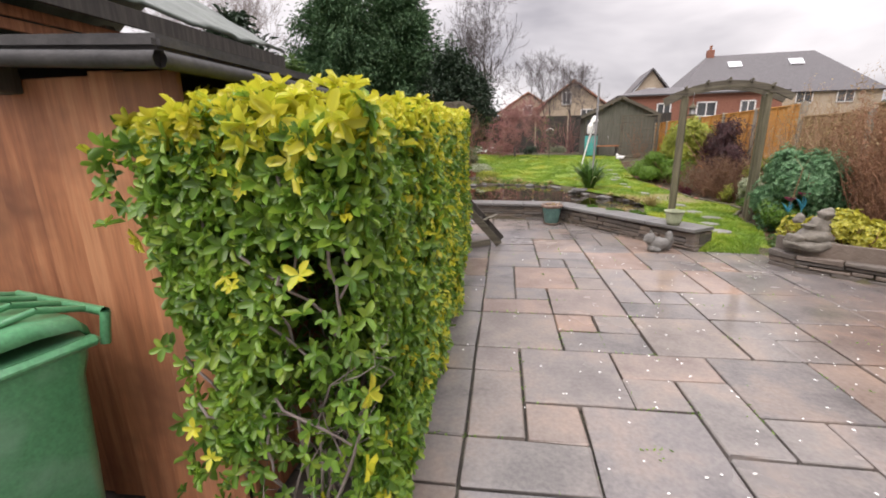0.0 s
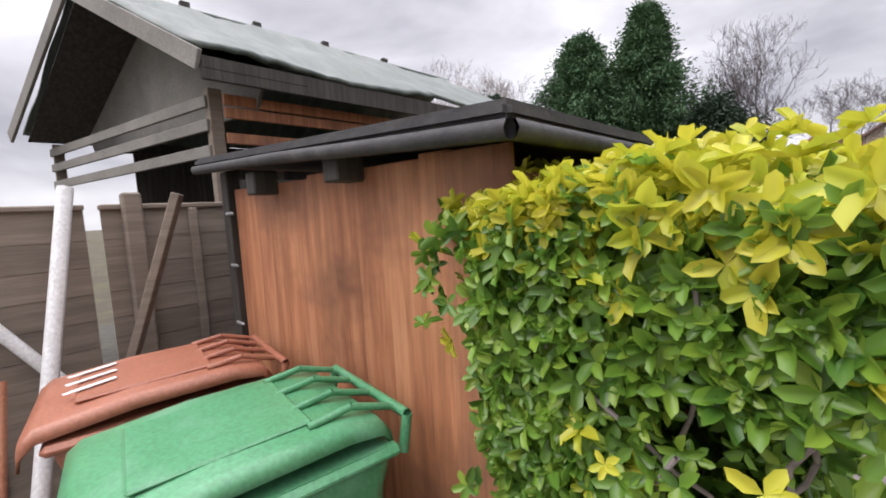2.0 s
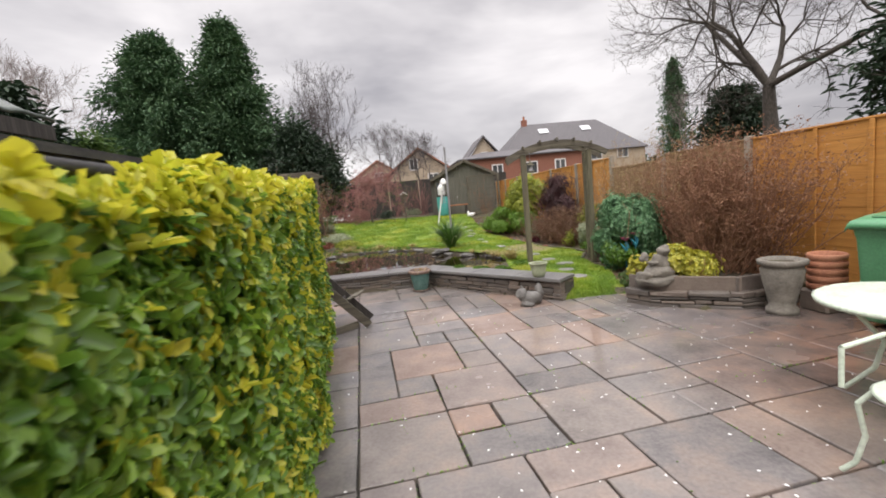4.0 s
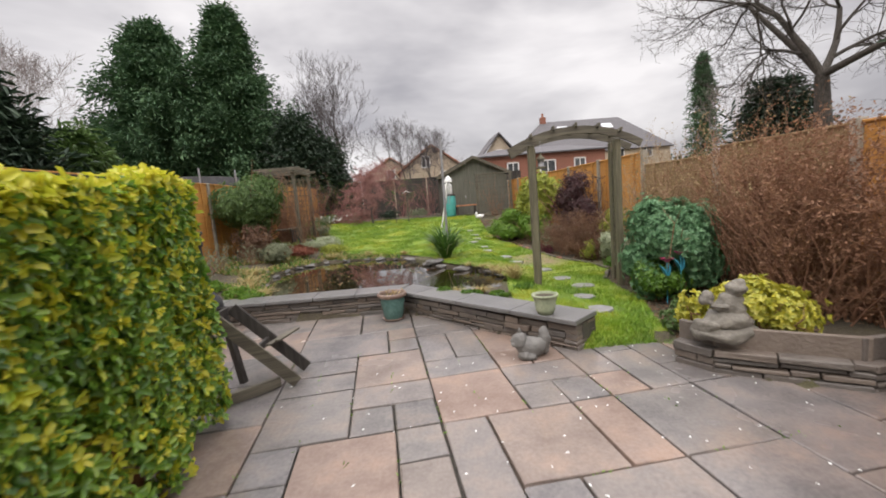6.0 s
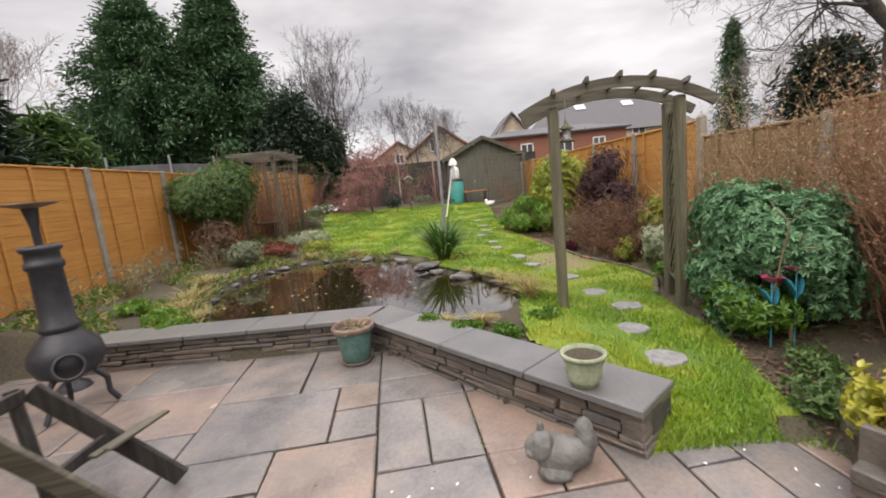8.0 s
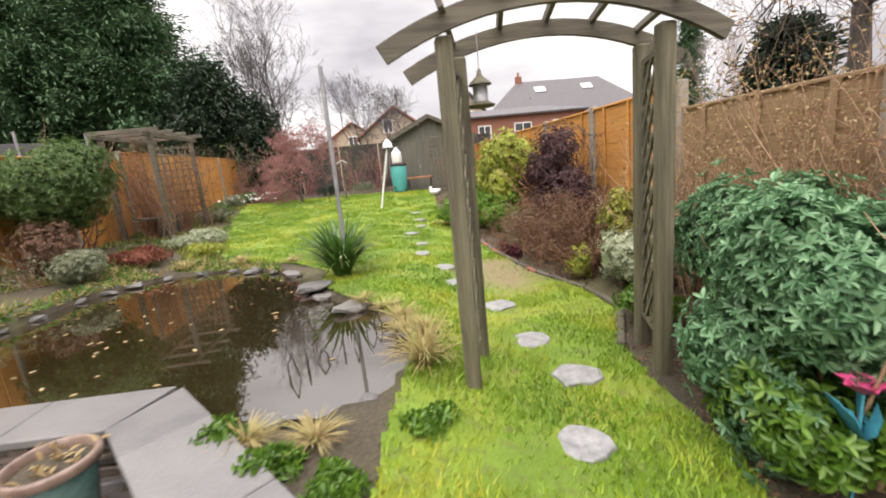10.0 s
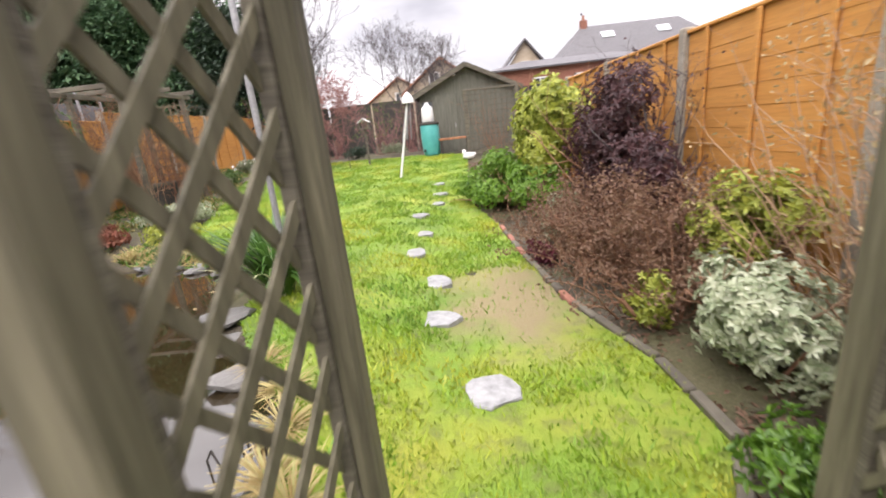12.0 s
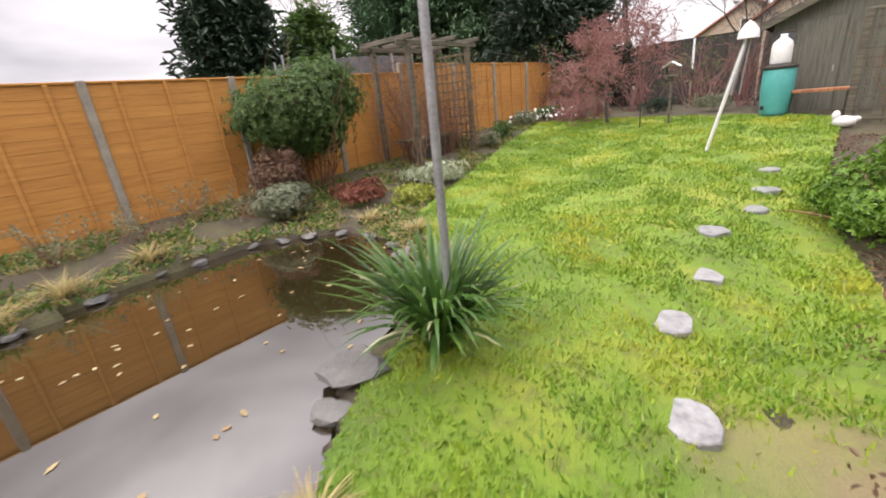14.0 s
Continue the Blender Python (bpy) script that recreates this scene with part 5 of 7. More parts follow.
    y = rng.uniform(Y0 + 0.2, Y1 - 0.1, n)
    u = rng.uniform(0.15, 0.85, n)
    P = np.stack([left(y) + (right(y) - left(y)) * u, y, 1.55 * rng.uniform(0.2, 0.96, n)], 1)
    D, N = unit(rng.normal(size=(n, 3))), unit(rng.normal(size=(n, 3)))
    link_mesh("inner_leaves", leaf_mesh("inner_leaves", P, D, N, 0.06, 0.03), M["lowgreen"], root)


def leafy_shrub(name, loc, radii, n, leaf, mat, label, category="shrub", seed=1, group="", k=4, width=0.4, stem=10, lift=0.0, twig="twig_brown", lumps=8, shell=0.55):
    rng = np.random.default_rng(seed)
    x, y = loc
    z = float(height(x, y))
    root = thing(name, (x, y, z), label, category, group)
    c = np.array([x, y, z + lift + radii[2] * 0.9])
    P, O = blob_points(rng, n, c, radii, lumps, shell)
    P[:, 2] = np.maximum(P[:, 2], z + 0.02)
    q = whorls(rng, P, O, k, leaf, leaf * width)
    link_mesh("foliage", leaf_mesh("foliage", *q), M[mat], root)
    if stem:
        A, B, a, b = stems(rng, (x, y, z), stem, lift + radii[2] * 1.7, min(radii[0], radii[1]) * 1.1, 0.012 + 0.008 * radii[2], 4, 1)
        V, F = tubes(A, B, a, b, 4)
        link_mesh("twig_growth", np_mesh("twig_growth", V, F), M[twig], root)
    return root


def twig_shrub(name, loc, h, spread, n, mat, label, seed, r0=0.008, fork=2, leaves=0, leafmat="brownleaf", leaf=0.03, droop=0.0, stretch=(1, 1)):
    rng = np.random.default_rng(seed)
    x, y = loc
    z = float(height(x, y))
    root = thing(name, (x, y, z), label, "shrub")
    A, B, a, b = stems(rng, (0, 0, 0), n, h, spread, r0, 4, fork, 0, droop)
    sc = np.array([stretch[0], stretch[1], 1.0])
    A, B = A * sc + np.array([x, y, z]), B * sc + np.array([x, y, z])
    V, F = tubes(A, B, a, b, 4)
    link_mesh("twig_growth", np_mesh("twig_growth", V, F), M[mat], root)
    if leaves:
        i = rng.integers(0, len(B), leaves)
        P = B[i] + rng.normal(0, 0.02, (leaves, 3))
        D, N = unit(rng.normal(size=(leaves, 3)) + [0, 0, 0.4]), unit(rng.normal(size=(leaves, 3)) + [0, 0, 0.6])
        link_mesh("leaves", leaf_mesh("leaves", P, D, N, leaf * rng.uniform(0.6, 1.2, leaves), leaf * 0.45), M[leafmat], root)
    return root


def strap_plant(name, loc, n, h, spread, width, mat, label, seed, pale=0, zoff=0.0, cat="plant"):
    rng = np.random.default_rng(seed)
    x, y = loc
    z = float(height(x, y)) + zoff
    root = thing(name, (x, y, z), label, cat)

    def straps(count, lo, hi, wid):
        seg = 6
        a = rng.uniform(0, 2 * np.pi, count)
        L = h * rng.uniform(lo, hi, count)
        out = rng.uniform(0.15, 1.0, count) * spread
        bend = rng.uniform(0.3, 1.0, count)
        rad = np.stack([np.cos(a), np.sin(a), 0 * a], 1)
        sid = np.stack([-np.sin(a), np.cos(a), 0 * a], 1)
        base = np.array([x, y, z]) + rad * rng.uniform(0, 0.14 * spread, (count, 1))
        V = []
        for k in range(seg + 1):
            t = k / seg
            c = base + rad * (out * t ** 1.4)[:, None] + np.array([0, 0, 1.0]) * (L * (t - 0.62 * bend * t ** 2.6))[:, None]
            w = wid * (0.6 + 0.8 * t) * (1 - t ** 3) + 0.0015
            V += [c - sid * w / 2, c + sid * w / 2]
        V = np.stack(V, 1)
        f = np.array([[2 * k, 2 * k + 1, 2 * k + 3, 2 * k + 2] for k in range(seg)])
        F = (np.arange(count)[:, None, None] * 2 * (seg + 1) + f[None]).reshape(-1, 4)
        return np_mesh("straps", V.reshape(-1, 3), F, True)

    link_mesh("leaves", straps(n, 0.6, 1.15, width), M[mat], root)
    if pale:
        link_mesh("dry_leaves", straps(pale, 0.5, 0.9, width), M["strap_pale"], root, "pale dry drooping leaves")
    return root


def conifer(loc, h, r, seed, n=26000, mat="conifer", label="tall dense dark green conifer", low=0.06, point=0.75, leaf=0.44):
    rng = np.random.default_rng(seed)
    x, y = loc
    z = float(height(x, y))
    root = thing("conifer", (x, y, z), label, "tree")
    V, F = tubes([(x, y, z)], [(x, y, z + h * 0.95)], [0.24], [0.03], 9)
    link_mesh("trunk", np_mesh("trunk", V, F), M["trunk"], root)
    nb = 420
    t = low + (1 - low) * rng.random(nb) ** 0.9
    ang = rng.uniform(0, 6.283, nb)
    prof = np.clip((1 - t) ** point, 0, 1) * (0.35 + 0.65 * np.clip((t - low) * 7, 0, 1)) * rng.choice([0.5, 0.75, 1.0, 1.15, 1.5], nb) * rng.uniform(0.75, 1.1, nb)
    rad = np.stack([np.cos(ang), np.sin(ang), 0 * ang], 1)
    A = np.stack([0 * t + x, 0 * t + y, z + t * h], 1)
    B = A + rad * (r * prof)[:, None] + np.array([0, 0, 1.0]) * (r * prof * rng.uniform(-0.1, 0.45, nb))[:, None]
    V, F = tubes(A, B, np.full(nb, 0.045), np.full(nb, 0.008), 4)
    link_mesh("branch_growth", np_mesh("branch_growth", V, F), M["trunk"], root)
    i = rng.integers(0, nb, n)
    s = rng.random(n) ** 0.55
    P = A[i] + (B[i] - A[i]) * s[:, None] + rng.normal(0, 0.2, (n, 3)) * (0.5 + s)[:, None]
    D = unit(unit(B[i] - A[i]) + rng.normal(0, 0.55, (n, 3)) + np.array([0, 0, -0.15]))
    N = unit(rng.normal(0, 0.5, (n, 3)) + np.array([0, 0, 1.0]))
    link_mesh("foliage", leaf_mesh("foliage", P, D, N, leaf * rng.uniform(0.5, 1.2, n), leaf * 0.24), M[mat], root)


def bare_tree(loc, h, trunk_h, r0, seed, mat="twig", label="leafless winter tree with fine dark twigs", levels=5, spread=0.6, rise=0.25, kids=3, cat="tree", name="bare_tree", z=None, twigmat=None):
    rng = np.random.default_rng(seed)
    x, y = loc
    z = float(height(x, y)) if z is None else z
    root = thing(name, (x, y, z), label, cat)
    A, B, a, b, L = tree_sticks(rng, (x, y, z - 0.1), h, trunk_h, r0, levels, spread, rise, kids)
    low = L < 2
    V, F = tubes(A[low], B[low], a[low], b[low], 8)
    link_mesh("trunk", np_mesh("trunk", V, F, True), M["trunk"] if mat != "twig_pale" else M[mat], root)
    V, F = tubes(A[~low], B[~low], np.maximum(a[~low], 0.006), np.maximum(b[~low], 0.005), 4)
    link_mesh("crown", np_mesh("crown", V, F), M[twigmat or mat], root)
    return root


def build_planting():
    # beside the arch and along the fence
    leafy_shrub("shrub", (4.74, 7.2), (0.6, 0.58, 0.66), 5200, 0.05, "bluegreen", "large blue-green evergreen shrub beside the arch", seed=207, k=6, width=0.34, lift=0.06, lumps=5, shell=0.3, twig="twig_tan")
    leafy_shrub("shrub", (5.1, 7.85), (0.5, 0.5, 0.68), 4200, 0.05, "bluegreen", "blue-green evergreen shrub behind the arch post", seed=208, k=6, width=0.34, lift=0.06, lumps=5, shell=0.3, twig="twig_tan")
    leafy_shrub("shrub", (4.95, 7.75), (0.36, 0.4, 0.3), 900, 0.06, "lowgreen", "glossy green shrub at the foot of the arch", seed=209, k=5, twig="twig_tan")
    leafy_shrub("shrub", (4.55, 7.2), (0.36, 0.42, 0.28), 800, 0.055, "lowgreen", "low glossy green shrub under the larger one", seed=202, k=5, twig="twig_tan")
    for i, (x, y, h) in enumerate([(5.35, 6.35, 1.75), (5.45, 5.6, 1.7), (5.2, 5.95, 1.55), (5.6, 7.4, 1.9), (5.55, 8.3, 1.85), (5.6, 9.0, 1.7)]):
        twig_shrub("bare_shrub", (x, y), h, 0.85 if i < 3 else 1.25, 110 if i < 3 else 80, "twig_brown" if i < 3 else "twig_tan", "dense leafless red-brown twiggy shrub against the fence", 210 + i, 0.009, 2, 6500 if i < 3 else 1600, "tanleaf" if i < 3 else "deadleaf", 0.032, 0.0, (0.45, 1.3))
    leafy_shrub("golden_shrub", (4.42, 5.45), (0.5, 0.34, 0.23), 1300, 0.045, "golden", "low yellow-green variegated evergreen in the raised bed", seed=220, lift=0.16, k=5, width=0.5)
    leafy_shrub("golden_shrub", (3.98, 5.62), (0.16, 0.16, 0.18), 160, 0.045, "golden", "small yellow variegated evergreen in the raised bed", seed=221, lift=0.16, k=5, width=0.5, stem=5)
    leafy_shrub("ground_cover", (4.2, 6.05), (0.24, 0.26, 0.11), 220, 0.04, "bushgreen", "low leafy ground cover beside the step", seed=222, stem=0)
    leafy_shrub("ground_cover", (4.5, 6.5), (0.2, 0.22, 0.1), 160, 0.04, "bushgreen", "low leafy ground cover in bare soil", seed=223, stem=0)
    # right bed beyond the arch
    leafy_shrub("variegated_shrub", (5.25, 9.55), (0.38, 0.44, 0.36), 2600, 0.04, "variegated", "rounded cream-variegated evergreen shrub", seed=230, k=5, width=0.5)
    leafy_shrub("ground_cover", (4.9, 8.75), (0.26, 0.3, 0.16), 420, 0.045, "lowgreen", "low glossy green plant behind the arch", seed=232, k=5, stem=6)
    leafy_shrub("lime_shrub", (4.98, 10.15), (0.15, 0.17, 0.22), 200, 0.05, "golden_tall", "small lime-green leafy shrub by the edging", seed=231, k=5)
    for i, (x, y) in enumerate([(5.05, 10.9), (5.0, 11.7), (5.4, 10.5), (5.45, 11.4), (5.15, 10.35), (5.3, 10.95), (5.1, 11.3)]):
        twig_shrub("heath_shrub", (x, y), 0.8, 0.75, 60, "twig_brown", "brown wintery twiggy heath with few leaves", 240 + i, 0.006, 2, 3200, "brownleaf", 0.032)
    leafy_shrub("shrub", (5.55, 10.2), (0.36, 0.5, 0.36), 1500, 0.05, "golden_tall", "yellow-green leafy shrub against the fence", seed=250, k=5, lift=0.15)
    leafy_shrub("shrub", (5.1, 12.45), (0.42, 0.45, 0.28), 1400, 0.045, "greyleaf", "grey-green low shrub in the flower bed", seed=251, k=5)
    leafy_shrub("red_plant", (4.62, 11.75), (0.15, 0.2, 0.11), 130, 0.06, "redleaf", "low dark red leafy plant at the bed's edge", seed=252, k=5, stem=0)
    leafy_shrub("box_shrub", (4.55, 14.9), (0.75, 0.9, 0.45), 4600, 0.045, "box", "low spreading bright green clipped evergreen", seed=253, k=5, width=0.45)
    leafy_shrub("box_shrub", (5.0, 13.8), (0.62, 0.6, 0.45), 3000, 0.045, "box", "low spreading bright green clipped evergreen", seed=254, k=5, width=0.45)
    leafy_shrub("tall_shrub", (5.3, 14.5), (0.6, 1.15, 1.0), 5200, 0.075, "golden_tall", "tall yellow-green evergreen shrub by the fence", seed=255, k=5, lift=0.15, width=0.42)
    leafy_shrub("tall_shrub", (5.5, 16.6), (0.45, 0.7, 0.75), 800, 0.075, "golden_tall", "yellow-green evergreen shrub by the fence", seed=256, k=5, lift=0.2, width=0.42)
    leafy_shrub("purple_shrub", (5.38, 11.8), (0.5, 1.15, 0.78), 5200, 0.045, "purple", "dark purple-leaved twiggy shrub", seed=257, k=4, lift=0.25, stem=18, shell=0.3)
    twig_shrub("bare_shrub", (5.7, 11.5), 1.7, 0.5, 24, "twig", "dark leafless shrub spreading on the fence", 258, 0.012, 3, 200, "purple", 0.04)
    # strap-leaved plant by the pond and grasses
    strap_plant("strap_leaved_plant", (2.22, 10.95), 340, 0.92, 0.64, 0.03, "strap", "dense clump of dark green strap leaves by the pond", 260, 26)
    strap_plant("dry_grass", (3.05, 8.3), 240, 0.34, 0.34, 0.006, "straw", "straw-coloured grass tuft at the arch's foot", 261)
    strap_plant("dry_grass", (3.1, 8.75), 120, 0.28, 0.25, 0.006, "straw", "straw-coloured grass tuft at the arch's foot", 262)
    for i, (x, y, s) in enumerate([(-1.35, 9.7, 1.0), (-1.6, 10.5, 1.0), (-1.15, 9.2, 0.9), (-0.8, 8.75, 0.8), (2.1, 7.72, 0.5), (2.45, 7.65, 0.5), (2.9, 9.2, 0.6), (2.95, 8.9, 0.6), (2.78, 9.5, 0.5), (2.55, 9.8, 0.5), (0.4, 12.7, 0.8), (-0.5, 12.75, 0.9), (1.3, 12.3, 0.6)]):
        strap_plant("dry_grass", (x, y), 150, 0.26 * s, 0.42 * s, 0.006, "straw", "dry straw-coloured grass at the pond margin", 270 + i)
    for i, (x, y, s) in enumerate([(-1.2, 8.75, 1.0), (-1.7, 9.1, 1.0), (-0.9, 8.55, 0.8), (2.3, 7.5, 0.6), (1.95, 7.75, 0.6), (2.6, 7.3, 0.5), (3.0, 7.6, 0.6)]):
        leafy_shrub("ground_cover", (x, y), (0.26 * s, 0.24 * s, 0.09 * s), 200, 0.045, "box" if i < 3 else "lowgreen", "low bright green leafy plant at the pond margin", seed=290 + i, stem=0)
    # left bank
    leafy_shrub("round_bush", (-2.6, 13.5), (1.0, 1.35, 1.1), 9000, 0.065, "bushgreen", "large rounded green evergreen bush over the fence", seed=300, k=5, lift=0.3, stem=16, width=0.3)
    leafy_shrub("heath_mound", (-1.7, 12.3), (0.5, 0.45, 0.28), 1900, 0.04, "greyleaf", "low rounded grey-green heath mound by the pond", seed=301, k=5)
    leafy_shrub("heath_mound", (-2.35, 12.6), (0.5, 0.55, 0.45), 1900, 0.045, "brownleaf", "dark brown wintery heath bush by the fence", seed=302, k=4)
    for i, (x, y) in enumerate([(-2.4, 15.7), (-2.3, 16.7), (-2.7, 16.2)]):
        twig_shrub("bare_shrub", (x, y), 1.9, 0.7, 45, "twig_brown", "leafless brown shrub growing through the arbour", 345 + i, 0.009, 2, 900, "brownleaf", 0.045)
    leafy_shrub("rust_plant", (-1.5, 13.5), (0.6, 0.6, 0.16), 420, 0.07, "rust", "rust-red withered low plants on the bank", seed=303, stem=0)
    leafy_shrub("pale_shrub", (-1.15, 14.9), (0.75, 0.75, 0.2), 800, 0.05, "variegated", "low pale silver-leaved plant on the bank", seed=304, stem=0, k=5)
    leafy_shrub("pale_shrub", (-0.7, 13.9), (0.5, 0.5, 0.14), 420, 0.05, "golden_tall", "low yellowish bank plant beside the lawn", seed=305, stem=0)
    for i, (x, y) in enumerate([(-2.4, 10.6), (-2.6, 11.4), (-2.3, 9.8), (-2.5, 9.0), (-2.1, 11.9)]):
        twig_shrub("heath_shrub", (x, y), 0.5, 0.5, 18, "twig_brown", "brown withered perennials on the pond bank", 310 + i, 0.005, 2, 300, "greyleaf", 0.04)
    for i, (x, y) in enumerate([(-1.9, 17.6), (-2.1, 18.7), (-2.3, 20.2), (-2.2, 21.4), (-1.6, 22.4)]):
        leafy_shrub("border_plant", (x, y), (0.42, 0.4, 0.2), 300, 0.06, "bushgreen" if i % 2 else "greyleaf", "low leafy border plant beside the lawn", seed=320 + i, stem=0)
    rng = np.random.default_rng(333)
    P = np.array([-2.0, 20.8, 1.0]) + rng.normal(0, 1, (70, 3)) * [0.35, 0.5, 0.06]
    tagged(link_mesh("white_flowers", leaf_mesh("white_flowers", P, unit(rng.normal(size=(70, 3))), unit(rng.normal(size=(70, 3)) + [0, 0, 2]), 0.09, 0.08), M["petal"]), "white winter flowers in the border", "flowers", kind="stuff")
    n = 42000
    x, y = rng.uniform(-3.2, 1.6, n), rng.uniform(8.4, 23.5, n)
    k = ~inside(LAWN, x, y) & ~inside(POND, x, y) & (x < 1.2 - 0.2 * (y - 12))
    k &= np.array([noise.noise((a * 1.3, b * 1.3, 3.0)) for a, b in zip(x, y)]) > -0.12
    x, y = x[k], y[k]
    n = len(x)
    D = unit(rng.normal(size=(n, 3)) * [1, 1, 0.3] + [0, 0, 0.9])
    q = np.stack([x, y, height(x, y)], 1)
    half = rng.random(n) < 0.5
    for sel, mat, label in ((half, "straw", "dry straw and leaf litter over the bank"), (~half, "lowgreen", "low weeds and moss over the bank")):
        tagged(link_mesh("bank_cover", leaf_mesh("bank_cover", q[sel], D[sel], unit(rng.normal(size=(sel.sum(), 3)) + [0, 0, 1.2]), rng.uniform(0.05, 0.13, sel.sum()), 0.022), M[mat]), label, "ground cover", kind="stuff")
    n = 16000
    x, y = rng.uniform(4.0, 5.9, n), rng.uniform(5.4, 19, n)
    k = ~inside(LAWN, x, y)
    x, y = x[k], y[k]
    n = len(x)
    q = np.stack([x, y, height(x, y) + 0.005], 1)
    tagged(link_mesh("leaf_litter", leaf_mesh("leaf_litter", q, unit(rng.normal(size=(n, 3)) * [1, 1, 0.3]), unit(rng.normal(0, 0.5, (n, 3)) + [0, 0, 1.0]), rng.uniform(0.02, 0.06, n), 0.02), M["brownleaf"]), "brown leaf litter on the flower bed soil", "leaf litter", kind="stuff")
    # far end
    bare_tree((-0.24, 20.9), 3.0, 0.7, 0.06, 401, "twig_red", "small leafless russet tree on the lawn", 6, 0.95, -0.1, 4)
    for i, (x, y) in enumerate([(-2.5, 24.3), (-0.6, 24.8), (1.2, 24.8), (2.4, 24.2), (-3.2, 23.0)]):
        twig_shrub("bare_shrub", (x, y), 1.9, 1.3, 26, "twig_red", "leafless russet shrub along the end of the garden", 410 + i, 0.012, 3, 500, "brownleaf" if i % 2 else "lowgreen", 0.06)
    for i, (x, y) in enumerate([(-1.6, 23.4), (0.4, 23.2), (1.8, 22.8)]):
        leafy_shrub("border_plant", (x, y), (0.6, 0.4, 0.26), 320, 0.06, "yew" if i == 1 else "greyleaf", "low plant at the end of the lawn", seed=420 + i, stem=0)
    # trees beyond
    conifer((-11.6, 26.4), 10.6, 3.5, 501, 95000, point=0.58, leaf=0.3)
    conifer((-7.8, 26.6), 11.3, 3.2, 502, 85000, point=0.78, leaf=0.3)
    conifer((-4.2, 24.9), 5.2, 1.9, 504, 14000, "yew", "dark spreading evergreen behind the fence", 0.03, 0.5, 0.3)
    conifer((-3.0, 25.9), 4.0, 1.5, 505, 8000, "yew", "dark spreading evergreen behind the fence", 0.03, 0.5, 0.3)
    conifer((-12.5, 17.5), 6.0, 2.0, 506, 14000, "yew", "dark evergreen in the neighbouring garden", 0.05, 0.6)
    conifer((-12.0, 20.5), 4.4, 1.7, 507, 8000, "bushgreen", "green evergreen in the neighbouring garden", 0.05, 0.6)
    conifer((36, 50), 14.5, 2.2, 508, 9000, "conifer", "slim dark conifer in the distance", 0.15, 0.8)
    conifer((20.5, 23), 5.0, 1.8, 509, 9000, "yew", "rounded dark evergreen beyond the fence", 0.05, 0.35)
    conifer((17.5, 11.5), 6.6, 2.1, 510, 12000, "yew", "dark evergreen beyond the fence", 0.05, 0.4)
    bare_tree((-2.9, 30.5), 9.6, 1.8, 0.22, 521, "twig", "large leafless tree with fine upright twigs", 6, 0.42, 0.35, 3)
    bare_tree((-4.6, 32), 9.2, 1.8, 0.2, 522, "twig", "large leafless tree with fine upright twigs", 6, 0.42, 0.35, 3)
    bare_tree((3.4, 38), 7.0, 1.6, 0.15, 528, "twig", "leafless tree with fine twigs in the distance", 6, 0.5, 0.3, 3)
    bare_tree((1.3, 37), 7.6, 1.6, 0.16, 523, "twig", "leafless tree with fine twigs in the distance", 6, 0.5, 0.3, 3)
    bare_tree((-22, 24), 11.5, 2.0, 0.22, 524, "twig_pale", "pale leafless tree in the distance", 6, 0.4, 0.35, 3)
    bare_tree((-18, 25), 9.5, 2.0, 0.2, 525, "twig_pale", "pale leafless tree in the distance", 6, 0.4, 0.35, 3)
    bare_tree((18.0, 18.0), 13.5, 4.6, 0.42, 526, "trunk", "large spreading leafless tree beyond the fence", 6, 0.7, 0.12, 4)
    for i, (x, y, h) in enumerate([(41, 52, 14), (44, 50, 13), (48, 55, 12), (30, 40, 9)]):
        bare_tree((x, y), h, 3.0, 0.14, 530 + i, "twig_pale", "slim leafless tree in the distance", 5, 0.4, 0.4, 3)
    # far hedge line
    rng = np.random.default_rng(540)
    n = 14000
    a = rng.uniform(-75, 75, n)
    P = np.stack([a, 72 + rng.normal(0, 2, n), rng.random(n) * (3.2 + 1.6 * np.sin(a * 0.31) + np.sin(a * 1.1))], 1)
    tagged(link_mesh("far_woods", leaf_mesh("far_woods", P, unit(rng.normal(size=(n, 3))), unit(rng.normal(size=(n, 3))), 1.1, 0.5), M["yew"]), "dark hedge and woods in the distance", "woods", kind="stuff")

# ---- houses ----


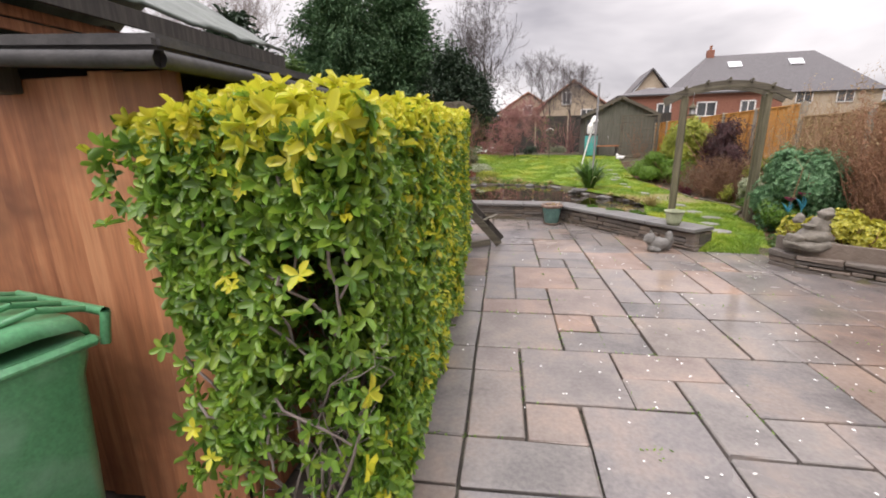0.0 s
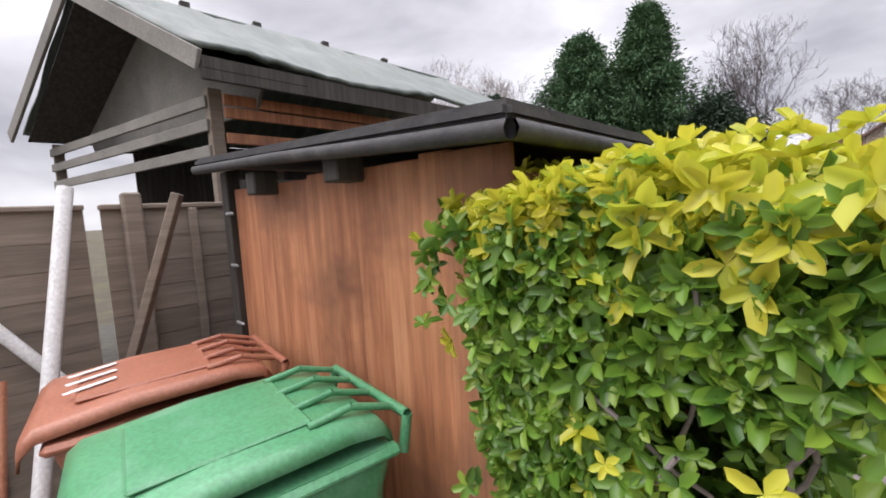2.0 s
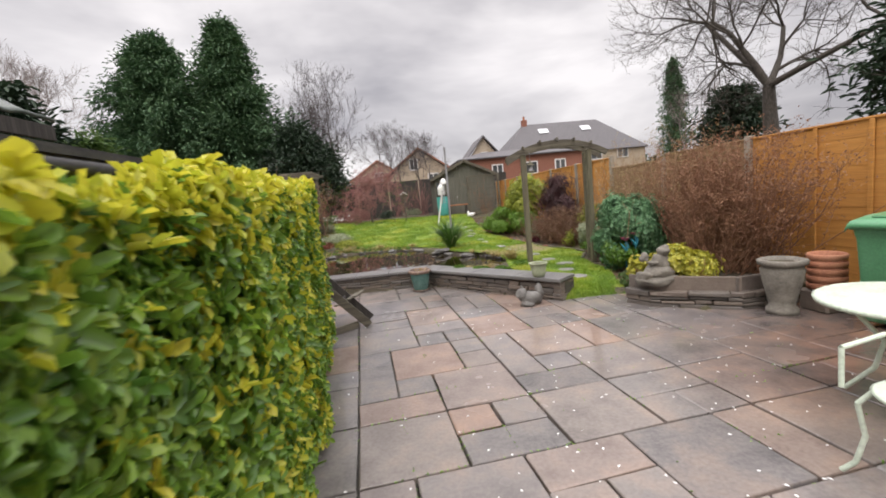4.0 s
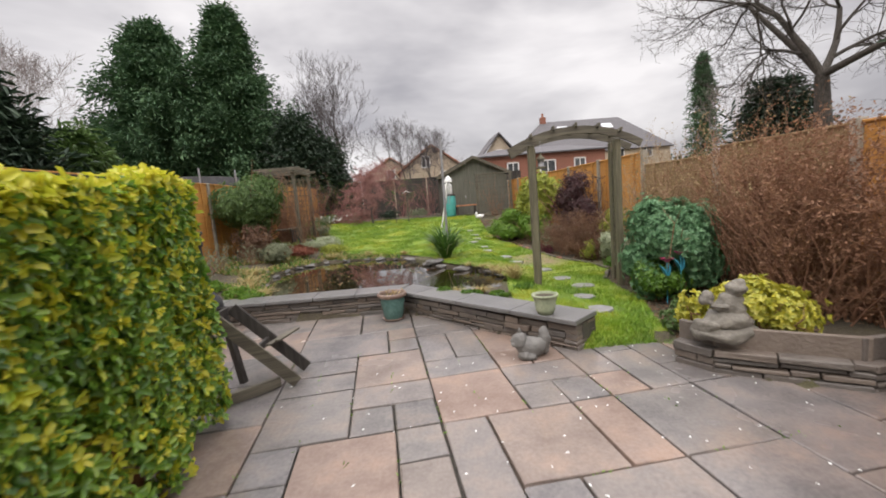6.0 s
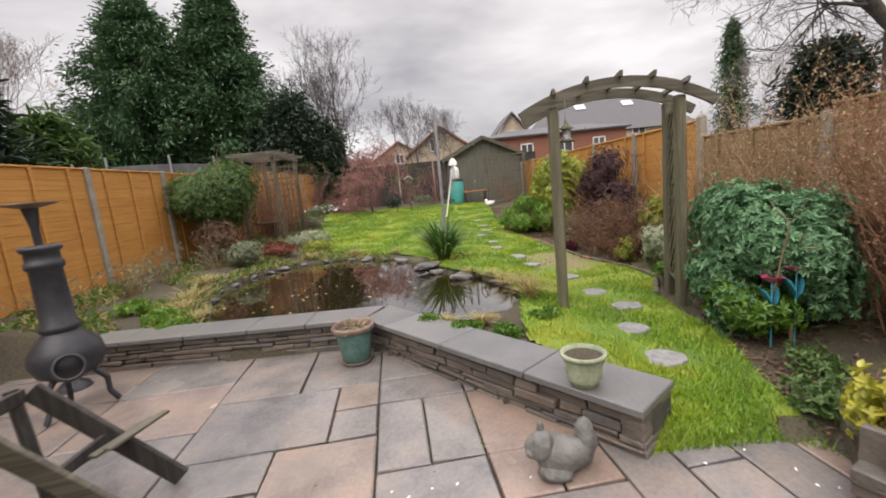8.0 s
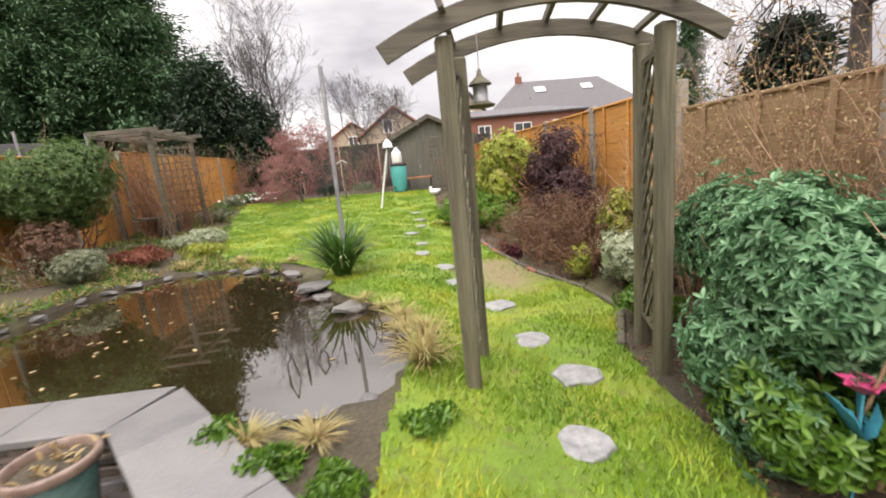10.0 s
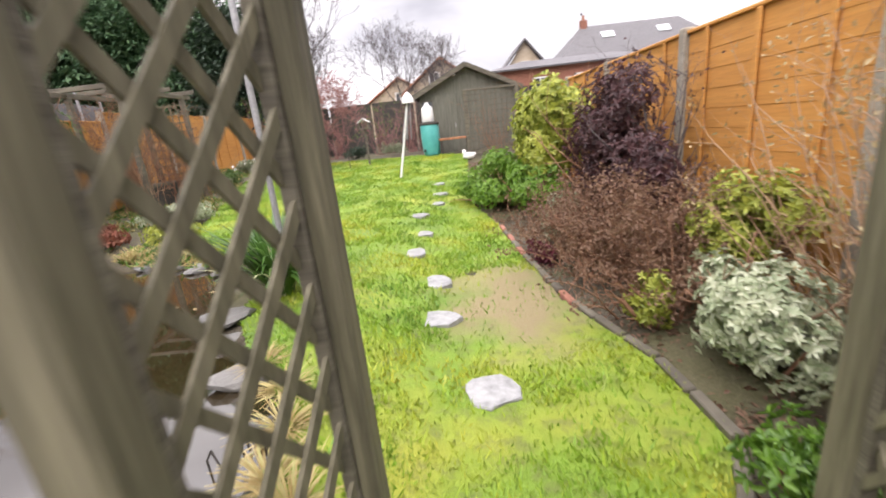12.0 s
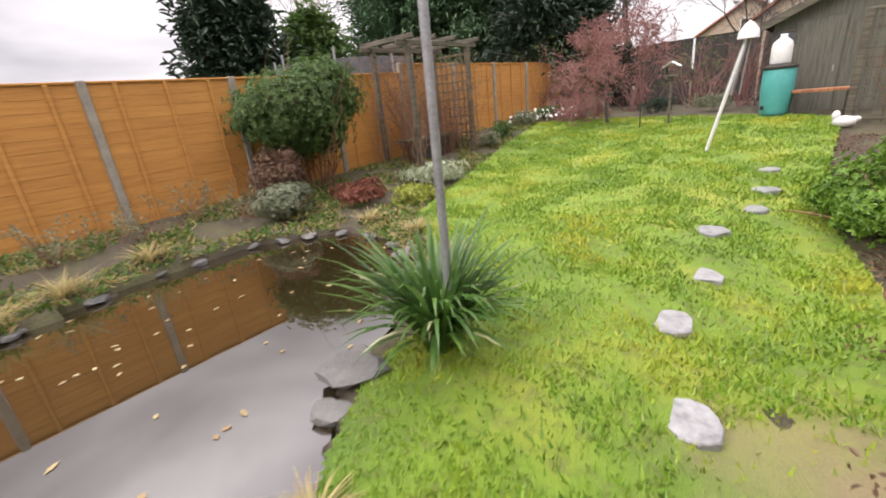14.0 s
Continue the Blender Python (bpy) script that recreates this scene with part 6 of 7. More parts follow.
def house(loc, w, d, eave, ridge, wall, label, windows=(), roof="slate", along="x", chimney=None, rooflights=()):
    """A gabled or hipped house; windows as (x offset, z, width, height) on its near face."""
    x, y, z = loc
    root = thing("house", loc, label, "house")
    box("wall", (x, y, z + eave / 2), (w, d, eave), M[wall], root, "", 0)
    bm = bmesh.new()
    o = 0.35
    e = [bm.verts.new((x + sx * (w / 2 + o), y + sy * (d / 2 + o), z + eave)) for sx, sy in ((-1, -1), (1, -1), (1, 1), (-1, 1))]
    if along == "x":
        r = [bm.verts.new((x - w / 2 + d * 0.42, y, z + ridge)), bm.verts.new((x + w / 2 - d * 0.42, y, z + ridge))]
        fs = [(e[0], e[1], r[1], r[0]), (e[1], e[2], r[1]), (e[2], e[3], r[0], r[1]), (e[3], e[0], r[0])]
    else:
        r = [bm.verts.new((x, y - d / 2 - o, z + ridge)), bm.verts.new((x, y + d / 2 + o, z + ridge))]
        fs = [(e[1], e[2], r[1], r[0]), (e[3], e[0], r[0], r[1])]
        g = bmesh.new()
        q = [g.verts.new(p) for p in ((x - w / 2, y - d / 2, z + eave), (x + w / 2, y - d / 2, z + eave), (x, y - d / 2, z + ridge - 0.2))]
        g.faces.new(q)
        thicken(g, 0.1)
        part("gable", g, M[wall], root)
    for f in fs:
        bm.faces.new(f)
    thicken(bm, 0.12)
    rf = part("roof", bm, M[roof], root)
    for dx, wz, ww, wh in windows:
        p = box("window", (x + dx, y - d / 2 - 0.02, z + wz), (ww, 0.08, wh), M["glass"], root, "", 0)
        for s in (-1, 1):
            box("frame", (x + dx + s * ww / 2, y - d / 2 - 0.06, z + wz), (0.1, 0.1, wh + 0.1), M["white"], p, "", 0)
            box("frame", (x + dx, y - d / 2 - 0.06, z + wz + s * wh / 2), (ww + 0.1, 0.1, 0.1), M["white"], p, "", 0)
        box("frame", (x + dx, y - d / 2 - 0.06, z + wz), (0.08, 0.1, wh), M["white"], p, "", 0)
    if chimney:
        c = box("chimney", (x + chimney[0], y, z + ridge + 0.1), (0.8, 0.6, 1.2), M["brick"], rf, "", 0.02)
        lathe("chimney_pot", (x + chimney[0], y, z + ridge + 0.7), [(0.16, 0), (0.15, 0.5), (0.18, 0.55), (0.1, 0.56)], M["terracotta"], root, n=10)
    sl = math.degrees(math.atan2(ridge - eave, d / 2 + o))
    for dx, f in rooflights:
        box("roof_window", (x + dx, y - (d / 2 + o) * (1 - f), z + eave + (ridge - eave) * f + 0.1), (1.5, 1.1, 0.1), M["skyglass"], rf, "", 0, (sl, 0, 0))


def build_houses():
    house((27.2, 64.5, 0), 21, 11, 6.2, 11.4, "render_wall", "large house with a slate hipped roof and roof windows", [(-6, 5.6, 1.6, 1.3), (-2, 5.6, 1.6, 1.3), (3, 5.6, 1.6, 1.3), (7, 5.6, 1.6, 1.3)], "slate", "x", (-5.6,), ((-3.2, 0.72), (3.4, 0.72)))
    house((13.4, 43, 0), 12, 6, 4.9, 5.7, "brick", "long red brick house with a low dark roof and white windows", [(-2.6, 3.6, 1.0, 1.1), (0.6, 3.6, 1.4, 1.1), (3.6, 3.6, 1.0, 1.1)], "slate", "x")
    house((10.6, 47, 0), 3.4, 5, 5.2, 7.6, "render_wall", "small pale gabled house end above the roofs", [(0, 5.4, 0.7, 0.9)], "slate", "y")
    house((3.7, 48, 0), 6.4, 8, 4.3, 6.9, "render_wall", "cream gabled house in the distance", [(-0.6, 5.2, 0.8, 1.1), (1.3, 3.6, 1.0, 1.1)], "terracotta", "y")
    house((-1.0, 60, 0), 7.0, 8, 4.7, 7.2, "render_wall", "cream gabled house in the distance", [(0, 5.0, 1.0, 1.1)], "terracotta", "y")
    house((-26, 40, 0), 12, 8, 4.0, 6.5, "brick", "brick house behind the gardens", [(-3, 2.8, 1.2, 1.1), (3, 2.8, 1.2, 1.1)], "terracotta", "x")


# ---- things ----


def wheelie_bin(name, mat, loc, yaw, label, marks=False):
    """A two-wheeled bin with its hinge at the back (+y) and the lid sloping to the front."""
    root = thing(name, (0, 0, 0), label, "wheelie bin")
    W, D, H = 0.58, 0.66, 0.93
    bm = bmesh.new()
    rings = []
    for z, w, d in ((0.06, 0.44, 0.46), (0.10, 0.47, 0.49), (0.80, 0.545, 0.60), (0.86, 0.57, 0.63), (H, W, 0.65)):
        ring = []
        for sx, sy in ((-1, -1), (1, -1), (1, 1), (-1, 1)):
            for k in range(4):
                a = math.atan2(sy, sx) - math.pi / 4 + k * math.pi / 6
                r = 0.05
                ring.append(bm.verts.new((sx * (w / 2 - r) + r * math.cos(a), sy * (d / 2 - r) + r * math.sin(a) + (0.03 * (1 - z) if sy > 0 else 0), z)))
        rings.append(ring)
    n = len(rings[0])
    for a, b in zip(rings[:-1], rings[1:]):
        for k in range(n):
            bm.faces.new((a[k], a[(k + 1) % n], b[(k + 1) % n], b[k]))
    bm.faces.new(rings[0][::-1])
    bmesh.ops.recalc_face_normals(bm, faces=bm.faces[:])
    part("body", bm, M[mat], root, "", True)
    box("rim", (0, 0, H - 0.02), (W + 0.03, 0.68, 0.035), M[mat], root, "", 0.014)
    lid = bmesh.new()
    prof = [(-0.39, -0.02, 0.30), (-0.385, 0.015, 0.30), (-0.35, 0.045, 0.29), (-0.1, 0.072, 0.285), (0.2, 0.075, 0.28), (0.3, 0.06, 0.275), (0.33, 0.02, 0.27)]
    cols = []
    for y, z, hw in prof:
        cols.append([lid.verts.new((sx * hw, y, H + z - (0.035 if abs(sx) == 1 else 0.0 if abs(sx) > 0.87 else -0.006))) for sx in (-1.0, -0.95, -0.86, -0.4, 0.4, 0.86, 0.95, 1.0)])
    for a, b in zip(cols[:-1], cols[1:]):
        for k in range(7):
            lid.faces.new((a[k], a[k + 1], b[k + 1], b[k]))
    thicken(lid, 0.008)
    bmesh.ops.recalc_face_normals(lid, faces=lid.faces[:])
    lid_ob = part("lid", lid, M[mat], root, "", True)
    box("lid_panel", (0, -0.06, H + 0.079), (0.36, 0.40, 0.014), M[mat], lid_ob, "", 0.006, (2, 0, 0))
    for x in (-0.2, -0.07, 0.07, 0.2):
        polyline("lid_rib", [(x, 0.12, H + 0.085), (x, 0.24, H + 0.10), (x, 0.36, H + 0.06)], 0.011, M[mat], lid_ob)
    polyline("handle_bar", [(-0.25, 0.37, H - 0.06), (-0.25, 0.39, H + 0.045), (0.25, 0.39, H + 0.045), (0.25, 0.37, H - 0.06)], 0.016, M[mat], root)
    for s in (-1, 1):
        w = lathe("wheel", (s * 0.24, 0.26, 0.1), [(0.001, -0.025), (0.06, -0.025), (0.06, -0.02), (0.095, -0.022), (0.1, 0), (0.095, 0.022), (0.06, 0.02), (0.001, 0.025)], M["black"], root, "", 20, (0, 90, 0))
    if marks:
        for k in range(3):
            box("paint_mark", (-0.12 + 0.1 * k, -0.22, H + 0.088), (0.022, 0.15, 0.002), M["white"], lid_ob, "white painted marking", 0, (2, 0, 20))
    root.matrix_basis = pose(*loc, 0, 0, yaw)
    return root


def build_patio_things():
    wheelie_bin("wheelie_bin", "bin_green", (-0.62, 0.62, 0), -8, "green plastic wheelie bin with closed lid by the shed")
    wheelie_bin("wheelie_bin", "bin_brown", (-1.34, 0.60, 0), -8, "brown plastic wheelie bin with white painted marks", True)
    wheelie_bin("wheelie_bin", "bin_green", (5.35, 3.75, 0), -75, "green plastic wheelie bin by the garden fence")
    ob = polyline("plastic_pipe", [(-1.864, 0.135, 0.0), (-2.24, 0.449, 1.775)], 0.035, M["white"])
    tagged(ob, "white plastic drainpipe leaning on the old fence", "pipe")
    ob = polyline("plastic_pipe", [(-2.27, -0.1, 1.5), (-2.27, 0.40, 0.70)], 0.03, M["white"])
    tagged(ob, "white plastic pipe fixed slanting across the old fence", "pipe")
    ob = polyline("cane", [(-1.85, 0.05, 0.0), (-1.92, 0.15, 0.95)], 0.012, M["terracotta"])
    tagged(ob, "thin brown garden cane with a yellow cap", "cane")

    # glazed pot on the patio in the wall's corner
    p = thing("glazed_pot", (1.26, 7.66, 0), "teal-glazed pot with brown rim and saucer, bare soil inside", "plant pot")
    lathe("saucer", (1.26, 7.66, 0), [(0.001, 0.004), (0.13, 0.004), (0.15, 0.03), (0.14, 0.03), (0.12, 0.014), (0.001, 0.014)], M["brownglaze"], p)
    lathe("body", (1.26, 7.66, 0.014), [(0.11, 0), (0.125, 0.02), (0.165, 0.27), (0.17, 0.30)], M["tealglaze"], p)
    lathe("rim", (1.26, 7.66, 0.3), [(0.172, 0.0), (0.192, 0.01), (0.195, 0.045), (0.18, 0.06), (0.165, 0.05), (0.16, 0.0)], M["brownglaze"], p)
    lathe("soil", (1.26, 7.66, 0.31), [(0.162, 0), (0.1, 0.012), (0.001, 0.015)], M["soil"], p)
    rng = np.random.default_rng(601)
    P = np.array([1.26, 7.66, 0.33]) + rng.normal(0, 1, (50, 3)) * [0.07, 0.07, 0.008]
    link_mesh("dead_leaves", leaf_mesh("dead_leaves", P, unit(rng.normal(size=(50, 3))), unit(rng.normal(size=(50, 3)) + [0, 0, 2]), 0.06, 0.02), M["deadleaf"], p)
    # pot on the wall's end
    p = thing("stone_pot", (2.86, 6.22, 0.31), "lichened ringed pot standing on the wall's end", "plant pot")
    lathe("body", (2.86, 6.22, 0.31), [(0.001, 0), (0.075, 0.0), (0.085, 0.03), (0.098, 0.05), (0.09, 0.065), (0.105, 0.10), (0.098, 0.115), (0.115, 0.15), (0.11, 0.165), (0.12, 0.175)], M["lichenpot"], p)
    lathe("rim", (2.86, 6.22, 0.485), [(0.12, 0), (0.13, 0.006), (0.13, 0.022), (0.115, 0.026), (0.108, 0.0)], M["lichenpot"], p)
    lathe("soil", (2.86, 6.22, 0.485), [(0.11, 0), (0.001, 0.006)], M["soil"], p)
    # stone animal ornament at the wall's foot
    bm = bmesh.new()
    for c, s in (((0, 0, 0.10), (0.15, 0.10, 0.10)), ((-0.11, -0.02, 0.17), (0.07, 0.06, 0.07)), ((0.13, 0.02, 0.14), (0.06, 0.05, 0.12)), ((-0.05, -0.05, 0.04), (0.09, 0.07, 0.05)), ((-0.15, -0.03, 0.15), (0.035, 0.03, 0.03)), ((-0.1, 0.02, 0.25), (0.015, 0.015, 0.03))):
        bmesh.ops.create_icosphere(bm, subdivisions=3, radius=1.0, matrix=pose(2.62 + c[0], 5.93 + c[1], c[2]) @ Matrix.Diagonal((*s, 1)))
    for v in bm.verts:
        v.co += v.normal * (0.03 * noise.noise(v.co * 9) + 0.014 * noise.noise(v.co * 24))
        v.co.z = max(v.co.z, 0.0)
    tagged(part("animal_statue", bm, M["rock"], None, "", True), "small weathered stone animal ornament at the wall's foot", "statue")
    # reclining stone figure on the raised bed
    bm = bmesh.new()
    for c, s in (((0, 0, 0.06), (0.25, 0.16, 0.07)), ((0.02, 0, 0.15), (0.19, 0.13, 0.09)), ((0.05, 0.02, 0.24), (0.12, 0.1, 0.13)), ((0.09, 0.0, 0.40), (0.075, 0.07, 0.08)), ((-0.07, -0.03, 0.27), (0.09, 0.05, 0.045)), ((-0.15, -0.03, 0.33), (0.06, 0.045, 0.05)), ((-0.13, 0, 0.12), (0.1, 0.1, 0.07))):
        bmesh.ops.create_icosphere(bm, subdivisions=3, radius=1.0, matrix=pose(4.0 + c[0], 5.3 + c[1], 0.245 + c[2]) @ Matrix.Diagonal((*s, 1)))
    for v in bm.verts:
        v.co += v.normal * (0.05 * noise.noise(v.co * 7) + 0.02 * noise.noise(v.co * 20) + 0.008 * math.sin(v.co.z * 80 + v.co.x * 20))
        v.co.z = max(v.co.z, 0.246)
    tagged(part("stone_statue", bm, M["concrete"], None, "", True), "weathered stone ornament on the raised bed", "statue")
    # tall urn and stacked terracotta
    p = thing("stone_urn", (4.86, 4.5, 0), "tall weathered stone urn beside the raised bed", "urn")
    lathe("body", (4.86, 4.5, 0), [(0.001, 0), (0.14, 0.0), (0.14, 0.05), (0.11, 0.08), (0.12, 0.14), (0.16, 0.3), (0.19, 0.46), (0.17, 0.5)], M["concrete"], p)
    lathe("rim", (4.86, 4.5, 0.5), [(0.17, 0), (0.21, 0.02), (0.215, 0.06), (0.18, 0.07), (0.15, 0.03)], M["concrete"], p)
    lathe("soil", (4.86, 4.5, 0.53), [(0.155, 0), (0.001, 0.01)], M["soil"], p)
    for k in range(5):
        z = 0.22 + 0.075 * k
        ob = lathe("terracotta_pot", (5.28, 4.42, z), [(0.12, 0), (0.16, 0.01), (0.165, 0.06), (0.15, 0.072), (0.13, 0.05), (0.11, 0.01)], M["terracotta"])
        tagged(ob, "terracotta pot in a nested stack", "plant pot", "stacked terracotta pots")
    ob = box("stone_block", (5.28, 4.42, 0.11), (0.32, 0.3, 0.22), M["stone"], None, "", 0.02)
    tagged(ob, "rough stone block under the pots", "block")
    # pale garden table and chair
    t = thing("garden_table", (3.96, 2.75, 0), "round pale green cast-metal garden table", "table")
    lathe("top", (3.96, 2.75, 0.66), [(0.001, 0.012), (0.44, 0.012), (0.46, 0.0), (0.455, -0.02), (0.43, -0.012), (0.001, -0.006)], M["patina"], t, n=48)
    for k in range(4):
        a = k * math.pi / 2 + 0.5
        c, s = math.cos(a), math.sin(a)
        polyline("leg", [(3.96 + c * r, 2.75 + s * r, z) for r, z in ((0.3, 0.65), (0.26, 0.55), (0.12, 0.38), (0.16, 0.2), (0.3, 0.02))], 0.014, M["patina"], t)
    ch = thing("garden_chair", (3.15, 2.2, 0), "pale green cast-metal garden chair", "chair")
    X, Y = 3.26, 2.16
    lathe("seat", (X, Y, 0.43), [(0.001, 0.008), (0.2, 0.012), (0.215, 0.0), (0.2, -0.012), (0.001, -0.008)], M["patina"], ch, n=32)
    for sx, sy in ((-1, -1), (1, -1), (1, 1), (-1, 1)):
        polyline("leg", [(X + sx * r * 0.72, Y + sy * r * 0.72, z) for r, z in ((0.2, 0.43), (0.25, 0.36), (0.22, 0.2), (0.25, 0.06), (0.3, 0.0))], 0.012, M["patina"], ch)
    for k in range(5):
        u = (k - 2) / 2
        polyline("back_bar", [(X + 0.18, Y + u * 0.16, 0.44), (X + 0.24, Y + u * 0.19, 0.66), (X + 0.26, Y + u * 0.13, 0.86)], 0.009, M["patina"], ch)
    polyline("back_frame", [(X + 0.16, Y - 0.19, 0.44), (X + 0.24, Y - 0.22, 0.66), (X + 0.26, Y - 0.15, 0.85), (X + 0.265, Y, 0.9), (X + 0.26, Y + 0.15, 0.85), (X + 0.24, Y + 0.22, 0.66), (X + 0.16, Y + 0.19, 0.44)], 0.013, M["patina"], ch)
    for s in (-1, 1):
        polyline("arm", [(X + 0.23, Y + s * 0.22, 0.64), (X + 0.05, Y + s * 0.25, 0.65), (X - 0.2, Y + s * 0.24, 0.62), (X - 0.22, Y + s * 0.22, 0.43)], 0.012, M["patina"], ch)
    # cast-iron chiminea
    c = thing("chiminea", (-0.98, 7.3, 0), "black cast-iron chiminea stove on the patio", "chiminea")
    x, y = -0.98, 7.3
    lathe("belly", (x, y, 0.28), [(0.001, 0), (0.12, 0.01), (0.21, 0.07), (0.25, 0.17), (0.23, 0.27), (0.15, 0.36), (0.12, 0.40)], M["iron"], c)
    lathe("chimney", (x, y, 0.68), [(0.12, 0), (0.135, 0.02), (0.135, 0.05), (0.115, 0.07), (0.11, 0.3), (0.105, 0.5), (0.125, 0.52), (0.125, 0.56), (0.11, 0.57), (0.11, 0.64), (0.135, 0.66), (0.13, 0.69), (0.09, 0.69), (0.085, 0.5)], M["iron"], c)
    for k in range(3):
        a = k * 2.09 + 0.4
        polyline("leg", [(x + math.cos(a) * r, y + math.sin(a) * r, z) for r, z in ((0.14, 0.32), (0.22, 0.22), (0.22, 0.1), (0.27, 0.01))], 0.022, M["iron"], c)
    lathe("firebox_rim", (x + 0.15, y - 0.17, 0.42), [(0.1, 0.0), (0.11, 0.03), (0.1, 0.06), (0.085, 0.05)], M["iron"], c, "", 20, (70, 0, 40))
    # bird table top behind the hedge
    x, y = -1.4, 7.75
    b = thing("bird_bath", (x, y, 0), "shallow brown bird bath on a slim stem", "bird bath")
    lathe("bowl", (x, y, 1.68), [(0.001, 0), (0.06, 0.0), (0.19, 0.03), (0.2, 0.045), (0.18, 0.04), (0.001, 0.015)], M["brownglaze"], b)
    lathe("stem", (x, y, 0.0), [(0.14, 0), (0.12, 0.04), (0.035, 0.1), (0.03, 1.5), (0.06, 1.685)], M["iron"], b)
    # folded weathered timber seat by the hedge
    f = thing("folding_chair", (0.05, 5.85, 0), "weathered dark wooden folding seat leaning by the hedge", "chair")
    for dy in (0.0, 0.34):
        beam("leg", (0.50, 5.86 + dy, 0.03), (-0.06, 5.72 + dy, 0.70), 0.035, 0.10, M["darkwood"] if dy else M["rail"], f)
        beam("leg", (0.0, 5.62 + dy, 0.03), (-0.14, 5.70 + dy, 0.72), 0.05, 0.07, M["darkwood"], f)
    beam("foot_rail", (-0.02, 5.52, 0.06), (0.36, 5.84, 0.06), 0.04, 0.09, M["rail"], f)
    beam("cross_rail", (0.2, 5.8, 0.36), (0.2, 6.14, 0.36), 0.03, 0.06, M["darkwood"], f)
    beam("cross_rail", (-0.1, 5.68, 0.68), (-0.1, 6.06, 0.68), 0.03, 0.07, M["darkwood"], f)
    for k in range(4):
        beam("seat_slat", (0.10 + 0.08 * k, 5.95, 0.30 + 0.03 * k), (0.18 + 0.08 * k, 6.3, 0.30 + 0.03 * k), 0.05, 0.018, M["rail"], f)
    # metal flowers stuck in the bed
    for i, (x, y, h) in enumerate([(4.55, 6.92, 0.56), (4.68, 6.86, 0.64)]):
        s = thing("metal_flower", (x, y, 0.1), "pink and turquoise painted metal flower on a stake", "ornament")
        polyline("stake", [(x, y, 0.05), (x, y, h)], 0.006, M["blue"], s)
        rng = np.random.default_rng(620 + i)
        a = np.linspace(0, 6.283, 7)[:-1]
        P = np.tile([x, y, h], (6, 1))
        D = np.stack([np.cos(a), np.sin(a), 0 * a + 0.9], 1)
        link_mesh("petals", leaf_mesh("petals", P, D, np.tile([0, 0, 1.0], (6, 1)) - D * 0.3, 0.10, 0.06), M["pink"], s)
        a = np.linspace(0.4, 6.68, 5)[:-1]
        P = np.tile([x, y, h - 0.2], (4, 1))
        D = np.stack([np.cos(a) * 0.4, np.sin(a) * 0.4, 0 * a + 1], 1)
        link_mesh("metal_leaves", leaf_mesh("metal_leaves", P, D, np.tile([0.5, -0.5, 0.3], (4, 1)), 0.2, 0.05), M["blue"], s)


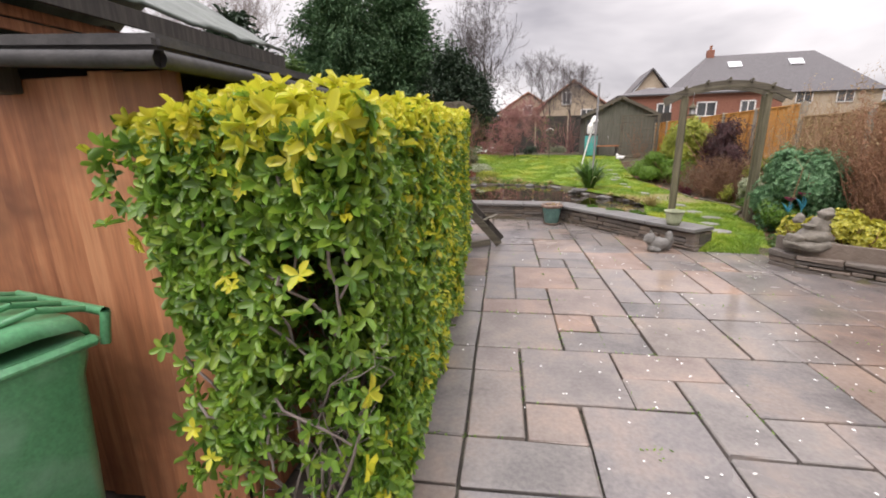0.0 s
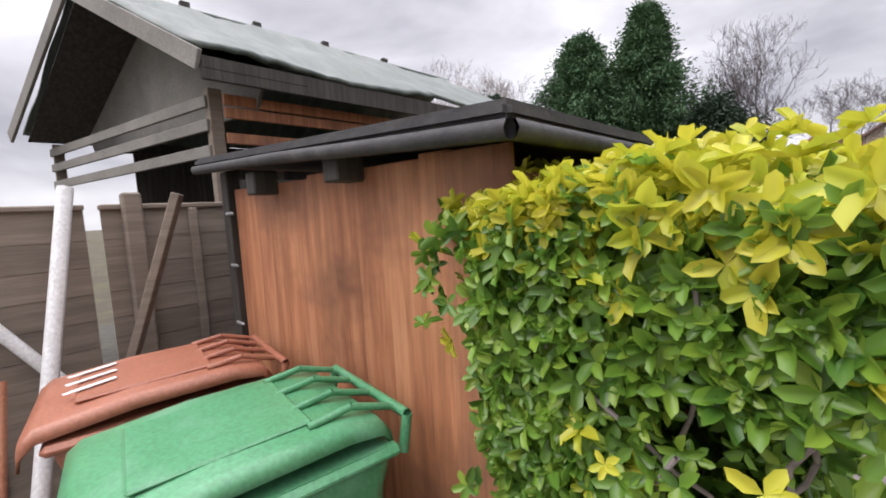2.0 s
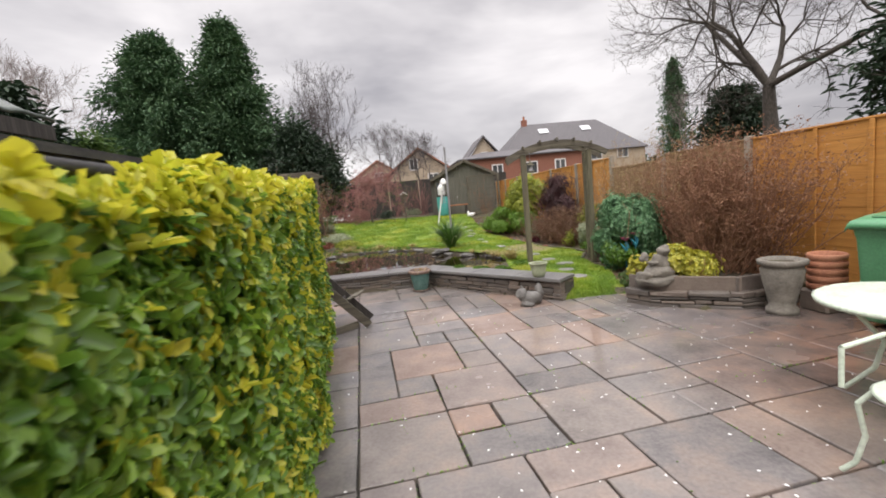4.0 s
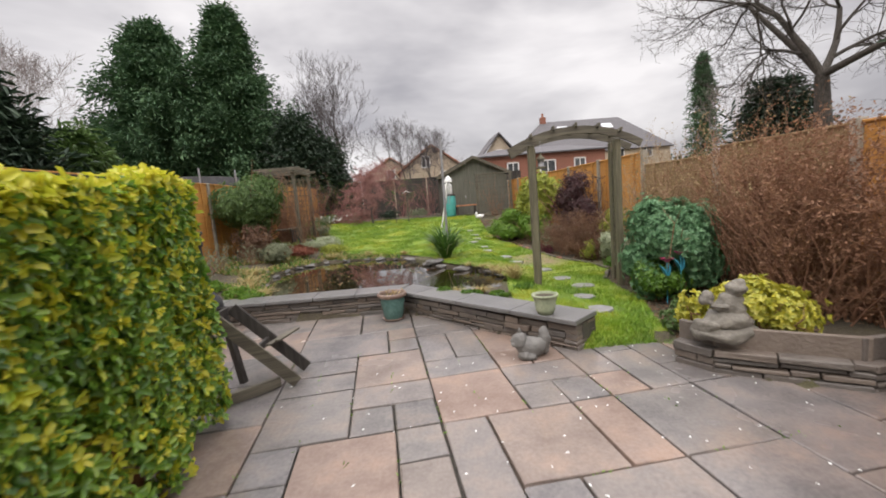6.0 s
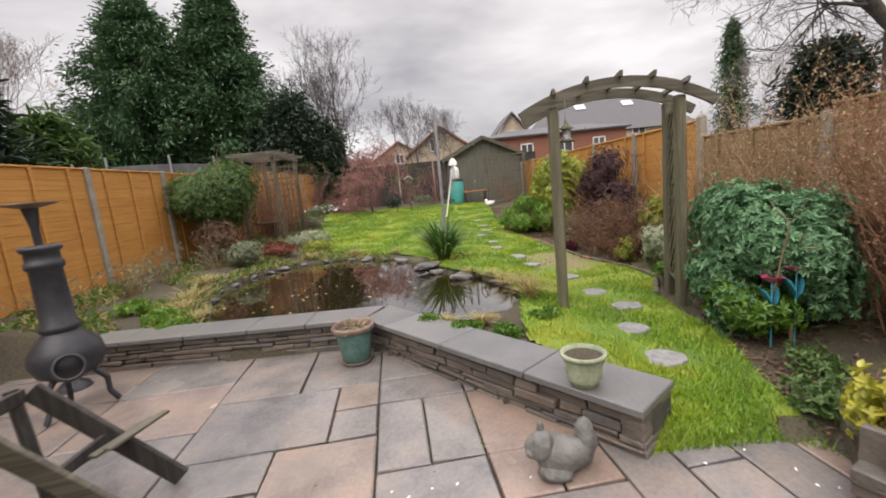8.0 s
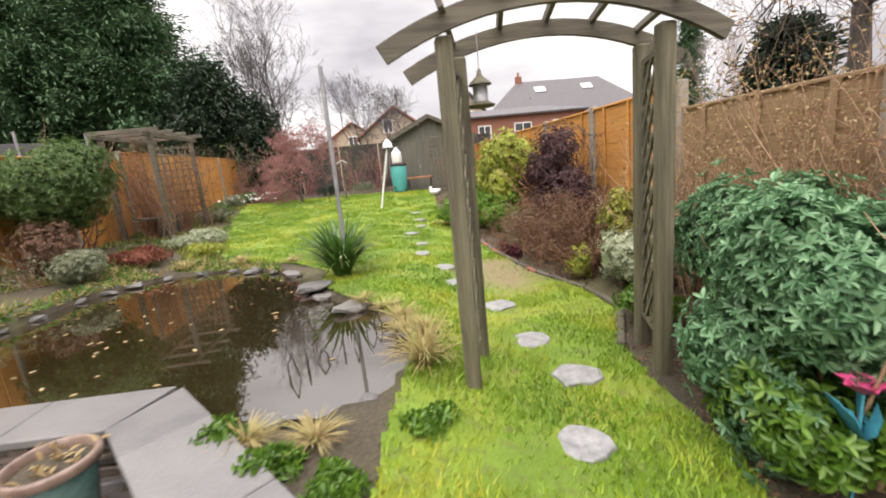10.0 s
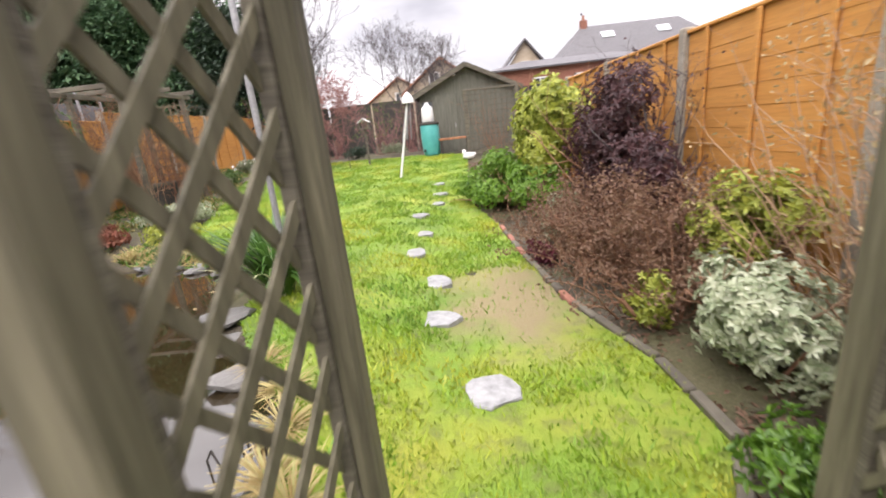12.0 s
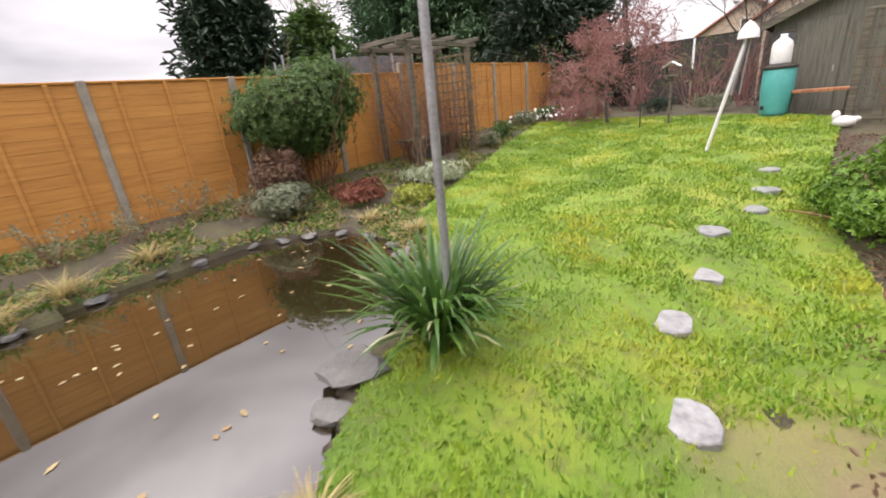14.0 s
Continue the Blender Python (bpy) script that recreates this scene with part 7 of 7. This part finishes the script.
def build_lawn_things():
    # leaning steel pole in the strap plant
    ob = polyline("clothes_pole", [(2.28, 11.0, 0.25), (2.3, 11.02, 2.75)], 0.026, M["greymetal"])
    tagged(ob, "grey steel clothes-line pole standing in the plant", "pole")
    # rotary dryer, closed and leaning
    r = thing("rotary_dryer", (2.5, 17.6, 0.4), "closed white rotary clothes dryer leaning on the lawn", "clothes dryer")
    polyline("pole", [(2.55, 17.5, 0.36), (2.95, 17.5, 2.2)], 0.028, M["white"], r)
    for k in range(4):
        a = k * 1.57
        polyline("arm", [(2.95 + 0.03 * math.cos(a), 17.5 + 0.03 * math.sin(a), 2.15), (2.82 + 0.1 * math.cos(a), 17.5 + 0.1 * math.sin(a), 1.3)], 0.012, M["greymetal"], r)
    lathe("cover", (2.94, 17.5, 2.08), [(0.14, 0), (0.13, 0.1), (0.06, 0.2), (0.001, 0.24)], M["white"], r, n=12)
    # water butt with a clear bottle on it
    w = thing("water_butt", (3.22, 20.95, 0.66), "turquoise plastic water butt with a dark lid and spout", "water butt")
    z = 0.66
    lathe("body", (3.22, 20.95, z), [(0.001, 0), (0.22, 0.0), (0.25, 0.08), (0.285, 0.5), (0.28, 0.9), (0.27, 0.93)], M["teal"], w)
    lathe("lid", (3.22, 20.95, z + 0.93), [(0.27, 0), (0.3, 0.01), (0.3, 0.06), (0.2, 0.08), (0.001, 0.09)], M["darkwood"], w)
    lathe("base_stand", (3.22, 20.95, z - 0.06), [(0.3, 0), (0.29, 0.07), (0.001, 0.075)], M["black"], w)
    lathe("tap", (3.02, 20.72, z + 0.15), [(0.001, 0), (0.03, 0), (0.03, 0.08), (0.001, 0.08)], M["black"], w, n=10)
    c = thing("clear_bottle", (3.2, 20.98, z + 1.02), "pale translucent plastic bottle on the water butt", "bottle")
    lathe("body", (3.2, 20.98, z + 1.02), [(0.001, 0), (0.17, 0.0), (0.18, 0.03), (0.18, 0.34), (0.15, 0.42), (0.06, 0.5), (0.06, 0.56), (0.001, 0.56)], M["white"], c)
    # bird table and feeder stake
    b = thing("bird_table", (1.35, 20.3, 0.62), "small roofed wooden bird table on a post", "bird table")
    box("post", (1.35, 20.3, 1.15), (0.05, 0.05, 1.1), M["rail"], b)
    box("tray", (1.35, 20.3, 1.68), (0.3, 0.26, 0.03), M["rail"], b)
    for dx in (-0.12, 0.12):
        box("upright", (1.35 + dx, 20.3, 1.78), (0.02, 0.2, 0.18), M["rail"], b)
    for s in (-1, 1):
        box("roof", (1.35 + s * 0.08, 20.3, 1.91), (0.21, 0.3, 0.018), M["white"], b, "", 0.003, (0, s * 32, 0))
    ob = polyline("stake", [(0.82, 20.0, 0.55), (0.82, 20.0, 1.15)], 0.014, M["darkwood"])
    tagged(ob, "short dark stake in the lawn", "stake")
    bm = bmesh.new()
    for c, s in (((0, 0, 0.1), (0.17, 0.1, 0.1)), ((-0.12, 0, 0.2), (0.06, 0.05, 0.09)), ((0.14, 0, 0.14), (0.07, 0.05, 0.05))):
        bmesh.ops.create_icosphere(bm, subdivisions=2, radius=1.0, matrix=pose(4.28 + c[0], 19.4 + c[1], 0.55 + c[2]) @ Matrix.Diagonal((*s, 1)))
    tagged(part("bird_statue", bm, M["white"], None, "", True), "small white bird ornament at the lawn's edge", "statue")
    # arbour seat on the left side
    a = thing("arbour", (-2.35, 16.4, 0.5), "weathered trellis arbour with bare climbers and a seat", "arbour")
    for x in (-2.9, -1.95):
        for y in (15.4, 17.2):
            box("post", (x, y, 1.6), (0.09, 0.09, 2.3), M["rail"], a)
    for y in (15.3, 15.9, 16.5, 17.3):
        box("roof_rail", (-2.4, y, 2.79), (1.4, 0.05, 0.08), M["rail"], a)
    for x in (-2.9, -1.95):
        box("roof_beam", (x, 16.3, 2.71), (0.06, 2.4, 0.09), M["rail"], a)
    for k in range(11):
        box("slat", (-2.42, 17.22, 0.75 + 0.18 * k), (0.95, 0.014, 0.028), M["post"], a, "", 0)
    for k in range(7):
        box("slat", (-2.86 + 0.145 * k, 17.235, 1.6), (0.028, 0.014, 2.0), M["post"], a, "", 0)
    box("seat", (-2.5, 16.3, 0.95), (0.5, 1.5, 0.05), M["rail"], a)
    box("seat_front", (-2.27, 16.3, 0.72), (0.04, 1.5, 0.42), M["darkwood"], a)
    rng = np.random.default_rng(640)
    A, B, ra, rb = [], [], [], []
    for p in ((-1.95, 15.4, 0.5), (-2.9, 15.4, 0.5), (-1.95, 17.2, 0.5), (-2.4, 17.1, 0.5)):
        for acc, v in zip((A, B, ra, rb), stems(rng, p, 16, 2.1, 0.5, 0.008, 5, 2)):
            acc.append(v)
    V, F = tubes(np.concatenate(A), np.concatenate(B), np.concatenate(ra), np.concatenate(rb), 3)
    link_mesh("climber", np_mesh("climber", V, F), M["twig_tan"], a)
    # neighbour's trampoline net
    n = thing("trampoline", (-6.4, 17.5, 0), "dark trampoline safety net behind the garden fence", "trampoline")
    for k in range(8):
        t = k * 0.785
        polyline("pole", [(-6.4 + 1.9 * math.cos(t), 17.5 + 1.9 * math.sin(t), 0.2), (-6.4 + 1.9 * math.cos(t), 17.5 + 1.9 * math.sin(t), 3.1)], 0.03, M["greymetal"], n)
    lathe("net", (-6.4, 17.5, 1.1), [(1.86, 0), (1.88, 0.9), (1.86, 1.75), (1.84, 1.75), (1.84, 0)], M["felt"], n, n=40)
    lathe("mat", (-6.4, 17.5, 1.05), [(1.95, 0.0), (1.9, 0.05), (0.001, 0.05)], M["felt"], n, n=40)


build_ground()
build_pond()
build_pond_wall()
build_planter()
build_fences()
build_sheds()
build_arch()
build_trellis_screen()
build_houses()
build_hedge()
build_planting()
build_patio_things()
build_lawn_things()
build_pond_rocks()
build_reeds()
build_stepping_stones()
build_edging()
build_litter()
build_lawn()
build_patio()
